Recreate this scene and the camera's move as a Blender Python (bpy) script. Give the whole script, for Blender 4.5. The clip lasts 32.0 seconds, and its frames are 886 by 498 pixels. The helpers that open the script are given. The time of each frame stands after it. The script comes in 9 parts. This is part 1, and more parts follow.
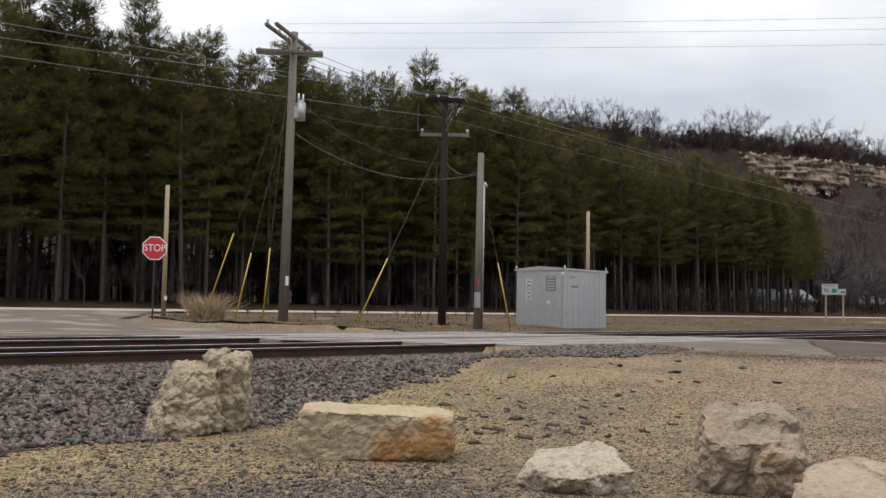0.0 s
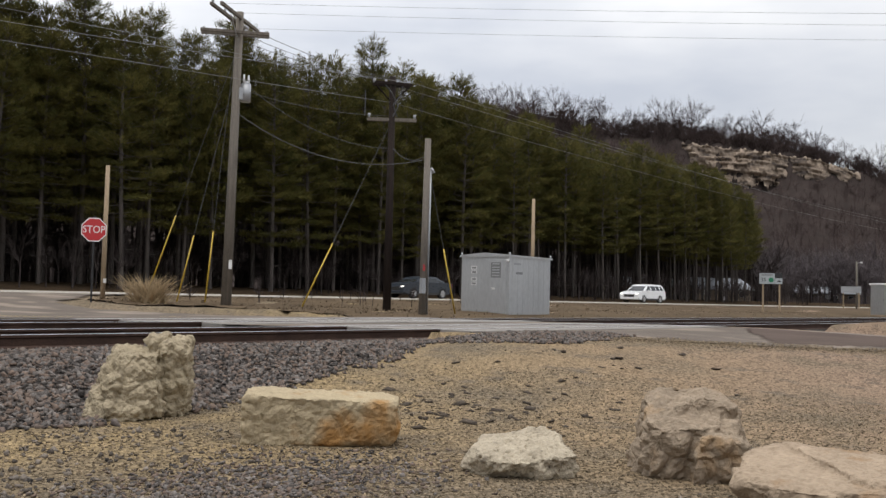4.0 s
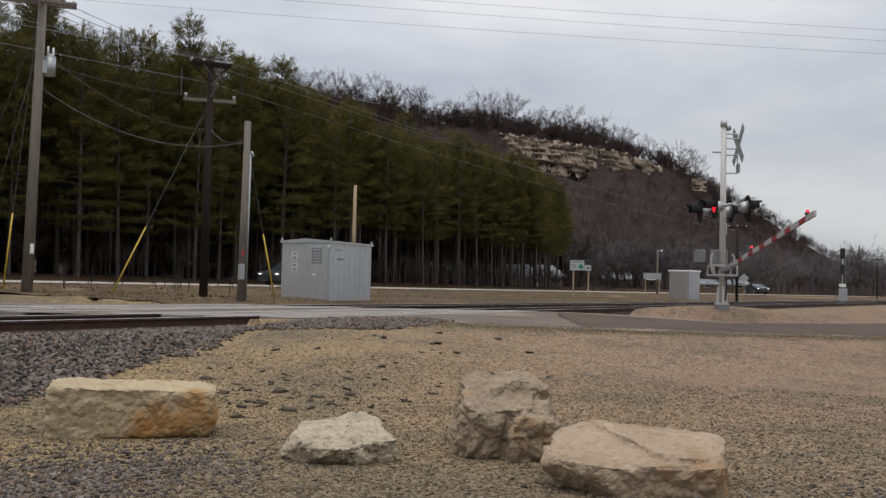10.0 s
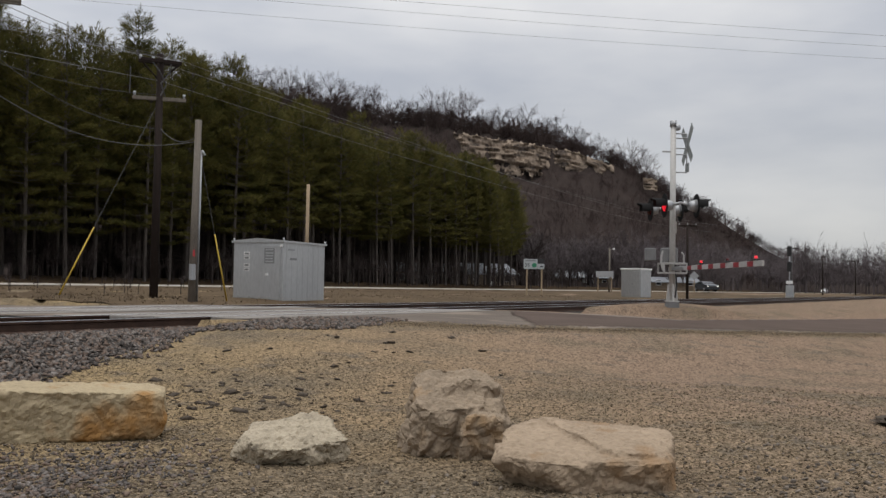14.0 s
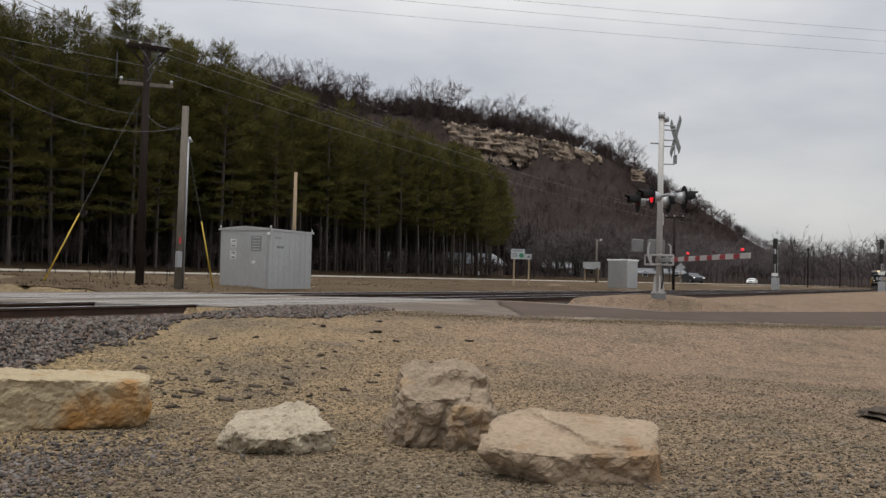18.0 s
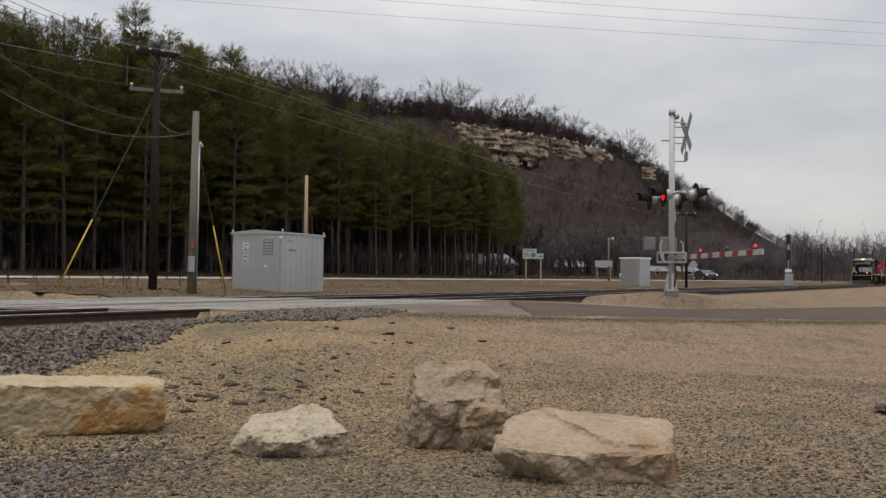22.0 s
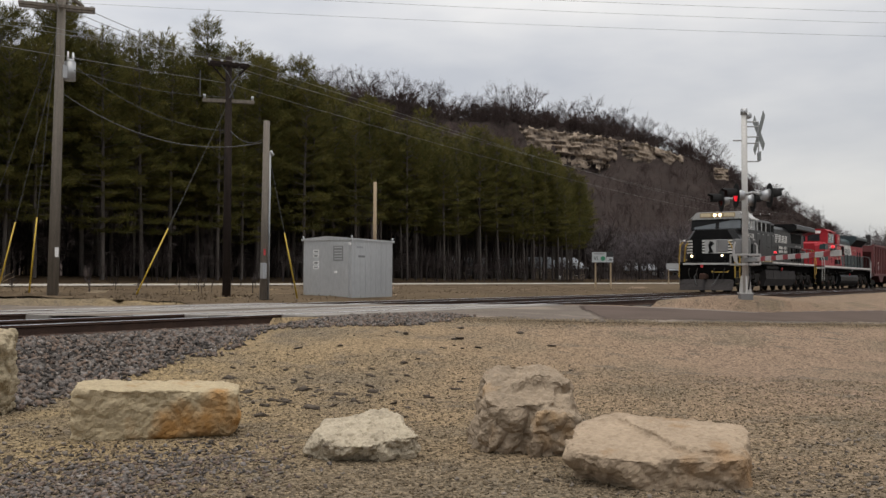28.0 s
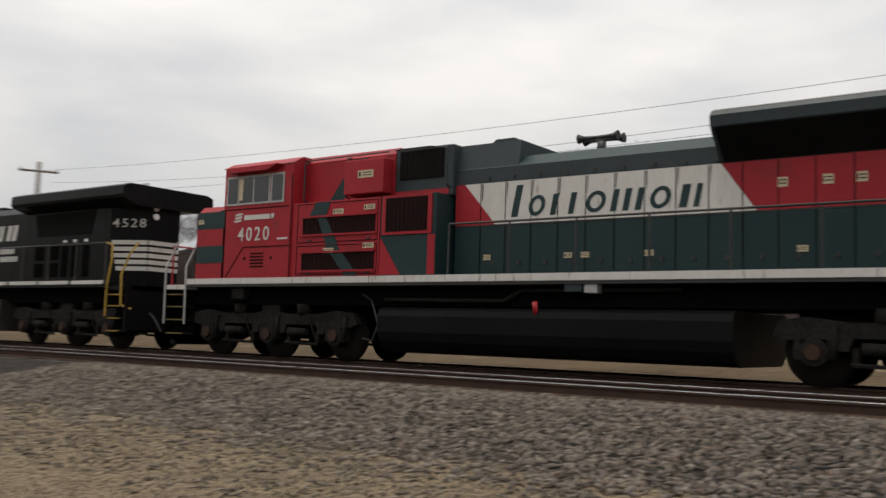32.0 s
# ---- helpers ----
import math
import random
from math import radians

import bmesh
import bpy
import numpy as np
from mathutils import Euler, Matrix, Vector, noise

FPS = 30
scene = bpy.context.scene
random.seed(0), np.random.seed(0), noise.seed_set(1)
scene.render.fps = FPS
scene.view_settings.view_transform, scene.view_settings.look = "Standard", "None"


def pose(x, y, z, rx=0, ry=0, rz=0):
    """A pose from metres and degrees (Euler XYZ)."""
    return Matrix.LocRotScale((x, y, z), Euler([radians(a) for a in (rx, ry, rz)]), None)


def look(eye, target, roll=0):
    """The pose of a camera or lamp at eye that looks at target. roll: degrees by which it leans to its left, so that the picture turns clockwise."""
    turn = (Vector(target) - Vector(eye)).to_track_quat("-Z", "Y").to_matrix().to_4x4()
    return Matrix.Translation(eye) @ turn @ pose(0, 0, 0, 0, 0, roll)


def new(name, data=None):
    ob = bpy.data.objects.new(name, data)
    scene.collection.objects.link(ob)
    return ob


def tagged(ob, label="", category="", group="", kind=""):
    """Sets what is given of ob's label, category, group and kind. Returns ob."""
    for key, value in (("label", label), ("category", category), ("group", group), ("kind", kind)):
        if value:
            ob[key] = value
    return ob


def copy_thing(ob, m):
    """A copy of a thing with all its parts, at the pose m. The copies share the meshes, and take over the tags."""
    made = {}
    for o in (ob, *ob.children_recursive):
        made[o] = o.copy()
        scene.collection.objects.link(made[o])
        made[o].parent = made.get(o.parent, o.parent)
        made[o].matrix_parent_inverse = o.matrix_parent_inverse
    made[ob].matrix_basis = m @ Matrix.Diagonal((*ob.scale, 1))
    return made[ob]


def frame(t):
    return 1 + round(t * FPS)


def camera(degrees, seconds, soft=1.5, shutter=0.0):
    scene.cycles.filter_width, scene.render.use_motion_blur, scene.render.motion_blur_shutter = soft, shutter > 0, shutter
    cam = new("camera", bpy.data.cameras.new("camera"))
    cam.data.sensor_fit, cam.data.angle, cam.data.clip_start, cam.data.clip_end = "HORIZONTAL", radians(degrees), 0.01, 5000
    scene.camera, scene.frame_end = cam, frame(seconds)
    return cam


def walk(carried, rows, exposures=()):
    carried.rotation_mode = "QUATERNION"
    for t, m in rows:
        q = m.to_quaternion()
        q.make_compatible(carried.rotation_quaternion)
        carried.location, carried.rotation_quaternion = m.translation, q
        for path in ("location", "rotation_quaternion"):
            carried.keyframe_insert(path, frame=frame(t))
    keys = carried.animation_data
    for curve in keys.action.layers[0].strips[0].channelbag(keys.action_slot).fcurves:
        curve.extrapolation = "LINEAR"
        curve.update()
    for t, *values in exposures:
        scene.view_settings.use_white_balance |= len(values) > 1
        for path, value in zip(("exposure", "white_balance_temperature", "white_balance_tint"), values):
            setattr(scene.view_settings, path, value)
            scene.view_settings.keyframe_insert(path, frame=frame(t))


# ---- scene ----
# World: x runs along the railway towards the oncoming train, y away from the camera across the
# tracks, z up from the top of the rails.

# ---- camera ----
cam = camera(50.87, 32.0, soft=1.45, shutter=0.18)
PATH = [
    (0, 0.010, -0.016, 0.610, -43.25, 3.66, -0.87),
    (0.5, 0.011, -0.009, 0.610, -45.07, 4.03, -1.28),
    (1, 0.008, -0.010, 0.610, -46.89, 3.30, -1.00),
    (1.5, 0.004, -0.004, 0.613, -47.52, 2.84, -0.93),
    (2, -0.002, 0.005, 0.612, -46.85, 2.76, -1.00),
    (2.5, 0.000, 0.008, 0.610, -46.44, 2.90, -1.32),
    (3, 0.007, 0.011, 0.610, -46.53, 2.81, -1.48),
    (3.5, 0.012, 0.010, 0.606, -46.49, 2.85, -1.43),
    (5.5, 0.017, -0.002, 0.611, -48.09, 3.08, -1.16),
    (6, 0.020, -0.001, 0.614, -48.87, 3.39, -1.22),
    (6.5, 0.024, 0.006, 0.615, -50.02, 3.31, -1.45),
    (7, 0.017, 0.010, 0.610, -49.13, 3.33, -1.22),
    (7.5, 0.025, 0.000, 0.615, -50.88, 3.24, -0.84),
    (8, 0.018, -0.004, 0.614, -54.25, 2.86, -1.21),
    (8.5, 0.013, 0.001, 0.614, -55.80, 2.89, -1.30),
    (9, 0.005, -0.006, 0.613, -57.41, 3.17, -1.23),
    (9.5, -0.004, -0.006, 0.612, -57.73, 2.68, -1.28),
    (10, -0.004, -0.003, 0.609, -57.62, 2.25, -1.34),
    (10.5, -0.001, 0.002, 0.612, -58.04, 2.25, -1.35),
    (11, 0.001, -0.004, 0.611, -59.51, 2.38, -1.19),
    (11.5, -0.003, -0.007, 0.613, -59.84, 2.50, -1.44),
    (12, -0.010, -0.019, 0.615, -59.79, 2.34, -1.31),
    (12.5, -0.003, -0.024, 0.615, -60.09, 2.63, -1.19),
    (13, 0.003, -0.018, 0.613, -60.42, 2.33, -1.24),
    (13.5, 0.001, -0.016, 0.615, -59.72, 2.17, -1.01),
    (14, -0.001, -0.026, 0.608, -60.42, 2.26, -0.99),
    (14.5, -0.001, -0.033, 0.613, -60.65, 2.33, -1.01),
    (15, -0.004, -0.030, 0.614, -61.31, 2.40, -0.78),
    (15.5, 0.002, -0.034, 0.614, -60.99, 1.92, -0.75),
    (17.5, 0.019, -0.016, 0.615, -61.45, 1.43, -1.23),
    (18, 0.017, -0.014, 0.614, -61.21, 1.62, -1.48),
    (18.5, 0.022, -0.016, 0.611, -61.01, 1.68, -1.47),
    (19, 0.025, -0.014, 0.613, -61.49, 1.91, -1.39),
    (19.5, 0.018, -0.005, 0.611, -60.95, 1.60, -1.22),
    (20, 0.028, -0.002, 0.612, -60.26, 1.79, -0.94),
    (20.5, 0.020, -0.006, 0.615, -60.47, 1.70, -0.85),
    (21, 0.017, -0.016, 0.614, -60.34, 1.78, -0.70),
    (21.5, 0.021, -0.018, 0.614, -60.42, 1.89, -0.73),
    (22, 0.023, -0.012, 0.614, -60.47, 1.66, -0.65),
    (22.5, 0.027, -0.014, 0.613, -60.30, 1.70, -0.55),
    (23, 0.030, -0.006, 0.614, -59.99, 1.64, -0.57),
    (23.5, 0.023, -0.013, 0.614, -60.03, 1.87, -0.63),
    (24, 0.019, -0.014, 0.613, -59.93, 1.83, -0.64),
    (24.5, 0.017, -0.022, 0.618, -59.67, 1.79, -0.58),
    (25, 0.020, -0.025, 0.618, -59.61, 2.18, -0.42),
    (25.5, 0.020, -0.027, 0.615, -59.32, 1.92, -0.40),
    (27.5, 0.017, -0.027, 0.615, -57.28, 1.95, -0.41),
    (28, 0.008, -0.025, 0.616, -56.25, 1.92, -0.17),
    (28.5, 0.005, -0.021, 0.615, -54.91, 1.85, -0.38),
    (29, -0.002, -0.020, 0.617, -52.28, 2.02, -0.20),
    (29.5, -0.001, -0.022, 0.615, -49.74, 3.11, -0.68),
    (30, 0.017, -0.020, 0.618, -50.38, 2.82, -0.02),
    (30.5, 0.012, 0.001, 0.619, -46.25, 3.13, 0.92),
    (31, -0.059, 0.071, 0.632, -31.86, 4.19, 0.92),
    (31.2, -0.075, 0.083, 0.636, -17.69, 4.85, -0.08),
    (31.3, -0.070, 0.073, 0.629, -10.19, 5.08, -0.63),
    (31.4, -0.062, 0.061, 0.628, -2.08, 5.14, -0.48),
    (31.5, -0.056, 0.053, 0.625, 5.84, 5.28, -0.67),
    (31.6, -0.047, 0.049, 0.624, 12.82, 5.47, -1.21),
    (31.7, -0.046, 0.046, 0.624, 19.42, 5.24, -1.16),
    (31.8, -0.047, 0.043, 0.625, 25.54, 5.38, -1.42),
    (31.9, -0.049, 0.038, 0.625, 30.84, 5.66, -1.80),
    (32, -0.054, 0.035, 0.621, 36.06, 5.29, -1.77),
]
walk(cam, [(t, pose(x, y, z, 90 + p, r, w)) for t, x, y, z, w, p, r in PATH], [(0.0, 0.08, 6600, 10), (6.0, 0.0, 6570, 10), (9.0, -0.16, 6560, 10), (13.0, -0.28, 6620, 10), (19.0, -0.20, 6750, 10), (23.0, -0.20, 6800, 10), (29.0, -0.08, 6850, 10), (30.0, -0.07, 6820, 10), (31.0, -0.14, 6800, 10), (32.0, -0.22, 7100, 10)])

# ---- sky and sun ----
world = bpy.data.worlds.new("overcast_sky")
scene.world = world
world.use_nodes = True
wt = world.node_tree
wt.nodes.clear()
w_out = wt.nodes.new("ShaderNodeOutputWorld")
w_bg = wt.nodes.new("ShaderNodeBackground")
w_sky = wt.nodes.new("ShaderNodeTexSky")
w_sky.sky_type, w_sky.sun_disc = "NISHITA", False
w_sky.sun_elevation, w_sky.sun_rotation = radians(79), radians(248)
w_co = wt.nodes.new("ShaderNodeTexCoord")
w_map = wt.nodes.new("ShaderNodeMapping")
w_map.inputs["Scale"].default_value = (1.0, 1.0, 3.2)
w_noise = wt.nodes.new("ShaderNodeTexNoise")
w_noise.inputs["Scale"].default_value, w_noise.inputs["Detail"].default_value = 2.6, 5
w_ramp = wt.nodes.new("ShaderNodeValToRGB")
w_ramp.color_ramp.elements[0].position, w_ramp.color_ramp.elements[0].color = 0.30, (4.45, 4.7, 5.25, 1)
w_ramp.color_ramp.elements[1].position, w_ramp.color_ramp.elements[1].color = 0.66, (7.05, 7.1, 7.2, 1)
w_mix = wt.nodes.new("ShaderNodeMix")
w_mix.data_type = "RGBA"
w_mix.inputs["Factor"].default_value = 0.88
wt.links.new(w_co.outputs["Generated"], w_map.inputs["Vector"])
wt.links.new(w_map.outputs["Vector"], w_noise.inputs["Vector"])
wt.links.new(w_noise.outputs["Fac"], w_ramp.inputs["Fac"])
# an overcast sky is brighter overhead than at the horizon
w_sep = wt.nodes.new("ShaderNodeSeparateXYZ")
w_gain = wt.nodes.new("ShaderNodeMapRange")
w_gain.inputs["From Min"].default_value, w_gain.inputs["From Max"].default_value = 0.0, 1.0
w_gain.inputs["To Min"].default_value, w_gain.inputs["To Max"].default_value = 0.84, 2.15
w_mul = wt.nodes.new("ShaderNodeVectorMath")
w_mul.operation = "SCALE"
wt.links.new(w_co.outputs["Generated"], w_sep.inputs["Vector"])
wt.links.new(w_sep.outputs["Z"], w_gain.inputs["Value"])
# the cloud is a little thinner away from the line
w_side, w_both = wt.nodes.new("ShaderNodeMapRange"), wt.nodes.new("ShaderNodeMath")
w_side.inputs["From Min"].default_value, w_side.inputs["From Max"].default_value = 0.4, 1.0
w_side.inputs["To Min"].default_value, w_side.inputs["To Max"].default_value = 1.12, 0.95
w_both.operation = "MULTIPLY"
wt.links.new(w_sep.outputs["X"], w_side.inputs["Value"])
wt.links.new(w_side.outputs["Result"], w_both.inputs[0])
wt.links.new(w_gain.outputs["Result"], w_both.inputs[1])
wt.links.new(w_ramp.outputs["Color"], w_mul.inputs[0])
wt.links.new(w_both.outputs[0], w_mul.inputs["Scale"])
wt.links.new(w_sky.outputs["Color"], w_mix.inputs["A"])
wt.links.new(w_mul.outputs["Vector"], w_mix.inputs["B"])
wt.links.new(w_mix.outputs["Result"], w_bg.inputs["Color"])
wt.links.new(w_bg.outputs["Background"], w_out.inputs["Surface"])
w_bg.inputs["Strength"].default_value = 0.122
sun = new("sun", bpy.data.lights.new("sun", "SUN"))
sun.data.energy, sun.data.angle, sun.data.color = 1.5, radians(30), (1.0, 0.97, 0.92)
sun.matrix_world = look((0, 0, 60), (3, 1.2, 60 - 18))


# ---- materials ----
def mat(name, a, b=None, rough=0.75, metal=0.0, scale=3.0, fine=40.0, mix=0.5, bump=0.15, bump_scale=60.0, spots=None, spot_scale=6.0, spot_at=0.62, vary=0.0, glow=None, stretch=None, spec=0.5, cells=None, thin=0.0, tint=None):
    """A surface of two colours mixed by broad and fine noise, with stains, relief and change from piece to piece."""
    m = bpy.data.materials.new(name)
    m.use_nodes = True
    nt = m.node_tree
    n, l = nt.nodes, nt.links
    p = n["Principled BSDF"]
    p.inputs["Metallic"].default_value = metal
    p.inputs["Specular IOR Level"].default_value = spec
    co = n.new("ShaderNodeTexCoord")
    vec = co.outputs["Object"]
    if stretch:
        mp = n.new("ShaderNodeMapping")
        mp.inputs["Scale"].default_value = stretch
        l.new(vec, mp.inputs["Vector"])
        vec = mp.outputs["Vector"]
    n1, n2 = n.new("ShaderNodeTexNoise"), n.new("ShaderNodeTexNoise")
    n1.inputs["Scale"].default_value, n1.inputs["Detail"].default_value = scale, 4
    n2.inputs["Scale"].default_value, n2.inputs["Detail"].default_value = fine, 3
    for q in (n1, n2):
        l.new(vec, q.inputs["Vector"])
    add = n.new("ShaderNodeMath")
    add.operation = "ADD"
    l.new(n1.outputs["Fac"], add.inputs[0])
    l.new(n2.outputs["Fac"], add.inputs[1])
    ramp = n.new("ShaderNodeMapRange")
    ramp.inputs["From Min"].default_value, ramp.inputs["From Max"].default_value = 1.0 - mix * 0.5, 1.0 + mix * 0.5
    l.new(add.outputs[0], ramp.inputs["Value"])
    c = n.new("ShaderNodeMix")
    c.data_type = "RGBA"
    b = b or tuple(v * 0.72 for v in a)
    c.inputs["A"].default_value, c.inputs["B"].default_value = (*a, 1), (*b, 1)
    l.new(ramp.outputs["Result"], c.inputs["Factor"])
    col = c.outputs["Result"]
    if spots:
        n3 = n.new("ShaderNodeTexNoise")
        n3.inputs["Scale"].default_value, n3.inputs["Detail"].default_value = spot_scale, 5
        l.new(vec, n3.inputs["Vector"])
        r3 = n.new("ShaderNodeMapRange")
        r3.inputs["From Min"].default_value, r3.inputs["From Max"].default_value = spot_at - 0.05, spot_at + 0.07
        l.new(n3.outputs["Fac"], r3.inputs["Value"])
        c3 = n.new("ShaderNodeMix")
        c3.data_type = "RGBA"
        c3.inputs["B"].default_value = (*spots, 1)
        l.new(r3.outputs["Result"], c3.inputs["Factor"])
        l.new(col, c3.inputs["A"])
        col = c3.outputs["Result"]
    height = None
    if cells:
        for sc, amount in cells:
            vo = n.new("ShaderNodeTexVoronoi")
            vo.inputs["Scale"].default_value = sc
            l.new(vec, vo.inputs["Vector"])
            bw = n.new("ShaderNodeSeparateColor")
            l.new(vo.outputs["Color"], bw.inputs["Color"])
            mr = n.new("ShaderNodeMapRange")
            mr.inputs["To Min"].default_value, mr.inputs["To Max"].default_value = 1 - amount, 1 + amount
            l.new(bw.outputs["Red"], mr.inputs["Value"])
            # darker towards cell edges: shade in the crevices put into the colour
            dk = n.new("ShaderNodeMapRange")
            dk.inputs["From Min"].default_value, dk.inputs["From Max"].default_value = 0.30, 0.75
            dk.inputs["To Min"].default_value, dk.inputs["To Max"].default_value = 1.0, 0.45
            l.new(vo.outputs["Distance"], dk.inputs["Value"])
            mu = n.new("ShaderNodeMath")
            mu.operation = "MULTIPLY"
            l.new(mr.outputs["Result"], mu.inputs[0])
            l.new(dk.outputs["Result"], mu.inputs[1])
            hv = n.new("ShaderNodeHueSaturation")
            l.new(mu.outputs[0], hv.inputs["Value"])
            l.new(col, hv.inputs["Color"])
            col = hv.outputs["Color"]
            height = vo.outputs["Distance"]
    if vary:
        oi, geo = n.new("ShaderNodeObjectInfo"), n.new("ShaderNodeNewGeometry")
        sm = n.new("ShaderNodeMath")
        sm.operation = "ADD"
        l.new(oi.outputs["Random"], sm.inputs[0])
        l.new(geo.outputs["Random Per Island"], sm.inputs[1])
        fr = n.new("ShaderNodeMath")
        fr.operation = "FRACT"
        l.new(sm.outputs[0], fr.inputs[0])
        mr = n.new("ShaderNodeMapRange")
        mr.inputs["To Min"].default_value, mr.inputs["To Max"].default_value = 1 - vary, 1 + vary
        l.new(fr.outputs[0], mr.inputs["Value"])
        hs = n.new("ShaderNodeHueSaturation")
        l.new(mr.outputs["Result"], hs.inputs["Value"])
        l.new(col, hs.inputs["Color"])
        col = hs.outputs["Color"]
        if tint:
            # some pieces are of another kind of stone
            tw, tf, tm, tc = n.new("ShaderNodeMath"), n.new("ShaderNodeMath"), n.new("ShaderNodeMapRange"), n.new("ShaderNodeMix")
            tw.operation, tf.operation, tc.data_type = "MULTIPLY", "FRACT", "RGBA"
            tw.inputs[1].default_value = 7.31
            l.new(fr.outputs[0], tw.inputs[0])
            l.new(tw.outputs[0], tf.inputs[0])
            tm.inputs["From Min"].default_value, tm.inputs["From Max"].default_value = 0.45, 0.9
            l.new(tf.outputs[0], tm.inputs["Value"])
            l.new(tm.outputs["Result"], tc.inputs["Factor"])
            l.new(col, tc.inputs["A"])
            tc.inputs["B"].default_value = (*tint, 1)
            col = tc.outputs["Result"]
    l.new(col, p.inputs["Base Color"])
    rr = n.new("ShaderNodeMapRange")
    rr.inputs["To Min"].default_value, rr.inputs["To Max"].default_value = max(rough - 0.1, 0.02), min(rough + 0.1, 1)
    l.new(n2.outputs["Fac"], rr.inputs["Value"])
    l.new(rr.outputs["Result"], p.inputs["Roughness"])
    if bump:
        nb = n.new("ShaderNodeTexNoise")
        nb.inputs["Scale"].default_value, nb.inputs["Detail"].default_value = bump_scale, 4
        l.new(vec, nb.inputs["Vector"])
        bp = n.new("ShaderNodeBump")
        bp.inputs["Strength"].default_value, bp.inputs["Distance"].default_value = bump, 0.02
        if height:
            bp.invert = True
        l.new(height or nb.outputs["Fac"], bp.inputs["Height"])
        l.new(bp.outputs["Normal"], p.inputs["Normal"])
    if thin:
        # light passes through thin leaves
        tr, ms = n.new("ShaderNodeBsdfTranslucent"), n.new("ShaderNodeMixShader")
        l.new(col, tr.inputs["Color"])
        ms.inputs["Fac"].default_value = thin
        l.new(p.outputs["BSDF"], ms.inputs[1])
        l.new(tr.outputs["BSDF"], ms.inputs[2])
        l.new(ms.outputs["Shader"], n["Material Output"].inputs["Surface"])
    if glow:
        p.inputs["Emission Color"].default_value, p.inputs["Emission Strength"].default_value = (*glow[:3], 1), glow[3]
    return m


def gravel_mat(name):
    """Crushed tan stone: grains of slightly different tints, yellower near the track, pinker towards the road."""
    m = bpy.data.materials.new(name)
    m.use_nodes = True
    n, l = m.node_tree.nodes, m.node_tree.links
    p = n["Principled BSDF"]
    p.inputs["Roughness"].default_value, p.inputs["Specular IOR Level"].default_value = 0.95, 0.05
    co = n.new("ShaderNodeTexCoord").outputs["Object"]

    def noise_of(scale, detail, lo, hi):
        q, r = n.new("ShaderNodeTexNoise"), n.new("ShaderNodeMapRange")
        q.inputs["Scale"].default_value, q.inputs["Detail"].default_value = scale, detail
        l.new(co, q.inputs["Vector"])
        r.inputs["From Min"].default_value, r.inputs["From Max"].default_value = lo, hi
        l.new(q.outputs["Fac"], r.inputs["Value"])
        return r.outputs["Result"]

    def mixed(fac, a, b):
        c = n.new("ShaderNodeMix")
        c.data_type = "RGBA"
        l.new(fac, c.inputs["Factor"])
        for key, v in (("A", a), ("B", b)):
            if isinstance(v, tuple):
                c.inputs[key].default_value = (*v, 1)
            else:
                l.new(v, c.inputs[key])
        return c.outputs["Result"]

    sep, rx_, ry_ = n.new("ShaderNodeSeparateXYZ"), n.new("ShaderNodeMapRange"), n.new("ShaderNodeMath")
    l.new(co, sep.inputs[0])
    ry_.operation = "SUBTRACT"
    l.new(sep.outputs["X"], ry_.inputs[0])
    l.new(sep.outputs["Y"], ry_.inputs[1])
    rx_.inputs["From Min"].default_value, rx_.inputs["From Max"].default_value = -2.0, 9.0
    l.new(ry_.outputs[0], rx_.inputs["Value"])
    tone = mixed(rx_.outputs["Result"], (0.226, 0.168, 0.094), (0.205, 0.146, 0.104))
    grey = n.new("ShaderNodeMapRange")
    grey.inputs["From Min"].default_value, grey.inputs["From Max"].default_value = -4.0, -9.5
    l.new(ry_.outputs[0], grey.inputs["Value"])
    tone = mixed(grey.outputs["Result"], tone, (0.182, 0.143, 0.098))
    # darker, greyer tone close to the origin, full within 4.9 m
    away, near_dark = n.new("ShaderNodeVectorMath"), n.new("ShaderNodeMapRange")
    away.operation = "LENGTH"
    l.new(co, away.inputs[0])
    near_dark.inputs["From Min"].default_value, near_dark.inputs["From Max"].default_value = 7.2, 4.9
    l.new(away.outputs["Value"], near_dark.inputs["Value"])
    tone = mixed(near_dark.outputs["Result"], tone, (0.108, 0.088, 0.067))
    tone = mixed(noise_of(0.7, 6, 0.48, 0.72), tone, (0.140, 0.112, 0.078))
    tone = mixed(noise_of(2.3, 6, 0.55, 0.75), tone, (0.122, 0.101, 0.077))
    height = None
    for sc, amount in ((38.0, 0.48), (95.0, 0.30)):
        vo, bw, mr, hv = n.new("ShaderNodeTexVoronoi"), n.new("ShaderNodeSeparateColor"), n.new("ShaderNodeMapRange"), n.new("ShaderNodeHueSaturation")
        vo.inputs["Scale"].default_value = sc
        l.new(co, vo.inputs["Vector"])
        l.new(vo.outputs["Color"], bw.inputs["Color"])
        mr.inputs["To Min"].default_value, mr.inputs["To Max"].default_value = 1 - amount, 1 + amount
        l.new(bw.outputs["Red"], mr.inputs["Value"])
        l.new(mr.outputs["Result"], hv.inputs["Value"])
        l.new(tone, hv.inputs["Color"])
        tone = hv.outputs["Color"]
        height = height or vo.outputs["Distance"]
    l.new(tone, p.inputs["Base Color"])
    bp = n.new("ShaderNodeBump")
    bp.invert = True
    bp.inputs["Strength"].default_value, bp.inputs["Distance"].default_value = 0.8, 0.02
    l.new(height, bp.inputs["Height"])
    l.new(bp.outputs["Normal"], p.inputs["Normal"])
    return m


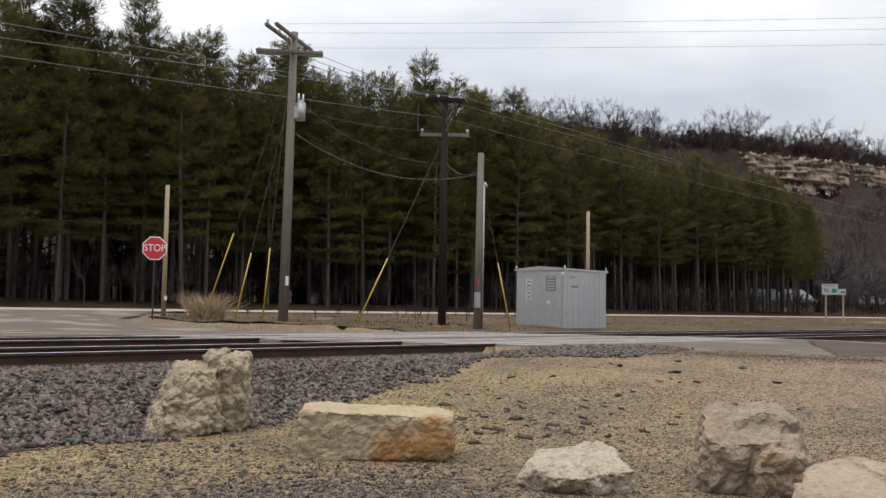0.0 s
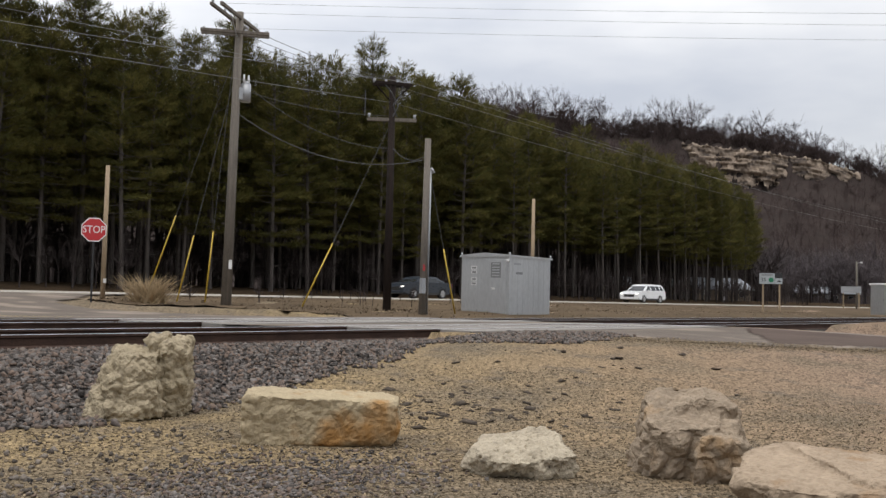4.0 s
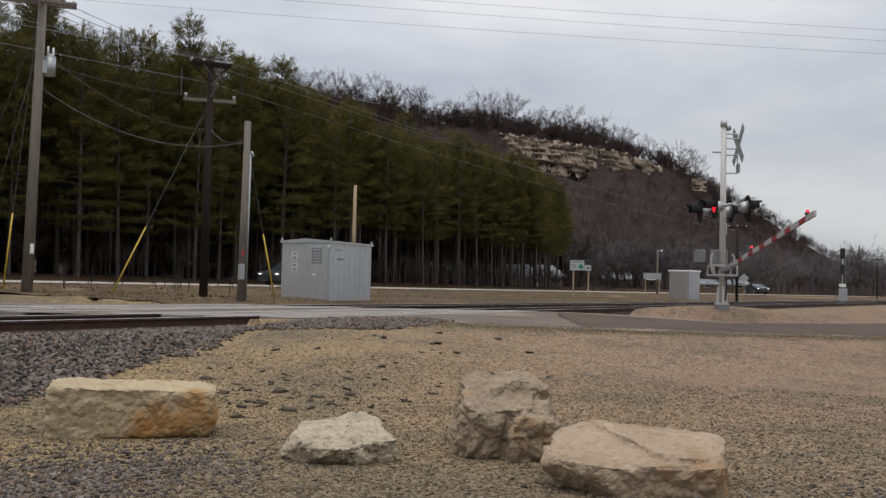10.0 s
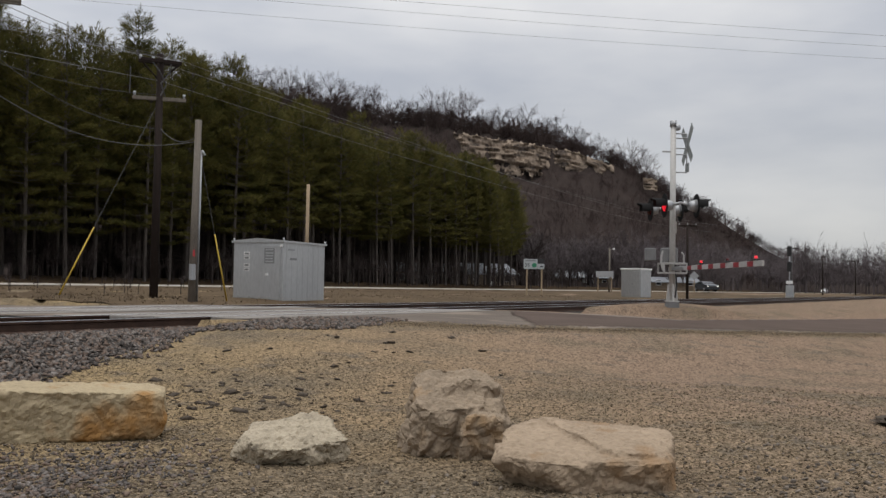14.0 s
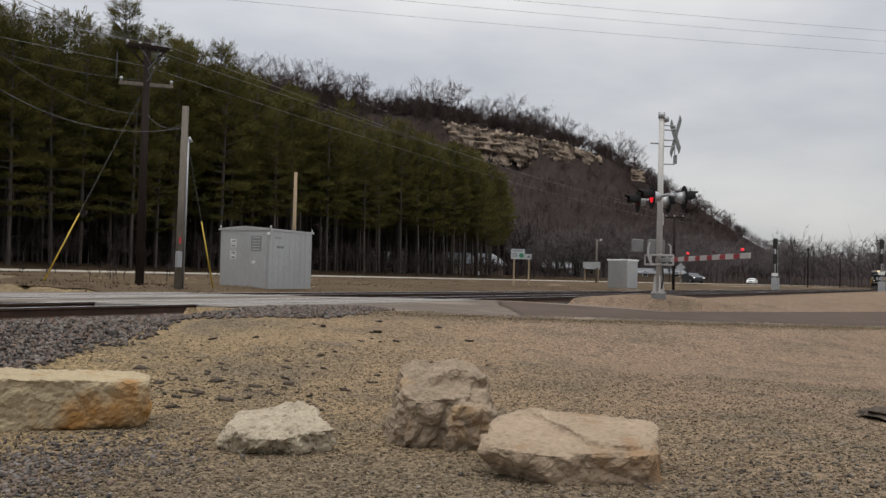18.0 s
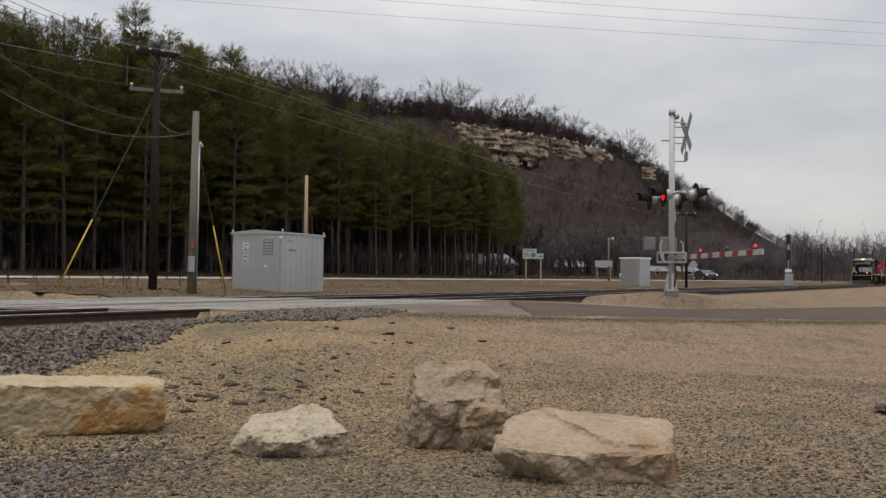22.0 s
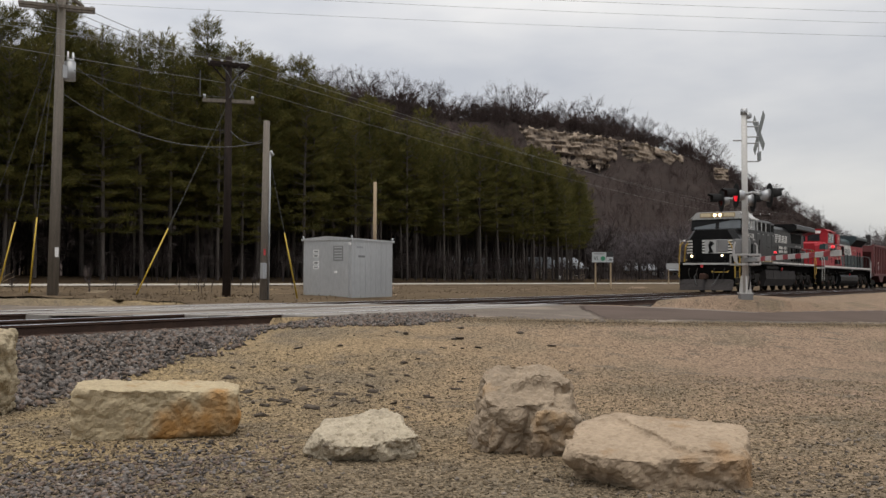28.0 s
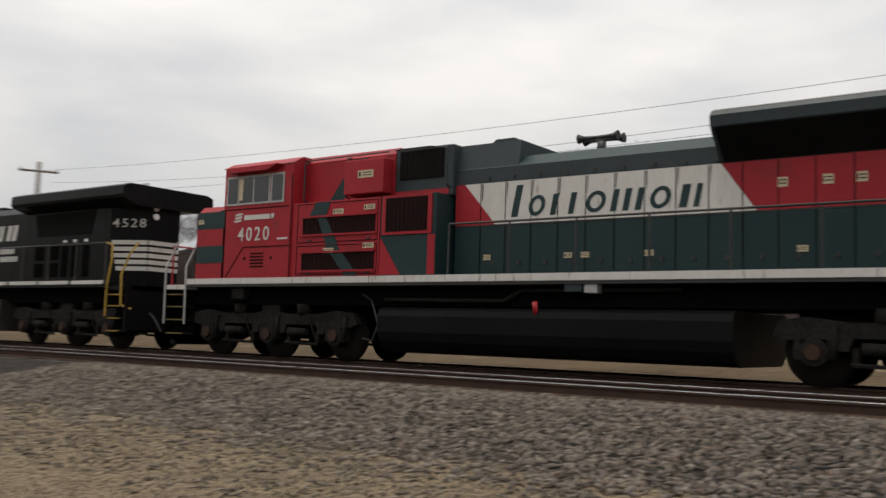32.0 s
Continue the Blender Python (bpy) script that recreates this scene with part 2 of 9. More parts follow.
M_GRAVEL = gravel_mat("tan_gravel")
M_GRAVEL_BIT = mat("gravel_pebble", (0.235, 0.182, 0.120), (0.120, 0.094, 0.067), 0.95, scale=20, fine=90, bump=0.2, vary=0.6, spec=0.05)
# bed coloured dark, with cell edges darkened, as crevice shade between the stones
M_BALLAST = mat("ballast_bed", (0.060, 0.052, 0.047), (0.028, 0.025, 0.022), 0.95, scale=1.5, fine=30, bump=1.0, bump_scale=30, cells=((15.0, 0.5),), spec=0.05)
M_STONE = mat("ballast_stone", (0.150, 0.134, 0.122), (0.072, 0.064, 0.060), 0.9, scale=6, fine=60, bump=0.2, vary=0.66, spec=0.1, tint=(0.160, 0.118, 0.094))
# lighter copy of the ballast stone, with sunlight put into its colour
M_STONE_LIT = mat("lit_tan_ballast_stone", (0.178, 0.153, 0.128), (0.096, 0.081, 0.069), 0.95, scale=6, fine=60, bump=0.2, vary=0.6, spec=0.05)
M_DARKBIT = mat("asphalt_crumb", (0.105, 0.086, 0.068), (0.055, 0.045, 0.037), 0.95, scale=15, fine=80, bump=0.5, spec=0.05)
M_ASPHALT = mat("worn_asphalt", (0.160, 0.135, 0.115), (0.110, 0.092, 0.079), 0.95, scale=0.8, fine=60, mix=0.7, bump=0.4, bump_scale=120, spots=(0.235, 0.195, 0.16), spot_scale=0.5, spot_at=0.58, spec=0.03)
M_PATCH = mat("dark_asphalt_patch", (0.118, 0.092, 0.080), (0.086, 0.068, 0.059), 0.95, scale=0.8, fine=60, mix=0.7, bump=0.4, bump_scale=120, spec=0.0)
M_CONCRETE = mat("pale_concrete", (0.25, 0.23, 0.208), (0.16, 0.148, 0.136), 0.9, scale=0.6, fine=30, bump=0.3, bump_scale=80, spec=0.1)
M_HIGHWAY = mat("highway_concrete", (0.36, 0.33, 0.285), (0.29, 0.265, 0.23), 0.9, scale=0.2, fine=8, bump=0.2, spec=0.1)
M_GRASS = mat("dead_grass_ground", (0.128, 0.094, 0.060), (0.060, 0.044, 0.030), 0.95, scale=0.35, fine=5, mix=0.7, bump=0.5, bump_scale=14, spec=0.02)
M_LITTER = mat("needle_litter", (0.060, 0.042, 0.027), (0.03, 0.022, 0.015), 0.95, scale=0.5, fine=6, bump=0.5, bump_scale=14, spec=0.0)
M_BLADE = mat("dead_grass_blade", (0.150, 0.108, 0.066), (0.085, 0.061, 0.038), 0.9, scale=2, fine=20, bump=0, vary=0.4)
M_STRAW = mat("pale_straw", (0.40, 0.30, 0.18), (0.27, 0.20, 0.12), 0.9, scale=2, fine=20, bump=0, vary=0.35, thin=0.3)
M_RAIL = mat("rusty_rail", (0.075, 0.045, 0.033), (0.040, 0.026, 0.021), 0.85, scale=3, fine=50, bump=0.3, spec=0.15)
M_RAILTOP = mat("polished_rail_head", (0.55, 0.55, 0.56), (0.40, 0.40, 0.41), 0.28, metal=1.0, scale=1, fine=30, bump=0.05)
M_TIE = mat("weathered_tie", (0.075, 0.060, 0.050), (0.04, 0.033, 0.028), 0.9, scale=4, fine=30, bump=0.5, stretch=(6, 1, 6))
M_YELLOW = mat("yellow_line_paint", (0.55, 0.42, 0.12), (0.34, 0.28, 0.12), 0.8, scale=2, fine=30)
M_ROCK_TAN = mat("tan_limestone", (0.42, 0.345, 0.225), (0.26, 0.212, 0.140), 0.9, scale=4, fine=25, mix=0.8, bump=0.35, bump_scale=28, spots=(0.30, 0.165, 0.062), spot_scale=1.9, spot_at=0.575, spec=0.1)
M_ROCK_PALE = mat("pale_limestone", (0.45, 0.39, 0.295), (0.26, 0.222, 0.165), 0.9, scale=5, fine=30, mix=0.8, bump=0.45, bump_scale=30, spots=(0.12, 0.10, 0.08), spot_scale=11, spot_at=0.68, spec=0.1)
M_ROCK_GREY = mat("greybrown_limestone", (0.335, 0.265, 0.192), (0.165, 0.130, 0.096), 0.9, scale=4, fine=25, mix=0.8, bump=0.4, bump_scale=26, spots=(0.30, 0.205, 0.12), spot_scale=3, spot_at=0.6, spec=0.1)
M_ROCK_PINK = mat("pinkish_limestone", (0.365, 0.285, 0.205), (0.225, 0.172, 0.122), 0.9, scale=3, fine=22, mix=0.8, bump=0.35, bump_scale=24, spots=(0.25, 0.16, 0.09), spot_scale=2.5, spot_at=0.6, spec=0.1)
M_ROCK_LICHEN = mat("lichen_grey_limestone", (0.390, 0.330, 0.230), (0.220, 0.182, 0.124), 0.95, scale=6, fine=30, mix=0.8, bump=0.45, bump_scale=24, spots=(0.14, 0.112, 0.08), spot_scale=8, spot_at=0.65, spec=0.05)
M_BARK = mat("pine_bark", (0.090, 0.074, 0.065), (0.050, 0.042, 0.037), 0.95, scale=3, fine=18, bump=0.6, stretch=(3, 3, 0.6))
M_NEEDLE = mat("pine_needles", (0.041, 0.049, 0.017), (0.145, 0.124, 0.038), 0.9, scale=0.5, fine=2.2, mix=0.6, bump=0, vary=0.3, spec=0.05, thin=0.3)
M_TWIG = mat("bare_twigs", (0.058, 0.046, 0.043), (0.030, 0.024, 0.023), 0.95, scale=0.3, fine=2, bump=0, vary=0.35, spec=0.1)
M_HILL = mat("wooded_hillside", (0.052, 0.041, 0.037), (0.022, 0.018, 0.017), 0.95, scale=0.03, fine=0.45, mix=0.8, bump=0, spec=0.0)
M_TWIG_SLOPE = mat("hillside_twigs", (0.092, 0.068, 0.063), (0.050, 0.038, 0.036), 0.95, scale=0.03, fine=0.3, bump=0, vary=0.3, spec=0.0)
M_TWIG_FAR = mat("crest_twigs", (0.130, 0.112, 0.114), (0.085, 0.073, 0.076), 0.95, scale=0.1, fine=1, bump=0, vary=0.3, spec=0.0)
M_CLIFF = mat("limestone_cliff", (0.335, 0.265, 0.200), (0.165, 0.134, 0.110), 0.95, scale=0.10, fine=0.9, mix=0.8, bump=0, spots=(0.075, 0.062, 0.055), spot_scale=0.14, spot_at=0.56, stretch=(1, 1, 3.5), spec=0.0)
M_POLE = mat("weathered_pole_wood", (0.195, 0.172, 0.145), (0.12, 0.105, 0.09), 0.9, scale=3, fine=30, bump=0.3, stretch=(4, 4, 0.3), spec=0.2)
M_POLE_DARK = mat("creosoted_pole_wood", (0.034, 0.025, 0.022), (0.02, 0.016, 0.014), 0.9, scale=3, fine=30, bump=0.3, stretch=(4, 4, 0.3), spec=0.1)
M_POST = mat("light_post_wood", (0.36, 0.27, 0.17), (0.24, 0.18, 0.12), 0.9, scale=3, fine=30, bump=0.3, stretch=(4, 4, 0.3))
M_WIRE = mat("dark_cable", (0.07, 0.07, 0.072), rough=0.6, bump=0)
M_WIRE_PALE = mat("aluminium_line_wire", (0.19, 0.19, 0.19), rough=0.6, bump=0)
M_GALV = mat("galvanised_steel", (0.40, 0.41, 0.42), (0.31, 0.32, 0.33), 0.45, metal=0.5, scale=1.5, fine=25, bump=0.1)
M_ALU = mat("brushed_aluminium_sheet", (0.56, 0.57, 0.575), (0.47, 0.48, 0.485), 0.42, metal=0.85, scale=0.8, fine=14, bump=0.06, stretch=(1, 1, 0.3))
M_WHITE = mat("white_enamel", (0.78, 0.78, 0.77), (0.68, 0.67, 0.65), 0.5, scale=3, fine=25, bump=0.05)
M_BLACK = mat("black_enamel", (0.016, 0.016, 0.017), (0.026, 0.025, 0.025), 0.45, scale=2, fine=25, bump=0.05)
M_RED = mat("red_sign_enamel", (0.50, 0.025, 0.03), (0.42, 0.03, 0.035), 0.45, scale=2, fine=25, bump=0.03)
M_GUY = mat("yellow_guy_guard", (0.50, 0.335, 0.025), (0.38, 0.25, 0.03), 0.5, bump=0)
M_GREEN = mat("green_sign_enamel", (0.02, 0.20, 0.10), rough=0.5, bump=0)
M_LAMP_RED = mat("lit_red_lens", (0.4, 0.01, 0.015), rough=0.3, bump=0, glow=(1.0, 0.02, 0.04, 0.9))
M_LENS_DARK = mat("unlit_red_lens", (0.10, 0.01, 0.012), rough=0.2, bump=0)
M_GLASS_DARK = mat("dark_window_glass", (0.020, 0.023, 0.026), (0.03, 0.034, 0.037), 0.08, bump=0)
# pale base colour stands in for the sky reflected in the glass
M_WINDSHIELD = mat("windshield_painted_reflection", (0.075, 0.085, 0.092), (0.055, 0.062, 0.068), 0.15, bump=0)
M_LABEL = mat("grey_label_print", (0.24, 0.245, 0.245), rough=0.6, bump=0)


# ---- building blocks ----
def box(bm, x0, x1, y0, y1, z0, z1, bevel=0.0):
    v = [bm.verts.new((x, y, z)) for x in (x0, x1) for y in (y0, y1) for z in (z0, z1)]
    f = [bm.faces.new([v[i] for i in q]) for q in ((0, 1, 3, 2), (4, 6, 7, 5), (0, 4, 5, 1), (2, 3, 7, 6), (0, 2, 6, 4), (1, 5, 7, 3))]
    if bevel:
        edges = list({e for q in f for e in q.edges})
        bmesh.ops.bevel(bm, geom=edges, offset=bevel, segments=2, affect="EDGES", profile=0.5)
    return bm


def rod(bm, p, q, r0, r1=None, n=8, caps=True):
    p, q = Vector(p), Vector(q)
    r1 = r0 if r1 is None else r1
    d = (q - p).normalized()
    a = d.orthogonal().normalized()
    b = d.cross(a)
    rings = []
    for c, r in ((p, r0), (q, r1)):
        rings.append([bm.verts.new(c + (a * math.cos(2 * math.pi * i / n) + b * math.sin(2 * math.pi * i / n)) * r) for i in range(n)])
    for i in range(n):
        f = bm.faces.new((rings[0][i], rings[0][(i + 1) % n], rings[1][(i + 1) % n], rings[1][i]))
        f.smooth = n > 6
    if caps:
        bm.faces.new(rings[0][::-1])
        bm.faces.new(rings[1])
    return bm


def tube(bm, pts, r, n=6):
    for p, q in zip(pts, pts[1:]):
        rod(bm, p, q, r, r, n)
    return bm


def prism(bm, outline, y0, y1):
    """A slab with an outline in x and z, from y0 to y1."""
    a = [bm.verts.new((x, y0, z)) for x, z in outline]
    b = [bm.verts.new((x, y1, z)) for x, z in outline]
    k = len(outline)
    bm.faces.new(a)
    bm.faces.new(b[::-1])
    for i in range(k):
        bm.faces.new((a[(i + 1) % k], a[i], b[i], b[(i + 1) % k]))
    return bm


def prism_x(bm, outline, x0, x1):
    """A slab with an outline in y and z, from x0 to x1."""
    a = [bm.verts.new((x0, y, z)) for y, z in outline]
    b = [bm.verts.new((x1, y, z)) for y, z in outline]
    k = len(outline)
    bm.faces.new(a[::-1])
    bm.faces.new(b)
    for i in range(k):
        bm.faces.new((a[i], a[(i + 1) % k], b[(i + 1) % k], b[i]))
    return bm


def mesh_of(name, bm, material):
    bmesh.ops.recalc_face_normals(bm, faces=bm.faces[:])
    me = bpy.data.meshes.new(name)
    bm.to_mesh(me)
    bm.free()
    for m in material if isinstance(material, (list, tuple)) else [material]:
        me.materials.append(m)
    return me


def part(name, bm, material, parent, label=""):
    ob = new(name, mesh_of(name, bm, material))
    ob.parent = parent
    if label:
        ob["label"] = label
    return ob


def thing(name, m, label, category, group="", kind=""):
    ob = new(name)
    ob.empty_display_size = 0.2
    ob.matrix_basis = m
    return tagged(ob, label, category, group, kind)


def lettering(text, size, material, parent, m, name="lettering", depth=0.004, label="", wide=1.0, bold=0.0):
    cu = bpy.data.curves.new(name, "FONT")
    cu.body, cu.size, cu.extrude, cu.align_x, cu.align_y = text, size, depth, "CENTER", "CENTER"
    cu.resolution_u, cu.offset = 3, bold
    tmp = bpy.data.objects.new(name, cu)
    me = bpy.data.meshes.new_from_object(tmp)
    me.transform(Matrix.Diagonal((wide, 1, 1, 1)))
    me.materials.clear()
    me.materials.append(material)
    bpy.data.objects.remove(tmp)
    ob = new(name, me)
    ob.parent = parent
    ob.matrix_basis = m
    if label:
        ob["label"] = label
    return ob


def sheet(name, xs, ys, height, material, kind="structure", label="", category="", inside=None):
    """A sheet over the grid xs, ys with its height from height(X, Y)."""
    X, Y = np.meshgrid(xs, ys, indexing="ij")
    Z = height(X, Y)
    nx, ny = X.shape
    co = np.stack([X, Y, Z], -1).reshape(-1, 3)
    i = np.arange(nx * ny).reshape(nx, ny)
    q = np.stack([i[:-1, :-1], i[1:, :-1], i[1:, 1:], i[:-1, 1:]], -1).reshape(-1, 4)
    if inside is not None:
        keep = inside(X, Y).reshape(-1)
        q = q[keep[q].all(1)]
        used = np.unique(q)
        back = np.full(nx * ny, -1)
        back[used] = np.arange(len(used))
        co, q = co[used], back[q]
    me = bpy.data.meshes.new(name)
    me.from_pydata(co.tolist(), [], q.tolist())
    me.materials.append(material)
    me.polygons.foreach_set("use_smooth", [True] * len(me.polygons))
    return tagged(new(name, me), label, category, "", kind)


def wave(X, Y, s=1.0):
    return (np.sin(X * 1.7 * s + np.cos(Y * 1.1 * s) * 1.3) + np.sin(Y * 2.3 * s + np.sin(X * 0.9 * s) * 1.7) + np.sin((X + Y) * 4.1 * s) * 0.5) / 2.5


def step(a, b, v):
    u = np.clip((v - a) / (b - a), 0, 1)
    return u * u * (3 - 2 * u)


NEAR_RAIL, GAUGE, SPACING = 11.67, 1.435, 3.86
TRAIN_Y = NEAR_RAIL + SPACING + GAUGE / 2


def road_left(Y):
    return 11.5 + (NEAR_RAIL - Y) * 0.63 + 0.64 * np.maximum(7.0 - Y, 0) ** 1.2


def road_right(Y):
    return np.interp(Y, [-14, 0, 2.5, 4.5, 6.2, 11.67, 15.5, 18, 21, 22.5, 24, 26, 28.5, 31, 34, 36], [80, 48, 37, 29, 22.9, 22.5, 19.6, 19.0, 17.5, 16.0, 14.9, 13.9, 13.3, 14.5, 17.0, 20.0])


def road_z(X, Y):
    near = -0.02 - 0.36 * step(10.6, -2, Y)
    far = -0.02 - 0.10 * step(17.8, 22, Y) + 0.44 * step(24, 36, Y)
    return np.where(Y < 14, near, far)


def ballast_edge(X):
    """How near to the camera the grey stone reaches."""
    return np.interp(X, [-40, -16, -9, -4, 0, 2.5, 4.6, 6, 8, 9.6, 11.5, 13.5, 15], [8.6, 8.0, 7.5, 7.0, 7.0, 7.3, 7.7, 8.3, 9.1, 9.6, 9.9, 10.1, 10.2])


def lot_z(X, Y):
    """The gravel lot, rising to the road and the foot of the ballast."""
    base = -0.60 + 0.025 * wave(X, Y, 0.5) + 0.10 * step(5.5, 9.5, Y)
    edge = road_left(Y)
    return base + (road_z(X, Y) - 0.012 - base) * step(7.5, 0.2, edge - X)


def bed_z(X, Y):
    """The ballast bed with its shoulders."""
    foot = np.where(X < 20, ballast_edge(X), 8.6)
    near_z = np.where(X < 20, lot_z(X, foot), -0.5)
    u = step(0, 1, (11.05 - Y) / np.maximum(11.05 - foot, 0.3))
    return -0.185 + (near_z + 0.185) * u - 0.35 * step(18.4, 20.6, Y)


def ground_z(X, Y):
    lot = lot_z(X, Y)
    edge, right = road_left(Y), road_right(Y)
    beyond = step(0, 5, X - right)
    lot = np.where(X > edge, road_z(X, Y) - 0.014, lot)
    lot = np.where(X > right, (road_z(X, Y) - 0.012) * (1 - beyond) + (-0.02 + 0.02 * wave(X, Y, 0.4)) * beyond, lot)
    # low mound at the foot of the crossing signal
    lot = lot + 0.31 * np.exp(-((X - 24.6) ** 2 / 14.0 + (Y - 7.0) ** 2 / 6.0)) * step(0, 0.6, X - right)
    far = -0.30 + 0.34 * step(19, 23, Y) + 0.24 * step(24, 36, Y) + 0.03 * wave(X, Y, 0.3)
    on = (X > edge - 0.3) & (X < right + 0.3)
    far = np.where(on & (Y < 36), road_z(X, Y) - 0.05, far)
    z = np.where(Y < 11.2, lot, np.where(Y > 18.6, far, -0.75))
    foot = np.where(X < 20, ballast_edge(X), 8.6)
    under = (Y > foot + 0.35) & (Y < 20.4) & ~on
    z = np.where(under, np.minimum(z, bed_z(X, Y) - 0.08), z)
    return np.where((Y > 34.5) & (Y < 47), 0.26, z)


# ---- ground, roads and tracks ----
gx = np.concatenate([np.array([-3000, -1200, -500, -200, -100, -60]), np.arange(-40, -16, 1.0), np.arange(-16, 30, 0.2), np.arange(30, 130, 2.0), np.array([140, 180, 240, 320, 420, 600, 1200, 3000])])
gy = np.concatenate([np.array([-3000, -800, -200, -80, -40, -20]), np.arange(-10, 13, 0.2), np.arange(13, 50, 0.5), np.array([52, 56, 62, 80, 120, 200, 500, 1200, 3000])])
sheet("ground", gx, gy, ground_z, M_GRAVEL, label="tan gravel lot and bare earth around the railway crossing", category="ground")
bx = np.concatenate([np.array([-700, -300, -120, -60]), np.arange(-40, 40, 0.5), np.arange(40, 120, 4.0), np.array([150, 220, 320, 450, 700, 1000])])
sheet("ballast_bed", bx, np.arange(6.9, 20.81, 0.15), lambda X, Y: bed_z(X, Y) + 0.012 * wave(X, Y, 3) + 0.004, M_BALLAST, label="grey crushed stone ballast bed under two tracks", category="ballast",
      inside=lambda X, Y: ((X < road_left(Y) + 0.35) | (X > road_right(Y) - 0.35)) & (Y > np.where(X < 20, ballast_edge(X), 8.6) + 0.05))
ragged = lambda X, Y: (X > road_left(Y) + 0.22 * wave(X * 0, Y, 1.3)) & (X < road_right(Y) + 0.3 * wave(X * 0, Y + 5, 0.9))
sheet("road", np.concatenate([np.arange(-8, 46, 0.2), np.arange(46, 84, 1.0)]), np.concatenate([np.arange(-14, 10.9, 0.3)]), lambda X, Y: road_z(X, Y), M_ASPHALT, label="worn grey asphalt side road leading over the crossing", category="road", inside=ragged)
def far_left(Y):
    return road_left(Y) - 3.0 - 10.0 * step(20, 35, Y)


def far_right(Y):
    return road_right(Y)


sheet("road_beyond", np.arange(-60, 24, 0.4), np.arange(17.7, 36.0, 0.4), lambda X, Y: road_z(X, Y) + 0.01, M_ASPHALT, label="grey asphalt road from the crossing to the highway junction", category="road",
      inside=lambda X, Y: (X > far_left(Y)) & (X < far_right(Y) + 0.3 * wave(X * 0, Y, 0.9)))
sheet("road_patch", np.concatenate([np.arange(8, 46, 0.2), np.arange(46, 84, 1.0)]), np.arange(-14, 10.7, 0.2), lambda X, Y: road_z(X, Y) + 0.006, M_PATCH, label="darker resurfaced strip of the asphalt side road", category="road",
      inside=lambda X, Y: (X > np.maximum(16.3 + (Y - 7.4) * 1.73, road_left(Y) + 1.3) + 0.25 * wave(X * 0, Y, 1.1)) & (X < road_right(Y) - 0.8))
sheet("road_middle", np.arange(4, 28, 0.2), np.arange(10.5, 18.0, 0.1), lambda X, Y: road_z(X, Y) - 0.004 + 0 * X, M_ASPHALT, label="asphalt filling between the crossing panels", category="road",
      inside=lambda X, Y: (X > road_left(Y) + 0.1) & (X < road_right(Y)) & ((Y < 10.95) | ((Y > 13.75) & (Y < 14.95)) | (Y > 17.6)))
hx = np.concatenate([np.array([-900, -300, -100]), np.arange(-60, 140, 4.0), np.array([160, 220, 320, 460, 700, 1100])])
sheet("highway", hx, np.arange(35.4, 45.7, 1.0), lambda X, Y: 0.34 + 0.05 * (1 - ((Y - 40.5) / 5) ** 2) + 0 * X, M_HIGHWAY, label="pale concrete highway running along the woods", category="road")
for y0, m_line in ((36.6, M_WHITE), (44.2, M_WHITE), (40.3, M_YELLOW), (40.6, M_YELLOW)):
    sheet("lane_line", hx, np.array([y0, y0 + 0.12]), lambda X, Y: 0.346 + 0.05 * (1 - ((Y - 40.5) / 5) ** 2) + 0 * X, m_line, label="painted lane line on the highway", category="road marking")
for off in (0.0, 0.22):
    bm = bmesh.new()
    prev = None
    for y in np.arange(18.4, 35.0, 0.6):
        x = (far_left(y) + far_right(y)) * 0.5 - 0.5 + off
        z = float(road_z(x, y)) + 0.018
        pair = [bm.verts.new((x, y, z)), bm.verts.new((x + 0.13, y, z))]
        if prev:
            bm.faces.new((prev[0], prev[1], pair[1], pair[0]))
        prev = pair
    tagged(new("centre_line", mesh_of("centre_line", bm, M_YELLOW)), "faded yellow centre line on the asphalt road", "road marking", "", "structure")
vx = np.concatenate([np.arange(-60, 60, 0.8), np.arange(60, 140, 4.0), np.array([160, 220, 320, 460, 700])])
sheet("grass_verge", vx, np.arange(20.2, 35.7, 0.5), lambda X, Y: ground_z(X, Y) + 0.03 + 0.05 * wave(X, Y, 0.8) * step(20.5, 23, Y), M_GRASS, label="dead brown grass verge between tracks and highway", category="grass verge",
      inside=lambda X, Y: (X > far_right(Y) + 0.5 + 0.5 * wave(X * 0, Y, 0.7)) | (X < far_left(Y) - 0.6))
sheet("forest_floor", np.concatenate([np.array([-900, -300, -100]), np.arange(-60, 200, 4.0), np.array([240, 300, 400])]), np.concatenate([np.arange(45.5, 60, 1.5), np.array([70, 90, 120, 170])]),
      lambda X, Y: 0.3 + 0.5 * step(46, 52, Y) + 0.08 * wave(X, Y, 0.3), M_LITTER, label="brown leaf litter and grass under the pines", category="forest floor")


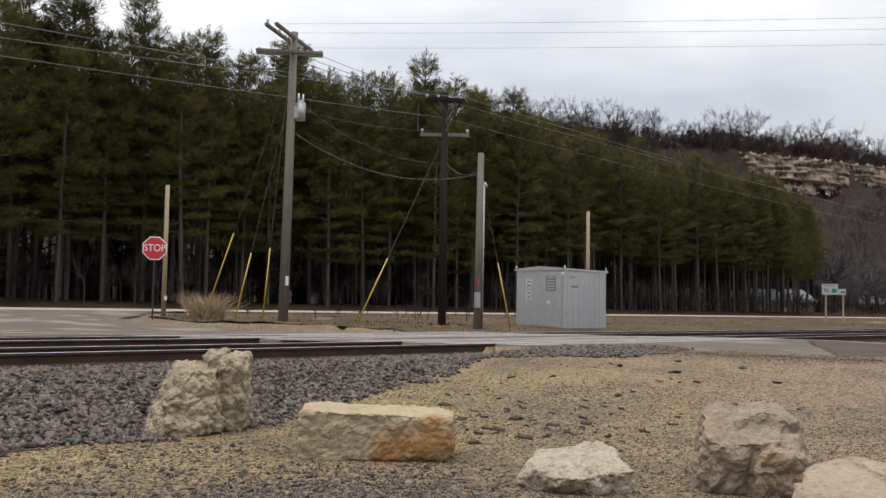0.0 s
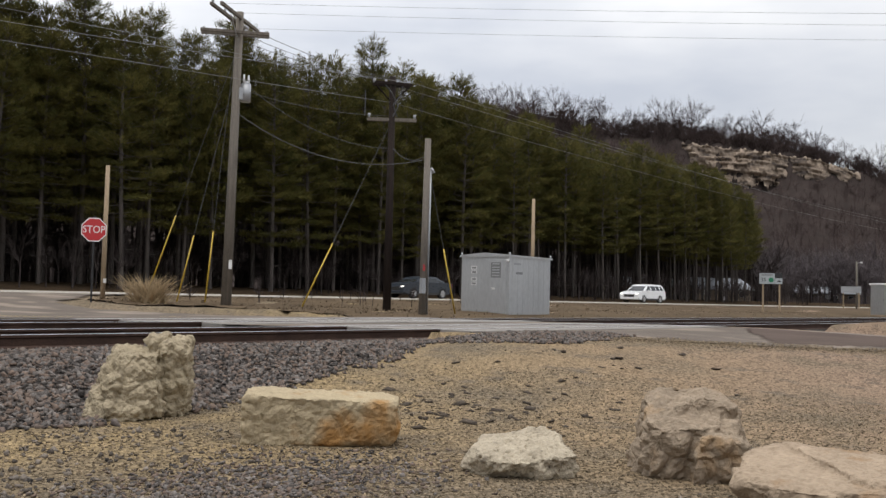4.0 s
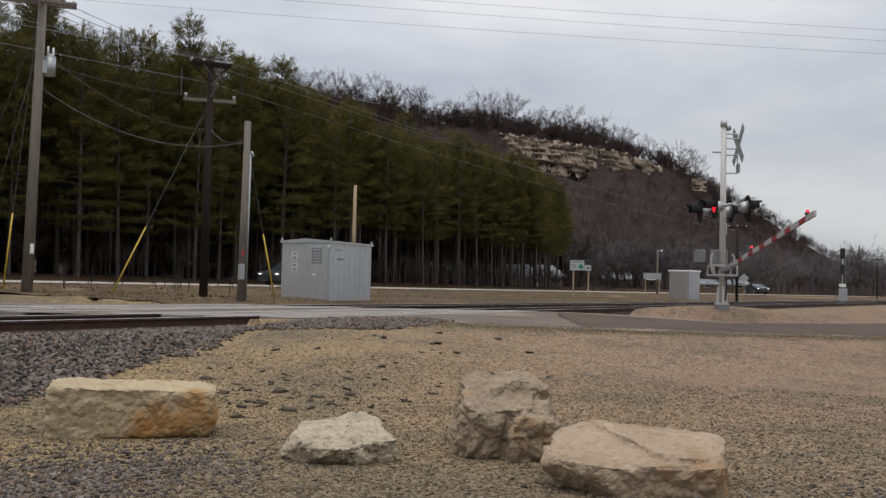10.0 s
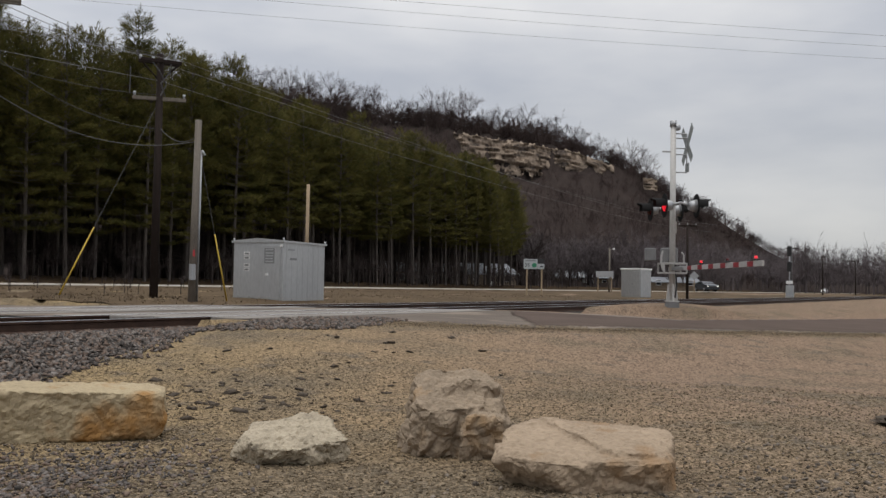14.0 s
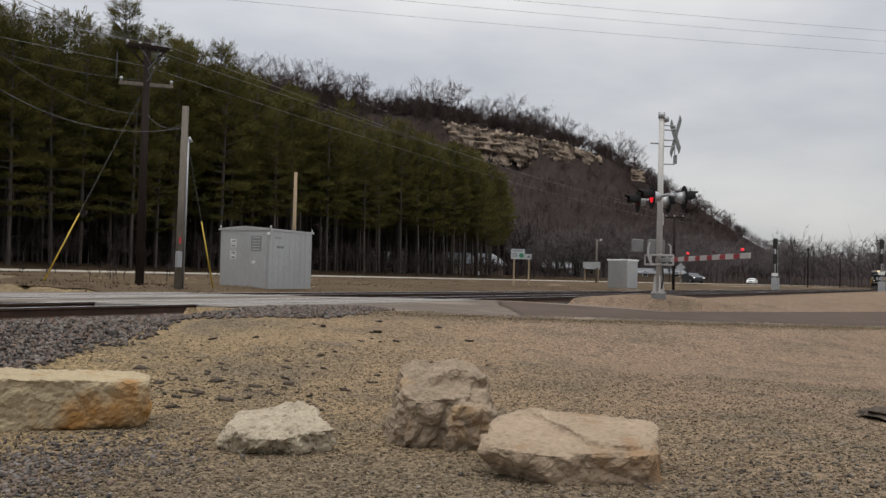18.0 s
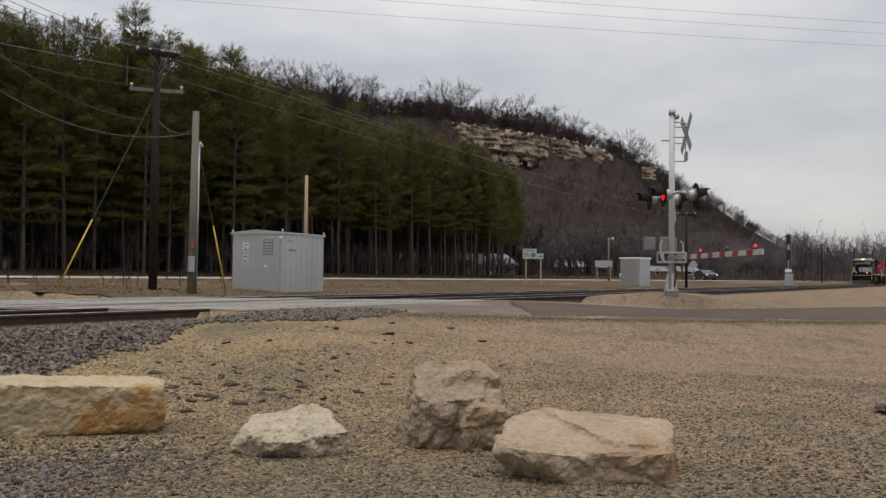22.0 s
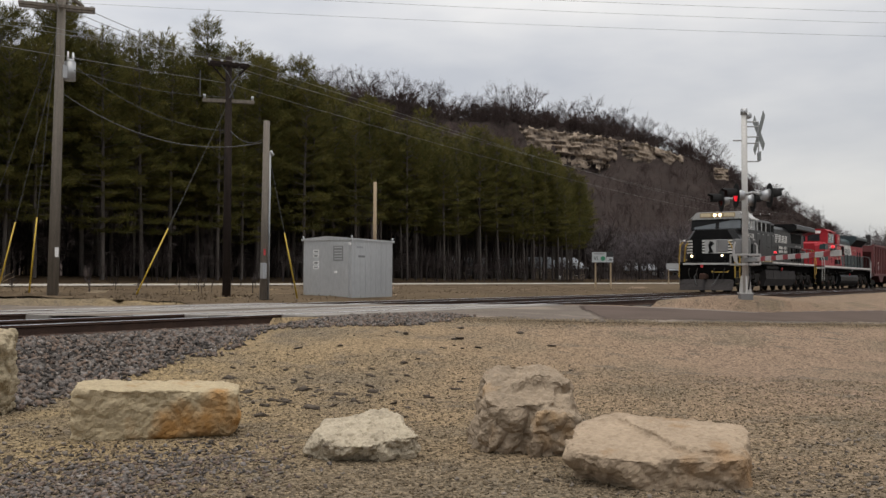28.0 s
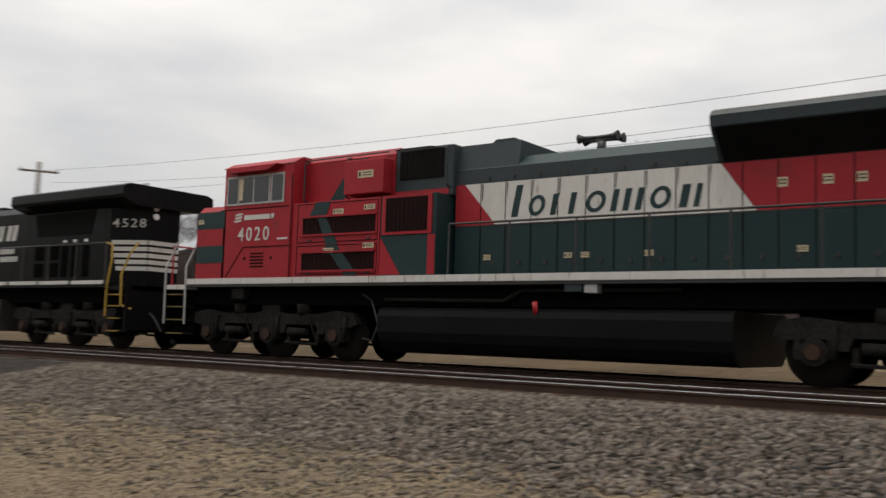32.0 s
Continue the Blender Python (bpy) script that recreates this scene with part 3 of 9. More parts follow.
def crossing_panels():
    strips = ((10.83, 11.60), (11.77, 12.38), (12.40, 13.01), (13.18, 13.85), (14.78, 15.46), (15.63, 16.24), (16.26, 16.87), (17.04, 17.75))
    deck = thing("crossing_surface", pose(0, 0, 0), "pale worn concrete crossing panels between the rails", "crossing", "", "structure")
    meshes = {}
    for y0, y1 in strips:
        w = round(y1 - y0, 2)
        if w not in meshes:
            meshes[w] = mesh_of("panel", box(bmesh.new(), 0, 2.40, 0, w, -0.2, -0.006, 0.015), M_CONCRETE)
        x = road_left(y0) + 0.2
        while x < road_right(y0) - 1.6:
            ob = new("panel", meshes[w])
            ob.parent = deck
            ob.matrix_basis = pose(x, y0, random.uniform(-0.006, 0.004), 0, random.uniform(-0.15, 0.15), 0)
            x += 2.42


crossing_panels()


def rail_run(y, x0, x1):
    prof = [(-0.07, -0.172), (-0.07, -0.16), (-0.012, -0.14), (-0.012, -0.05), (-0.036, -0.036), (-0.036, -0.004), (-0.03, 0), (0.03, 0), (0.036, -0.004), (0.036, -0.036), (0.012, -0.05), (0.012, -0.14), (0.07, -0.16), (0.07, -0.172)]
    bm = prism_x(bmesh.new(), [(y + a, b) for a, b in prof], x0, x1)
    me = mesh_of("rail", bm, [M_RAIL, M_RAILTOP])
    for p in me.polygons:
        if p.normal.z > 0.7 and p.center.z > -0.01:
            p.material_index = 1
    return tagged(new("rail", me), "rusty steel rail with a polished running surface", "rail", "rails of the two tracks", "structure")


for y in (NEAR_RAIL, NEAR_RAIL + GAUGE, NEAR_RAIL + SPACING, NEAR_RAIL + SPACING + GAUGE):
    rail_run(y, -600, 1000)

TIE_MESH = mesh_of("tie", box(bmesh.new(), -0.115, 0.115, -1.3, 1.3, -0.39, -0.175, 0.012), M_TIE)
for yc in (NEAR_RAIL + GAUGE / 2, TRAIN_Y):
    for i in range(120):
        x = -26 + i * 0.6 + random.uniform(-0.03, 0.03)
        if road_left(yc) - 1.1 < x < road_right(yc) + 1.1:
            continue
        ob = new("tie", TIE_MESH)
        ob.matrix_basis = pose(x, yc + random.uniform(-0.02, 0.02), random.uniform(-0.012, 0.004), 0, 0, random.uniform(-0.7, 0.7))
        tagged(ob, "dark weathered wooden railway tie", "railway tie", "ties of the two tracks", "structure")


# ---- loose stones ----
def np_mesh(name, verts, faces, material, label, category, kind="stuff"):
    me = bpy.data.meshes.new(name)
    verts = np.asarray(verts, np.float32)
    faces = np.asarray(faces, np.int32)
    k = faces.shape[1]
    me.vertices.add(len(verts))
    me.vertices.foreach_set("co", verts.ravel())
    me.loops.add(faces.size)
    me.loops.foreach_set("vertex_index", faces.ravel())
    me.polygons.add(len(faces))
    me.polygons.foreach_set("loop_start", np.arange(0, faces.size, k, dtype=np.int32))
    me.polygons.foreach_set("loop_total", np.full(len(faces), k, np.int32))
    me.update(calc_edges=True)
    me.materials.append(material)
    return tagged(new(name, me), label, category, "", kind)


bm = bmesh.new()
bmesh.ops.create_icosphere(bm, subdivisions=1, radius=1.0)
ICO_V = np.array([v.co[:] for v in bm.verts])
ICO_F = np.array([[v.index for v in f.verts] for f in bm.faces])
bm.free()
OCT_V = np.array([(1, 0, 0), (-1, 0, 0), (0, 1, 0), (0, -1, 0), (0, 0, 1), (0, 0, -1)], float)
OCT_F = np.array([(0, 2, 4), (2, 1, 4), (1, 3, 4), (3, 0, 4), (2, 0, 5), (1, 2, 5), (3, 1, 5), (0, 3, 5)])


CUBE_V = np.array([(x, y, z) for x in (-0.66, 0.66) for y in (-0.66, 0.66) for z in (-0.66, 0.66)])
CUBE_F = np.array([(0, 1, 3), (0, 3, 2), (4, 6, 7), (4, 7, 5), (0, 4, 5), (0, 5, 1), (2, 3, 7), (2, 7, 6), (0, 2, 6), (0, 6, 4), (1, 5, 7), (1, 7, 3)])


def turns(n, rng):
    q = rng.normal(size=(n, 4))
    q /= np.linalg.norm(q, axis=1)[:, None]
    w, x, y, z = q.T
    return np.stack([1 - 2 * (y * y + z * z), 2 * (x * y - z * w), 2 * (x * z + y * w), 2 * (x * y + z * w), 1 - 2 * (x * x + z * z), 2 * (y * z - x * w), 2 * (x * z - y * w), 2 * (y * z + x * w), 1 - 2 * (x * x + y * y)], 1).reshape(n, 3, 3)


def scatter(name, X, Y, Z, size, base_v, base_f, material, label, category, seed, squash=0.7, rough=0.28):
    rng = np.random.default_rng(seed)
    n = len(X)
    v = base_v[None] * (1 + rng.uniform(-rough, rough, (n, len(base_v), 1))) + rng.uniform(-rough, rough, (n, len(base_v), 3)) * 0.6
    v = v * np.stack([rng.uniform(1.0, 1.3, n), rng.uniform(0.5, 0.95, n), rng.uniform(0.28, 0.65, n)], 1)[:, None]
    v = np.einsum("nij,nkj->nki", turns(n, rng), v) * size[:, None, None]
    v[:, :, 2] *= squash
    v += np.stack([X, Y, Z], 1)[:, None]
    f = base_f[None] + (np.arange(n) * len(base_v))[:, None, None]
    return np_mesh(name, v.reshape(-1, 3), f.reshape(-1, 3), material, label, category)


rng = np.random.default_rng(5)
n = 76000
X, Y = rng.uniform(-17, 15.5, n), rng.uniform(5.4, 11.45, n)
keep = (Y > ballast_edge(X) - 0.5 * step(3.0, -3.0, X) + 0.30 * wave(X, Y, 2.0) + rng.exponential(0.16 + 0.5 * step(3.0, -3.0, X), n)) & (X < road_left(Y) + 0.9)
X, Y = X[keep], Y[keep]
Z = np.where(Y > ballast_edge(X) + 0.1, bed_z(X, Y), ground_z(X, Y)) + 0.012
# stones towards smaller x take the copy coloured as sunlit
lit_side = X < -2.2 + rng.normal(0, 2.5, len(X))
for pick, m_s, nm, what in ((~lit_side, M_STONE, "ballast_stones", "grey and purplish crushed ballast stones beside the near track"), (lit_side, M_STONE_LIT, "dusty_ballast_stones", "tan-grey ballast stones beside the near track, coloured lighter as if sunlit")):
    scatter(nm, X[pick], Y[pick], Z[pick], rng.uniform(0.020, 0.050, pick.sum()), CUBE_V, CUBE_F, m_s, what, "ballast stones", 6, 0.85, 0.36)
n = 7000
X = rng.uniform(-17, 4.5, n)
Y = ballast_edge(X) - 0.4 - 2.4 * rng.random(n) ** 1.6 + 0.4 * wave(X, X * 0.7, 1.5)
keep = (rng.random(n) < step(5.0, -1.0, X) * 0.8 + 0.15) & (Y > 2.2)
X, Y = X[keep], Y[keep]
scatter("ballast_stones_strewn", X, Y, ground_z(X, Y) + 0.008, rng.uniform(0.010, 0.034, len(X)), CUBE_V, CUBE_F, M_STONE_LIT, "ballast stones strewn thinly over the brown gravel", "ballast stones", 26, 0.8, 0.36)
n = 9000
X, Y = rng.uniform(9.6, 15.0, n), rng.uniform(7.4, 10.8, n)
top = np.interp(X, [9.6, 11, 14.3, 15], [10.4, 10.5, 10.3, 9.8]) + 0.25 * wave(X, Y, 2)
low = np.interp(X, [9.6, 10.8, 11.5, 12.9, 14.3, 15], [9.8, 9.5, 8.8, 8.3, 9.0, 9.7]) + 0.25 * wave(X, Y + 3, 2)
keep = (Y < top) & (Y > low) & (rng.random(n) < 0.75 - 0.5 * step(12.5, 14.8, X))
X, Y = X[keep], Y[keep]
scatter("ballast_stones_spilt", X, Y, np.maximum(ground_z(X, Y), np.where(X > road_left(Y), road_z(X, Y), -9)) + 0.012, rng.uniform(0.02, 0.05, len(X)), CUBE_V, CUBE_F, M_STONE, "dark ballast stones spilt along the asphalt edge", "ballast stones", 16, 0.8, 0.36)
n = 26000
Y = rng.uniform(-8, 9.5, n)
X = road_left(Y) + rng.normal(0.1, 0.55, n) * (1 + 0.6 * wave(Y * 0, Y, 1.7))
scatter("gravel_on_edge", X, Y, np.where(X > road_left(Y), road_z(X, Y), ground_z(X, Y)) + 0.002, rng.uniform(0.008, 0.024, n), OCT_V, OCT_F, M_GRAVEL_BIT, "loose tan gravel strewn over the asphalt edge", "gravel", 17, 0.6)
n = 9000
X, Y = rng.uniform(-14, 40, n), rng.uniform(11.8, 18.6, n)
keep = (X < road_left(Y)) | (X > road_right(Y))
X, Y = X[keep], Y[keep]
scatter("ballast_stones_between", X, Y, bed_z(X, Y) + 0.01, rng.uniform(0.03, 0.06, len(X)), OCT_V, OCT_F, M_STONE, "grey crushed ballast stones between the rails", "ballast stones", 7)
n = 120000
r, a = 3.0 + 9.5 * rng.random(n) ** 1.3, np.radians(rng.uniform(-70, 92, n))
X, Y = r * np.sin(a), r * np.cos(a)
keep = (Y < ballast_edge(X) + 0.5) & (X < road_left(Y) - 0.1)
X, Y = X[keep], Y[keep]
scatter("gravel_pebbles", X, Y, ground_z(X, Y) + 0.003, rng.uniform(0.007, 0.019, len(X)), OCT_V, OCT_F, M_GRAVEL_BIT, "small tan and grey pebbles of the gravel lot", "gravel", 8)
for n, x, y, sx, sy, m_s in ((2500, 3.3, 4.75, 0.75, 0.40, M_STONE), (1100, 5.6, 0.3, 1.1, 1.1, M_STONE_LIT)):
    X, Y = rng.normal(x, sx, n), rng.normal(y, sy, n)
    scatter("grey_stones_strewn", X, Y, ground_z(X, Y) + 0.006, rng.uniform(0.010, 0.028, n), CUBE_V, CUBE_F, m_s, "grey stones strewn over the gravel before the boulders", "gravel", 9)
X = np.concatenate([rng.uniform(5.5, 12.5, 170), rng.normal(5.9, 0.35, 50), rng.normal(7.6, 0.8, 120)])
Y = np.concatenate([rng.uniform(4.5, 10.2, 170), rng.normal(4.9, 0.2, 50), rng.normal(6.6, 0.7, 120)])
keep = (X + Y > 11.6) & (Y < ballast_edge(X) + 0.2) & (X < road_left(Y) - 0.2)
X, Y = X[keep], Y[keep]
scatter("asphalt_crumbs", X, Y, ground_z(X, Y) + 0.006, 0.012 + 0.085 * rng.random(len(X)) ** 3.5, CUBE_V, CUBE_F, M_DARKBIT, "dark lumps of broken asphalt on the gravel", "asphalt lumps", 10, 0.42)


# ---- boulders ----
def boulder(name, x, y, lobes, turn, material, label, seed, lump=0.03, grain=0.010, chips=14, depth=0.93, sink=0.02, size=1.0, crag=0.02, voxel=0.012, pits=0.0, knobs=0.0):
    """A broken rock of one or more lobes grown into each other. Each lobe: centre and planes (normal, distance) that bound it, in metres."""
    bm = bmesh.new()
    off = Vector((seed * 7.3, seed * 3.1, seed * 5.7))
    rnd = random.Random(seed)
    for c, planes in lobes:
        c = Vector(c)
        planes = [(Vector(n_).normalized(), d) for n_, d in planes]
        rays = []
        for k in range(160):
            d = Vector((rnd.gauss(0, 1), rnd.gauss(0, 1), rnd.gauss(0, 1))).normalized()
            rays.append((d, min([dist / d.dot(m_) for m_, dist in planes if d.dot(m_) > 0.03] or [0.3])))
        # flakes knocked off the edges
        for k in range(chips):
            n_ = Vector((rnd.gauss(0, 1), rnd.gauss(0, 1), rnd.gauss(0, 0.7))).normalized()
            planes.append((n_, max(r * n_.dot(d) for d, r in rays) * rnd.uniform(depth, 1.0)))
        for v in bmesh.ops.create_icosphere(bm, subdivisions=5, radius=1.0)["verts"]:
            d = v.co.normalized()
            v.co = c + d / max(d.dot(n_) / dist for n_, dist in planes)
    ob = new(name, mesh_of(name, bm, material))
    # one skin over the grown-together lobes, then the broken surface
    ob.modifiers.new("skin", "REMESH").voxel_size = voxel
    me = bpy.data.meshes.new_from_object(ob.evaluated_get(bpy.context.evaluated_depsgraph_get()))
    ob.modifiers.clear()
    sides = [Vector(v.normal) for v in me.vertices]
    for v, side in zip(me.vertices, sides):
        p = Vector(v.co)
        q = p + noise.noise_vector(p * 5 + off) * 0.05
        h = lump * noise.fractal(p * 2.6 + off, 1.0, 2.0, 2)
        # conchoidal hollows with sharp ridges between them, mostly on the broken sides
        steep = 1.0 - 0.7 * max(side.z, 0.0)
        d1 = noise.voronoi(q * 6.5 + off)[0]
        h += crag * steep * ((d1[1] - d1[0]) * 1.4 - 0.45)
        h -= crag * 0.3 * steep * abs(noise.noise(Vector((q.x * 3, q.y * 3, q.z * 13)) + off))
        h += grain * noise.fractal(p * 26 + off, 0.7, 2.0, 4)
        if knobs:
            h += knobs * (0.55 - d1[0]) + knobs * 0.5 * (0.5 - noise.voronoi(q * 13 + off)[0][0])
        if pits:
            d2 = noise.voronoi(p * 17 + off)[0][0]
            h -= pits * max(0.0, 0.30 - d2) / 0.30
        p += side * h
        p.z = max(p.z, -0.015 + 0.02 * noise.noise(p * 7 + off))
        v.co = p
    me.transform(Matrix.Scale(size, 4))
    ob.data = me
    ob.matrix_basis = pose(x, y, float(ground_z(np.array(x), np.array(y))) - sink, 0, 0, turn)
    return tagged(ob, label, "boulder", "boulders along the edge of the lot")


# local x runs across the view, -y towards the lot's middle
boulder("boulder", 4.82, 5.83, [((0, 0, 0.20), [((1, -0.05, 0.03), 0.61), ((-1, 0, 0.03), 0.61), ((0.01, -1, -0.06), 0.27), ((0, 1, 0), 0.27), ((0.035, -0.04, 1), 0.200), ((-0.02, 0, -1), 0.2), ((0.8, -0.6, -0.25), 0.60), ((0.05, -0.6, -0.8), 0.285)])],
        -44, M_ROCK_TAN, "long squared tan limestone block with an orange stain", 1, 0.012, 0.007, 3, 0.985, 0.015, 1.0, 0.024, 0.010)
boulder("boulder", 4.36, 7.78, [((-0.14, 0, 0.30), [((1, 0, 0.10), 0.30), ((-1, -0.1, 0.42), 0.36), ((0.15, -1, 0.25), 0.34), ((-0.7, -0.7, 0.3), 0.37), ((0, 1, 0.2), 0.32), ((0.10, -0.10, 1), 0.43), ((0.1, 0, -1), 0.32), ((-0.6, -0.3, 0.9), 0.43)]),
                                ((0.30, 0.14, 0.40), [((1, -0.1, 0.02), 0.16), ((-1, 0, 0.0), 0.15), ((0.1, -1, -0.05), 0.22), ((0, 1, 0), 0.25), ((0.0, -0.1, 1), 0.44), ((0, 0, -1), 0.42), ((0.8, -0.5, 0.6), 0.32)]),
                                ((0.12, 0.16, 0.72), [((1, 0, 0.2), 0.13), ((-1, 0, 0.2), 0.13), ((0, -1, 0.2), 0.13), ((0, 1, 0), 0.15), ((-0.1, 0, 1), 0.17), ((0, 0, -1), 0.2)])],
        -32, M_ROCK_LICHEN, "knobbly pale grey lichen-covered limestone boulder", 2, 0.035, 0.012, 10, 0.92, 0.0, 0.82, 0.016, 0.010, 0.0, 0.075)
boulder("boulder", 5.20, 4.12, [((0, 0, 0.11), [((1, 0.25, 0.20), 0.33), ((-1, 0.15, 0.35), 0.35), ((0.1, -1, -0.55), 0.30), ((-0.7, -0.7, -0.3), 0.37), ((0.65, -0.75, -0.3), 0.36), ((0, 1, 0.1), 0.36), ((0.02, -0.22, 1), 0.110), ((-0.25, -0.05, 1), 0.15), ((0, 0, -1), 0.14), ((0, -0.6, -0.8), 0.235)])],
        -50, M_ROCK_PALE, "flat pitted whitish limestone rock", 3, 0.034, 0.012, 12, 0.90, 0.02, 1.0, 0.040, 0.009, 0.034)
boulder("boulder", 6.10, 3.33, [((-0.05, -0.02, 0.26), [((1, -0.1, 0.0), 0.30), ((-1, -0.1, 0.20), 0.29), ((0.15, -1, -0.22), 0.28), ((-0.8, -0.8, 0.05), 0.35), ((0, 1, 0.1), 0.34), ((-0.02, -0.40, 1), 0.235), ((0, 0, -1), 0.30)]),
                                ((0.12, 0.10, 0.30), [((1, 0.05, 0.28), 0.28), ((-1, 0, 0.1), 0.24), ((0.30, -1, 0.25), 0.22), ((0, 1, 0), 0.26), ((0.30, -0.12, 1), 0.30), ((-0.45, -0.1, 1), 0.30), ((0, 0, -1), 0.35)]),
                                ((0.20, -0.20, 0.16), [((1, 0, 0.1), 0.18), ((-1, 0, 0.3), 0.16), ((0.3, -1, -0.1), 0.15), ((0, 1, 0), 0.2), ((0.45, -0.5, 1), 0.22), ((0, 0, -1), 0.2)])],
        -57, M_ROCK_GREY, "upright angular grey-brown limestone boulder", 4, 0.026, 0.010, 9, 0.93, 0.02, 0.97, 0.050, 0.010, 0.0, 0.02)
boulder("boulder", 5.67, 2.12, [((0, 0, 0.13), [((1, -0.1, -0.05), 0.545), ((-1, 0.1, -0.12), 0.54), ((0.10, -1, -0.16), 0.44), ((-0.55, -0.85, -0.3), 0.53), ((0.75, -0.7, -0.15), 0.58), ((0, 1, 0), 0.44), ((0.0, -0.13, 1), 0.145), ((0, 0, -1), 0.18), ((-0.45, -0.6, -0.8), 0.37)]),
                                ((0.10, 0.06, 0.20), [((1, 0, 0.1), 0.42), ((-1, -0.6, 0.6), 0.20), ((0.2, -1, 0.1), 0.44), ((0, 1, 0), 0.40), ((0.06, -0.07, 1), 0.105), ((0, 0, -1), 0.2)])],
        -66, M_ROCK_PINK, "broad flat-topped pinkish limestone slab", 5, 0.022, 0.008, 12, 0.95, 0.02, 1.0, 0.032, 0.011, 0.008)


# ---- equipment at the crossing ----
def equipment_hut():
    hut = thing("equipment_hut", pose(26.15, 21.4, -0.12, 0, 0, 6), "grey aluminium signal equipment hut beside the crossing", "equipment hut")
    w, d, h = 2.15, 2.85, 2.22
    # local x runs along the long side, y along the door side
    part("body", box(bmesh.new(), 0, d, 0, w, 0.0, h, 0.015), M_ALU, hut)
    bm = bmesh.new()
    prism_x(bm, [(-0.06, h - 0.04), (-0.06, h + 0.03), (w / 2, h + 0.12), (w + 0.06, h + 0.03), (w + 0.06, h - 0.04)], -0.06, d + 0.06)
    part("roof", bm, M_ALU, hut, "shallow pitched metal roof")
    part("base_skid", box(bmesh.new(), -0.03, d + 0.03, -0.03, w + 0.03, -0.12, 0.06, 0.01), M_GALV, hut)
    for i in range(8):
        x = 0.18 + i * (d - 0.3) / 7.0
        part("panel_rib", box(bmesh.new(), x, x + 0.02, -0.006, 0.0, 0.07, h - 0.06), M_ALU, hut)
    for x in (0.0, d):
        for y in (0.0, w):
            part("lifting_eye", rod(bmesh.new(), (x, y, h - 0.02), (x, y, h + 0.13), 0.035, 0.03, 8), M_GALV, hut)
    door = part("door", box(bmesh.new(), -0.03, 0.0, 0.12, 1.02, 0.08, h - 0.14, 0.008), M_ALU, hut)
    part("handle", box(bmesh.new(), -0.06, -0.03, 0.62, 0.74, 0.98, 1.06, 0.006), M_WHITE, door)
    part("notice", box(bmesh.new(), -0.034, -0.029, 0.36, 0.80, 1.42, 1.98), M_LABEL, door, "dark printed notice plate")
    for z in (1.92, 1.80, 1.70, 1.60, 1.50):
        part("notice_line", box(bmesh.new(), -0.038, -0.033, 0.42, 0.74, z - 0.02, z + 0.02), M_ALU, door)
    for z, dz in ((1.78, 0.14), (1.62, 0.1), (1.36, 0.12), (1.2, 0.12)):
        part("sticker", box(bmesh.new(), -0.006, -0.001, 1.45, 1.70, z - dz / 2, z + dz / 2), M_WHITE, hut)
        part("sticker_print", box(bmesh.new(), -0.010, -0.005, 1.49, 1.66, z - 0.03, z + 0.03), M_LABEL, hut)
    part("side_label", box(bmesh.new(), 0.42, 0.86, -0.012, -0.001, 1.56, 1.64), M_LABEL, hut)
    part("vent", box(bmesh.new(), 0.3, 0.72, -0.02, -0.001, 1.9, 1.97, 0.004), M_GALV, hut)
    part("lamp", box(bmesh.new(), -0.08, -0.01, 0.02, 0.10, h - 0.22, h - 0.12, 0.01), M_WHITE, hut)


equipment_hut()


def small_cabinet():
    c = thing("relay_cabinet", pose(61.6, 20.9, 0.05, 0, 0, -14), "plain grey metal relay cabinet beyond the tracks", "equipment cabinet")
    part("body", box(bmesh.new(), 0, 1.3, -1.55, 0, 0, 1.86, 0.02), M_ALU, c)
    part("lid", box(bmesh.new(), -0.06, 1.36, -1.61, 0.06, 1.86, 1.97, 0.02), M_WHITE, c)
    part("door", box(bmesh.new(), -0.03, 0.0, -1.45, -0.8, 0.1, 1.75, 0.01), M_ALU, c)
    part("handle", box(bmesh.new(), -0.06, -0.03, -0.95, -0.9, 0.85, 1.0), M_GALV, c)


small_cabinet()

M_ARM_RED = mat("worn_red_reflective_sheet", (0.27, 0.022, 0.03), (0.20, 0.02, 0.028), 0.6, scale=3, fine=25, bump=0)
M_ARM_WHITE = mat("worn_white_reflective_sheet", (0.42, 0.41, 0.40), (0.34, 0.33, 0.32), 0.6, scale=3, fine=25, bump=0)
M_SILVER = mat("aluminium_paint", (0.50, 0.49, 0.47), (0.41, 0.40, 0.385), 0.5, scale=1.5, fine=20, bump=0.05)
M_BUCK = mat("weathered_sign_back", (0.26, 0.28, 0.275), (0.19, 0.205, 0.20), 0.6, scale=3, fine=25, bump=0)
M_HOOD = mat("flat_black_hood_paint", (0.012, 0.012, 0.012), (0.018, 0.018, 0.018), 0.85, bump=0, spec=0.1)
M_TANK_GREY = mat("dull_grey_paint", (0.20, 0.20, 0.20), (0.15, 0.15, 0.15), 0.7, bump=0.05)


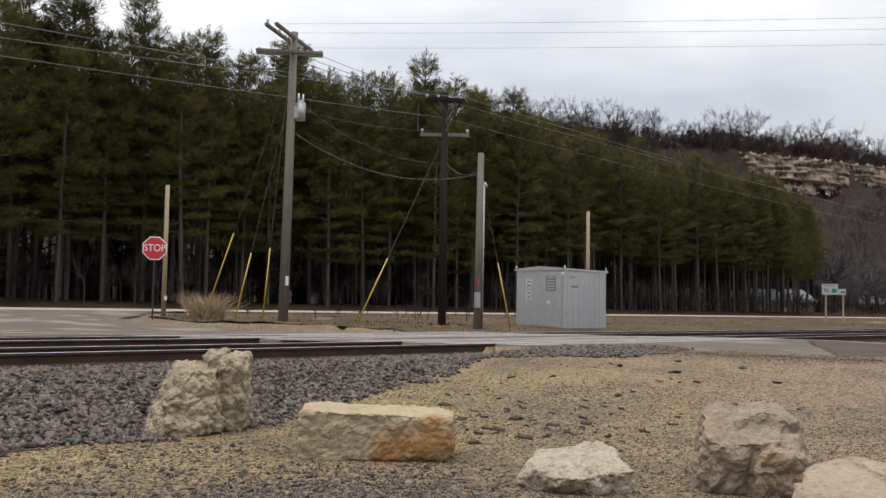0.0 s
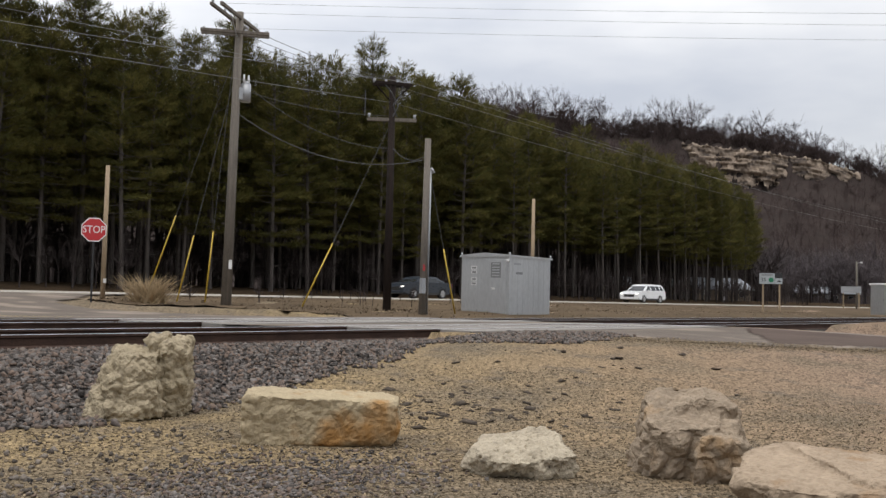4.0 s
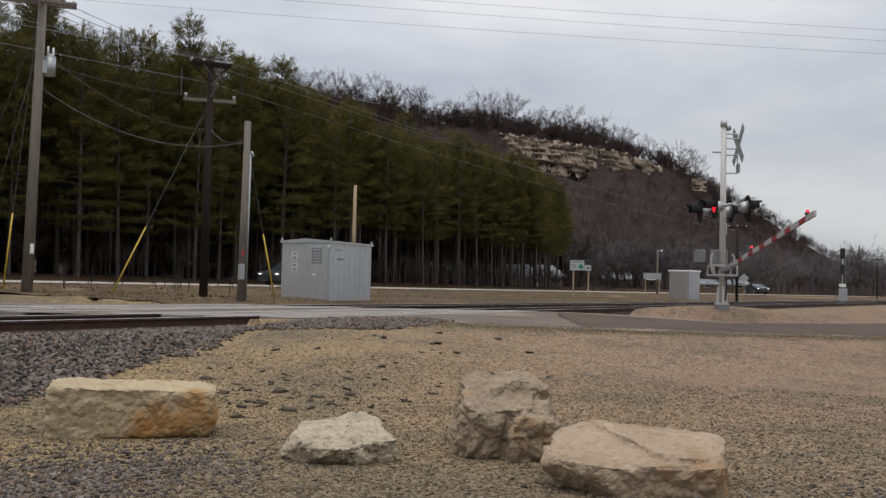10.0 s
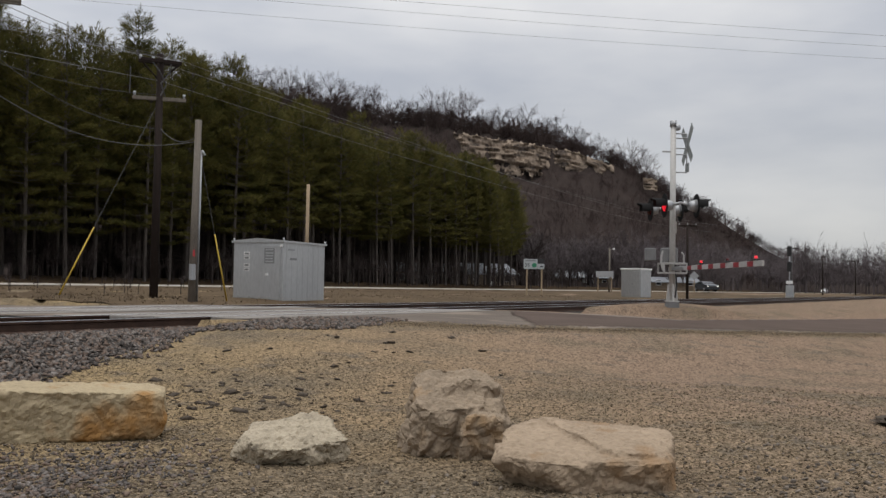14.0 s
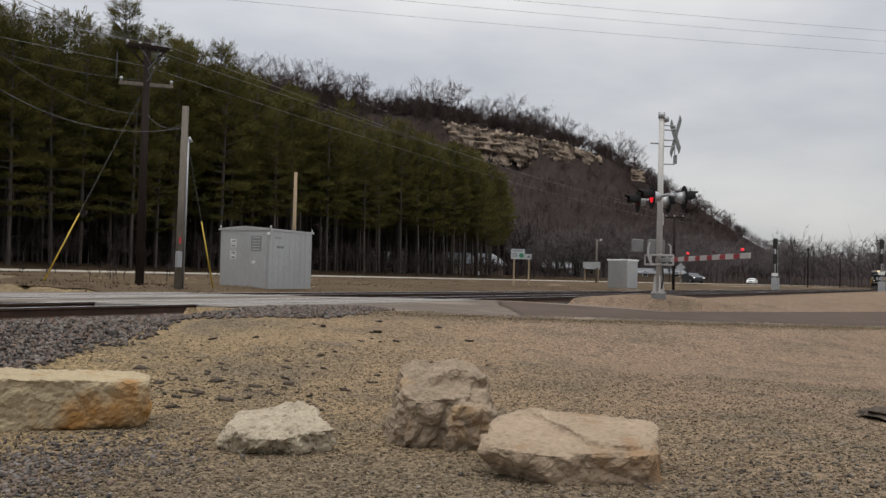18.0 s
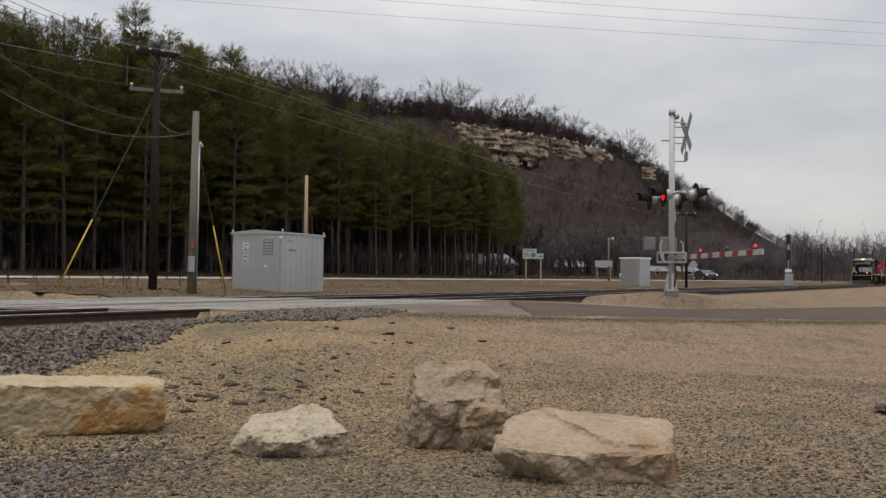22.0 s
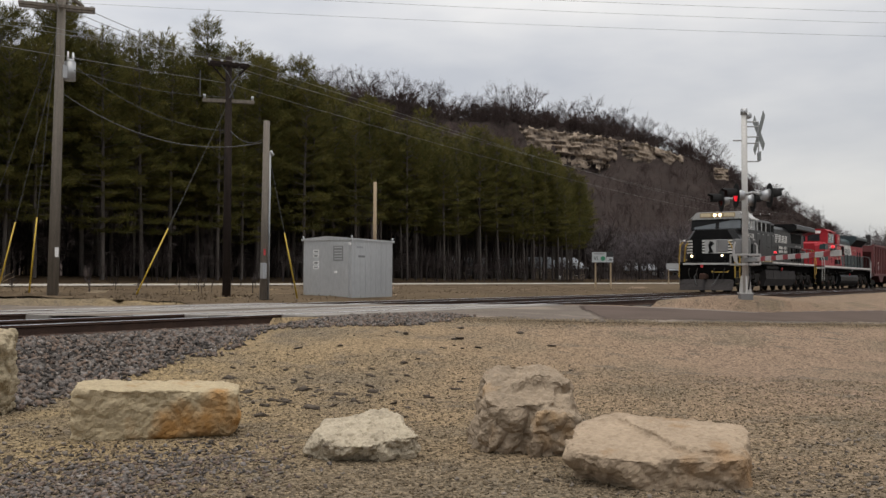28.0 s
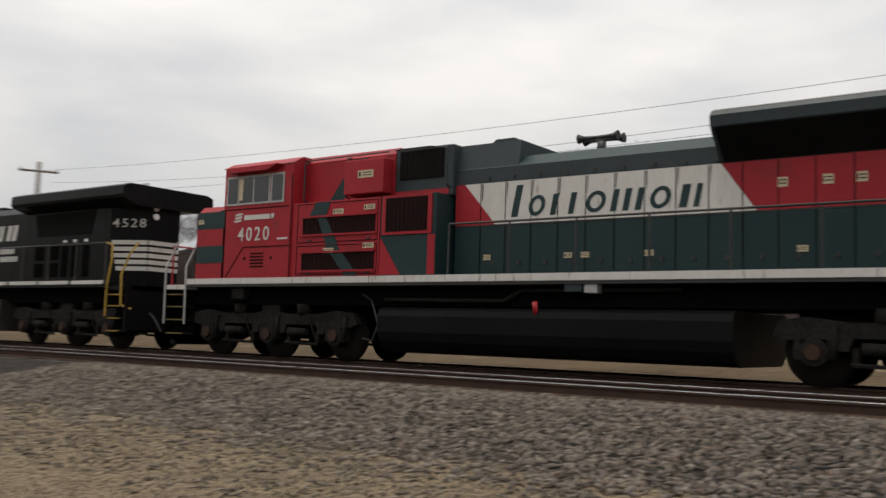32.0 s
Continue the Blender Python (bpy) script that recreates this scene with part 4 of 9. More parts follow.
def crossing_signal():
    """The mast; local +x points along the road towards oncoming drivers, +y across it, away from the road."""
    m = thing("crossing_signal", pose(23.6, 6.64, 0.0, 0, 0, math.degrees(math.atan2(-0.855, 0.52))), "silver crossing signal mast with red lights and crossbuck", "crossing signal")
    bm = box(bmesh.new(), -0.15, 0.15, -0.15, 0.15, -0.2, 0.30, 0.02)
    part("foundation", bm, M_TANK_GREY, m)
    bm = bmesh.new()
    for i in range(4):
        a = i * math.pi / 2
        prism(bm, [(0.07, 0.33), (0.150, 0.33), (0.11, 0.75), (0.07, 0.75)], -0.02, 0.02)
        bmesh.ops.rotate(bm, verts=bm.verts[:], cent=(0, 0, 0), matrix=Matrix.Rotation(math.pi / 2, 3, "Z"))
    box(bm, -0.155, 0.155, -0.155, 0.155, 0.30, 0.33)
    part("mast_foot", bm, M_SILVER, m)
    part("mast", rod(bmesh.new(), (0, 0, 0.33), (0, 0, 4.86), 0.078, 0.07, 16), M_SILVER, m)
    part("mast_cap", rod(bmesh.new(), (0, 0, 4.80), (0, 0, 4.95), 0.09, 0.085, 16), M_GALV, m)
    part("bell", rod(bmesh.new(), (0.05, 0, 4.78), (0.17, 0, 4.78), 0.10, 0.07, 14), M_GALV, m, "round warning bell")
    # crossbuck
    buck = part("crossbuck", box(bmesh.new(), 0.34, 0.352, -0.045, 0.045, 4.0, 4.6), M_GALV, m)
    for s in (-1, 1):
        bm = box(bmesh.new(), 0.355 + 0.01 * (s > 0), 0.363 + 0.01 * (s > 0), -0.115, 0.115, -0.61, 0.61, 0.004)
        bmesh.ops.rotate(bm, verts=bm.verts[:], cent=(0, 0, 0), matrix=Matrix.Rotation(radians(45 * s), 3, "X"))
        bmesh.ops.translate(bm, verts=bm.verts[:], vec=(0, 0, 4.34))
        part("blade", bm, M_BUCK, buck, "weathered grey back of a crossbuck blade")
    part("count_plate", box(bmesh.new(), 0.36, 0.37, -0.16, 0.16, 3.62, 3.86, 0.005), M_BUCK, buck)
    part("count_post", box(bmesh.new(), 0.345, 0.358, -0.03, 0.03, 3.8, 4.1), M_GALV, buck)
    for z in (4.62, 4.50, 4.24, 4.08, 3.62):
        part("bracket", rod(bmesh.new(), (-0.02, 0, z), (0.36, 0, z), 0.016, None, 6), M_GALV, m)
    part("step_bar", rod(bmesh.new(), (-0.28, 0.0, 4.15), (0.0, 0.0, 4.15), 0.022, None, 6), M_GALV, m)
    # lights
    part("light_bar", rod(bmesh.new(), (0, -0.74, 2.78), (0, 0.74, 2.78), 0.035, None, 8), M_GALV, m)
    for y in (-0.70, 0.70):
        for s in (-1, 1):
            x0 = s * 0.40
            part("light_arm", rod(bmesh.new(), (0, y, 2.78), (s * 0.22, y, 2.72), 0.03, None, 8), M_GALV, m)
            lamp = part("flashing_light", rod(bmesh.new(), (s * 0.20, y, 2.70), (x0, y, 2.70), 0.10, 0.17, 20), M_GALV, m, "round flashing light with black backboard")
            bm = rod(bmesh.new(), (x0 - 0.005, y, 2.70), (x0 + 0.005, y, 2.70), 0.30, 0.30, 28)
            part("backboard", bm, M_HOOD, lamp)
            part("lens", rod(bmesh.new(), (x0 + s * 0.006, y, 2.70), (x0 + s * 0.03, y, 2.70), 0.15, 0.12, 20), M_LAMP_RED if y * s > 0 else M_LENS_DARK, lamp, "red lens")
            bm = bmesh.new()
            ring = []
            for i in range(13):
                a = math.pi * (-0.05 + 1.1 * i / 12)
                for k, (xx, rr) in enumerate(((0.0, 0.17), (0.34 if 3 < i < 9 else 0.25, 0.18), (0.34 if 3 < i < 9 else 0.25, 0.165), (0.0, 0.155))):
                    ring.append(bm.verts.new((x0 + s * xx, y + rr * math.cos(a), 2.70 + rr * math.sin(a))))
            for i in range(12):
                for k in range(3):
                    bm.faces.new((ring[i * 4 + k], ring[i * 4 + k + 1], ring[i * 4 + k + 5], ring[i * 4 + k + 4]))
            part("hood", bm, M_HOOD, lamp, "black light hood")
    # gate mechanism
    part("gate_mechanism", box(bmesh.new(), -0.24, 0.16, 0.05, 0.30, 1.30, 1.68, 0.03), M_TANK_GREY, m, "grey gate motor housing")
    part("junction_box", box(bmesh.new(), -0.70, -0.44, -0.1, 0.1, 1.34, 1.66, 0.02), M_TANK_GREY, m)
    for z in (1.01, 1.25):
        for s in (-1, 1):
            part("guard_rail", box(bmesh.new(), -0.29, 0.29, s * 0.28 - 0.02, s * 0.28 + 0.02, z, z + 0.045, 0.006), M_ARM_WHITE, m)
            part("guard_rail", box(bmesh.new(), s * 0.29 - 0.02, s * 0.29 + 0.02, -0.26, 0.26, z, z + 0.045, 0.006), M_ARM_WHITE, m)
    for sx in (-1, 1):
        for sy in (-1, 1):
            part("guard_post", box(bmesh.new(), sx * 0.29 - 0.018, sx * 0.29 + 0.018, sy * 0.28 - 0.018, sy * 0.28 + 0.018, 1.03, 1.28), M_ARM_WHITE, m)
    bm = prism(bmesh.new(), [(-0.24, 1.02), (-0.33, 1.10), (-0.38, 1.26), (-0.38, 1.44), (-0.33, 1.60), (-0.30, 1.58), (-0.33, 1.44), (-0.33, 1.26), (-0.26, 1.10)], -0.02, 0.02)
    bmesh.ops.translate(bm, verts=bm.verts[:], vec=(0, -0.26, 0))
    part("counterweight_arm", bm, M_ARM_WHITE, m, "curved pale counterweight arm")
    part("guard_hoop", tube(bmesh.new(), [(0.22, -0.26, 1.27), (0.22, -0.26, 1.50), (0.16, -0.26, 1.56)], 0.02, 6), M_ARM_WHITE, m)
    part("warning_sign", box(bmesh.new(), 0.075, 0.085, -0.06, 0.06, 2.05, 2.35), M_WHITE, m)
    part("cable", tube(bmesh.new(), [(0.05, -0.09, 0.4), (0.09, -0.1, 0.7), (0.05, -0.09, 1.25)], 0.02, 6), M_BLACK, m)
    # the arm turns about the housing's axle
    gate = thing("gate_arm", pose(0, 0, 0), "red and white striped crossing gate arm", "gate arm")
    part("root", box(bmesh.new(), -0.04, 0.04, -1.1, 0.25, -0.05, 0.05, 0.01), M_GALV, gate)
    k, y = 0, -0.9
    while y > -5.9:
        h = 0.05 if k % 2 else 0.055
        step_ = 0.34 if k % 2 else 0.47
        part("arm_section", box(bmesh.new(), -0.022, 0.022, y - step_, y, -h, h, 0.004), M_ARM_RED if k % 2 else M_ARM_WHITE, gate, "red stripe" if k % 2 else "white stripe")
        y -= step_
        k += 1
    for yy in (-2.4, -4.2, -5.85):
        light = part("arm_light", box(bmesh.new(), -0.05, 0.05, yy - 0.04, yy + 0.04, 0.055, 0.10, 0.01), M_BLACK, gate)
        part("lens", rod(bmesh.new(), (0, yy, 0.09), (0, yy, 0.15), 0.034, 0.028, 12), M_LENS_DARK if yy == -4.2 else M_LAMP_RED, light, "small red arm light")
    return gate


GATE = crossing_signal()
GATE_AXIS = Matrix.Translation((23.6, 6.64, 1.14)) @ Matrix.Rotation(math.atan2(-0.855, 0.52), 4, "Z")


def stop_sign():
    s = thing("stop_sign", pose(13.9, 28.5, 0.18, 0, 0, -28), "red octagonal stop sign on a dark post", "stop sign")
    part("post", box(bmesh.new(), -0.03, 0.03, 0.01, 0.05, -0.3, 2.7, 0.004), M_BLACK, s, "dark square post")
    bm = bmesh.new()
    prism(bm, [(0.41 * math.cos(math.pi / 8 + i * math.pi / 4), 2.25 + 0.41 * math.sin(math.pi / 8 + i * math.pi / 4)) for i in range(8)], -0.004, 0.004)
    plate = part("plate", bm, M_WHITE, s, "white border of the sign")
    bm = bmesh.new()
    prism(bm, [(0.375 * math.cos(math.pi / 8 + i * math.pi / 4), 2.25 + 0.375 * math.sin(math.pi / 8 + i * math.pi / 4)) for i in range(8)], -0.008, -0.0045)
    part("face", bm, M_RED, plate)
    lettering("STOP", 0.33, M_WHITE, plate, pose(0, -0.011, 2.25, 90, 0, 0), label="white letters STOP", wide=0.86)


stop_sign()


# ---- poles and wires ----
def crossarm(parent, z, half, ang, material, insulators=4, thick=0.06):
    bm = box(bmesh.new(), -half, half, -thick, thick, -thick, thick, 0.008)
    ob = part("crossarm", bm, material, parent)
    ob.matrix_basis = pose(0, 0, z, 0, 0, ang)
    for i in range(insulators):
        x = -half * 0.92 + 2 * half * 0.92 * i / max(insulators - 1, 1)
        part("insulator", rod(bmesh.new(), (x, 0, thick), (x, 0, thick + 0.14), 0.035, 0.05, 8), M_GALV, ob)
    return ob


def pole(x, y, z0, top, r0, r1, material, label, lean=(0, 0)):
    p = thing("utility_pole", pose(x, y, z0), label, "utility pole")
    part("shaft", rod(bmesh.new(), (0, 0, -0.5), (lean[0], lean[1], top - z0), r0, r1, 14), material, p)
    return p


P1 = (17.15, 25.85)
pole_a = pole(*P1, 0.09, 9.75, 0.17, 0.12, M_POLE, "tall weathered grey utility pole with transformer", (0.12, -0.06))
for dy in (-0.17, 0.17):
    for z, half, ang in ((9.45, 1.6, 34), (8.95, 1.1, -35)):
        arm = crossarm(pole_a, z, half, ang, M_POLE, 4 if dy > 0 else 0, 0.05)
        arm.matrix_basis = arm.matrix_basis @ pose(0, dy, 0)
for s in (-1, 1):
    part("arm_brace", rod(bmesh.new(), (s * 0.55, s * 0.57, 9.3), (0.1, 0, 8.75), 0.025, None, 6), M_GALV, pole_a)
part("transformer", rod(bmesh.new(), (0.40, -0.12, 6.72), (0.40, -0.12, 7.3), 0.17, 0.17, 16), M_GALV, pole_a, "grey cylindrical transformer")
part("transformer_cap", rod(bmesh.new(), (0.40, -0.12, 7.3), (0.40, -0.12, 7.40), 0.17, 0.06, 16), M_GALV, pole_a)
for dx in (-0.1, 0.08):
    part("bushing", rod(bmesh.new(), (0.42 + dx, -0.12, 7.35), (0.42 + dx, -0.12, 7.62), 0.04, 0.03, 8), M_WHITE, pole_a)
part("bracket", box(bmesh.new(), 0.1, 0.3, -0.2, -0.04, 6.75, 7.15, 0.01), M_GALV, pole_a)
part("meter_tag", box(bmesh.new(), -0.06, 0.06, -0.19, -0.175, 1.2, 1.5), M_WHITE, pole_a)
P2 = (21.85, 23.25)
pole_b = pole(*P2, -0.02, 8.1, 0.145, 0.11, M_POLE_DARK, "dark creosoted utility pole with twin crossarms")
for dy in (-0.16, 0.16):
    arm = crossarm(pole_b, 7.85, 0.66, -30, M_POLE_DARK, 4 if dy > 0 else 0, 0.05)
    arm.matrix_basis = arm.matrix_basis @ pose(0, dy, 0)
crossarm(pole_b, 6.62, 0.85, -42, M_POLE, 3)
for s in (-1, 1):
    part("arm_brace", rod(bmesh.new(), (s * 0.5, -s * 0.3, 7.8), (0, 0, 7.2), 0.03, None, 6), M_POLE_DARK, pole_b)
    part("jumper", tube(bmesh.new(), [(s * 0.3, -s * 0.2, 7.95), (s * 0.22, -0.2, 7.5), (-s * 0.12, -0.18, 7.1), (s * 0.1, -0.15, 6.7)], 0.02, 5), M_WIRE, pole_b)
part("cable_arm", rod(bmesh.new(), (-0.8, 0.5, 6.7), (-0.8, 0.5, 7.6), 0.02, None, 6), M_WIRE, pole_b)
P3 = (21.78, 21.5)
pole_c = pole(*P3, -0.1, 5.77, 0.125, 0.105, M_POLE, "short weathered service pole with conduit", (0.08, -0.02))
part("conduit", rod(bmesh.new(), (0.17, -0.06, -0.1), (0.2, -0.06, 4.9), 0.035, None, 8), M_GALV, pole_c)
part("service_head", rod(bmesh.new(), (0.2, -0.06, 4.9), (0.3, -0.1, 4.75), 0.06, 0.05, 8), M_GALV, pole_c)
part("meter_box", box(bmesh.new(), -0.24, -0.06, -0.22, -0.1, 0.75, 1.25, 0.01), M_GALV, pole_c)
part("tag", box(bmesh.new(), -0.14, -0.06, -0.16, -0.145, 1.5, 1.7), M_RED, pole_c)
post = thing("wooden_post", pose(15.23, 30.4, 0.3), "slim bare wooden post behind the stop sign", "post")
part("shaft", rod(bmesh.new(), (0, 0, -0.4), (0, 0, 4.5), 0.085, 0.07, 10), M_POST, post)
part("tag", box(bmesh.new(), -0.05, 0.05, -0.12, -0.1, 0.45, 0.6), M_WHITE, post)
post = thing("wooden_post", pose(31.56, 24.58, 0.1), "slim bare wooden post behind the equipment hut", "post")
part("shaft", rod(bmesh.new(), (0, 0, -0.4), (0, 0, 4.73), 0.085, 0.07, 10), M_POST, post)
P4 = (-52.0, 30.0)
pole_d = pole(*P4, 0.2, 10.15, 0.17, 0.12, M_POLE, "distant weathered utility pole with one crossarm")
crossarm(pole_d, 9.4, 1.1, 62, M_POLE, 3)
P5 = (50.0, -14.0)
pole_e = pole(*P5, -0.2, 9.9, 0.17, 0.12, M_POLE, "weathered utility pole beside the lot")
crossarm(pole_e, 9.6, 1.2, 30, M_POLE, 3)


def span(p, q, sag, r, material, label="overhead wire between the utility poles"):
    cu = bpy.data.curves.new("wire", "CURVE")
    cu.dimensions, cu.bevel_depth, cu.bevel_resolution = "3D", r, 1
    sp = cu.splines.new("POLY")
    k = 24
    sp.points.add(k)
    for i in range(k + 1):
        u = i / k
        c = Vector(p).lerp(Vector(q), u)
        c.z -= sag * 4 * u * (1 - u)
        sp.points[i].co = (*c, 1)
    cu.materials.append(material)
    tmp = bpy.data.objects.new("wire", cu)
    me = bpy.data.meshes.new_from_object(tmp)
    bpy.data.objects.remove(tmp)
    return tagged(new("wire", me), label, "overhead wire", "overhead wires")


def near(pt, dx, dy, z):
    return (pt[0] + dx, pt[1] + dy, z)


for o, z0, z1, sag in ((-0.9, 7.98, 9.5, 0.95), (0.8, 7.95, 9.0, 1.43), (0.0, 7.2, 8.2, 0.95)):
    span(near(P2, o * 0.8, -o * 0.45, z0), near(P4, o * 0.5, o * 0.85, z1), sag, 0.008, M_WIRE_PALE)
    span(near(P2, o * 0.8, -o * 0.45, z0), (115, 27.5 + o, z0 + 0.5), 0.8, 0.006, M_WIRE_PALE, "overhead wire running along the tracks")
for o, z in ((-1.4, 9.6), (0.0, 9.72), (1.4, 9.6)):
    span(near(P1, o * 0.83, o * 0.56, z), near(P5, o * 0.9, o * 0.55, 9.75), 0.35, 0.0045, M_WIRE_PALE)
for o, z0, z1 in ((-0.7, 9.15, 8.0), (0.0, 9.15, 8.0), (0.7, 9.15, 8.0), (0.2, 7.2, 6.75)):
    span(near(P1, o * 0.7, -o * 0.6, z0), near(P2, o * 0.7, -o * 0.4, z1), 0.22, 0.009, M_WIRE)
span(near(P1, 0.1, -0.1, 6.4), near(P3, 0.1, 0, 5.1), 0.75, 0.015, M_WIRE, "sagging service cable between the poles")
span(near(P1, 0.4, -0.1, 7.4), near(P2, 0, 0, 5.6), 0.5, 0.010, M_WIRE, "sagging service cable between the poles")
span(near(P2, 0, 0, 5.7), near(P3, 0, 0, 5.2), 0.3, 0.013, M_WIRE, "sagging service cable between the poles")


def guy(base, mid, end, label):
    g = thing("guy_wire", pose(0, 0, 0), label, "guy wire", "guy wires of the poles")
    part("wire", rod(bmesh.new(), base, end, 0.009, None, 5), M_WIRE, g)
    b, m_ = Vector(base), Vector(mid)
    part("guard", rod(bmesh.new(), b, b.lerp(Vector(end), (m_ - b).length / (Vector(end) - b).length), 0.026, 0.024, 8), M_GUY, g, "yellow plastic guy guard")


guy((15.85, 28.6, 0.3), (16.66, 28.3, 3.1), (17.2, 25.85, 8.4), "steel guy wire with a yellow guard")
guy((15.85, 26.65, 0.2), (16.17, 26.5, 2.35), (17.2, 25.85, 7.6), "steel guy wire with a yellow guard")
guy((16.6, 26.2, 0.2), (16.75, 26.1, 2.5), (17.18, 25.85, 8.8), "steel guy wire with a yellow guard")
guy((18.5, 23.6, 0.15), (19.8, 23.75, 2.1), (21.8, 23.3, 6.4), "steel guy wire with a yellow guard")
guy((22.85, 21.0, 0.0), (22.37, 21.4, 2.1), (21.85, 21.5, 5.2), "steel guy wire with a yellow guard")


# ---- woods ----
def quads_from(c, u, v):
    """Diamond leaves: centres c with half axes u and v."""
    return np.stack([c - u, c + v * 0.6, c + u, c - v * 0.6], 1)


def pine_meshes(seed, height, low, m=24, wide=1.0):
    """A white pine: whorls of level, plume-like boughs with gaps between them, over a bare trunk with dead twigs."""
    rng = np.random.default_rng(seed)
    bm = bmesh.new()
    bend = rng.normal(0, 0.10, 2)
    rod(bm, (0, 0, -0.5), (bend[0], bend[1], height * 0.5), 0.165, 0.11, 8, False)
    rod(bm, (bend[0], bend[1], height * 0.5), (0, 0, height * 0.985), 0.11, 0.02, 7, False)
    C, U, V = [], [], []

    def tuft(c, d, u, n, size=1.0):
        n = n if u < 0.7 else max(4, int(n * 0.6))
        dirs = rng.normal(0, 0.55, (n, 3)) * np.array([1, 1, 0.55]) + d * 0.9 + np.array([0, 0, 0.22 + 0.5 * u])
        dirs /= np.linalg.norm(dirs, axis=1)[:, None]
        ln = rng.uniform(0.10, 0.25, (n, 1)) * size
        side = np.cross(dirs, rng.normal(0, 0.42, (n, 3)) + np.array([0, 0, 1.0]))
        side /= np.linalg.norm(side, axis=1)[:, None]
        C.append(c + rng.normal(0, 0.07, (n, 3)) * size + dirs * ln)
        U.append(dirs * ln)
        V.append(side * rng.uniform(0.018, 0.036, (n, 1)) * (24 / m) ** 0.6)

    z = low
    while z < height * 0.955:
        u = (z - low) / (height - low)
        reach = (2.55 * (1 - u) ** 0.72 + 0.34) * rng.uniform(0.8, 1.15) * (0.72 + 0.28 * min(1, u * 4)) * wide
        count = int(rng.integers(4, 7))
        start = rng.uniform(0, 6.28)
        for k in range(count):
            a = start + 6.283 * k / count + rng.normal(0, 0.25)
            length = reach * rng.uniform(0.55, 1.15)
            slope = -0.10 + 1.05 * u ** 1.4 + rng.normal(0, 0.07)
            d = np.array([math.cos(a), math.sin(a), 0])
            sd = np.array([-d[1], d[0], 0])
            zz = z + rng.normal(0, 0.12)
            root = np.array([0, 0, zz])
            mid = root + d * length * 0.6 + np.array([0, 0, length * 0.6 * slope])
            tip = root + d * length + np.array([0, 0, length * slope + 0.10 * length])
            rod(bm, tuple(root), tuple(mid), 0.030, 0.018, 4, False)
            rod(bm, tuple(mid), tuple(tip), 0.018, 0.006, 3, False)
            shoots = max(2, int(length * 2.0))
            for j in range(shoots):
                w = 0.32 + 0.62 * (j + rng.random() * 0.6) / shoots
                base = root + (mid - root) * (w / 0.6) if w < 0.6 else mid + (tip - mid) * ((w - 0.6) / 0.4)
                for s_ in (-1, 1):
                    out = length * (0.15 + 0.30 * (1 - abs(w - 0.55))) * rng.uniform(0.6, 1.15)
                    g = d * 0.75 + sd * s_ * 0.7
                    for f in (0.35, 0.95):
                        if out < 0.25 and f < 0.5:
                            continue
                        tuft(base + g * out * f + np.array([0, 0, 0.05 * out]), g, u, m)
            tuft(tip, d, u, m, 1.1)
        z += rng.uniform(0.55, 0.92) * (1 - 0.45 * u)
    for k in range(7):
        tuft(np.array([0, 0, height * (0.945 + 0.008 * k)]), np.array([0, 0, 1.0]), 1.0, max(6, m // 2), 0.9)
    for i in range(26):
        a, z = rng.uniform(0, 6.28), rng.uniform(1.2, low + 2.5)
        b_ = rng.uniform(0.5, 1.5)
        rod(bm, (0, 0, z), (math.cos(a) * b_, math.sin(a) * b_, z + rng.uniform(-0.35, 0.15)), 0.016, 0.005, 3, False)
    trunk = mesh_of("trunk", bm, M_BARK)
    q = quads_from(np.concatenate(C), np.concatenate(U), np.concatenate(V))
    n = len(q)
    me = bpy.data.meshes.new("crown")
    me.vertices.add(n * 4)
    me.vertices.foreach_set("co", q.astype(np.float32).ravel())
    me.loops.add(n * 4)
    me.loops.foreach_set("vertex_index", np.arange(n * 4, dtype=np.int32))
    me.polygons.add(n)
    me.polygons.foreach_set("loop_start", np.arange(0, n * 4, 4, dtype=np.int32))
    me.polygons.foreach_set("loop_total", np.full(n, 4, np.int32))
    me.update(calc_edges=True)
    me.materials.append(M_NEEDLE)
    return trunk, me


PINES = [pine_meshes(20 + i, 17.0, low) for i, low in enumerate((3.4, 4.4, 5.4, 6.8, 6.0))]
PINES_BACK = [pine_meshes(30 + i, 17.0, 6.5, 9, 1.15) for i in range(3)]


def pine(x, y, h, kind, back=False):
    t = thing("pine_tree", pose(x, y, 0.6, random.uniform(-1.5, 1.5), random.uniform(-1.5, 1.5), random.uniform(0, 360)), "tall dark green pine with a bare lower trunk", "pine tree", "pines of the plantation")
    s = h / 17.0
    for name, me in zip(("trunk", "crown"), PINES_BACK[kind % 3] if back else PINES[kind]):
        ob = new(name, me)
        ob.parent = t
        ob.scale = (s * 0.95, s * 0.95, s)


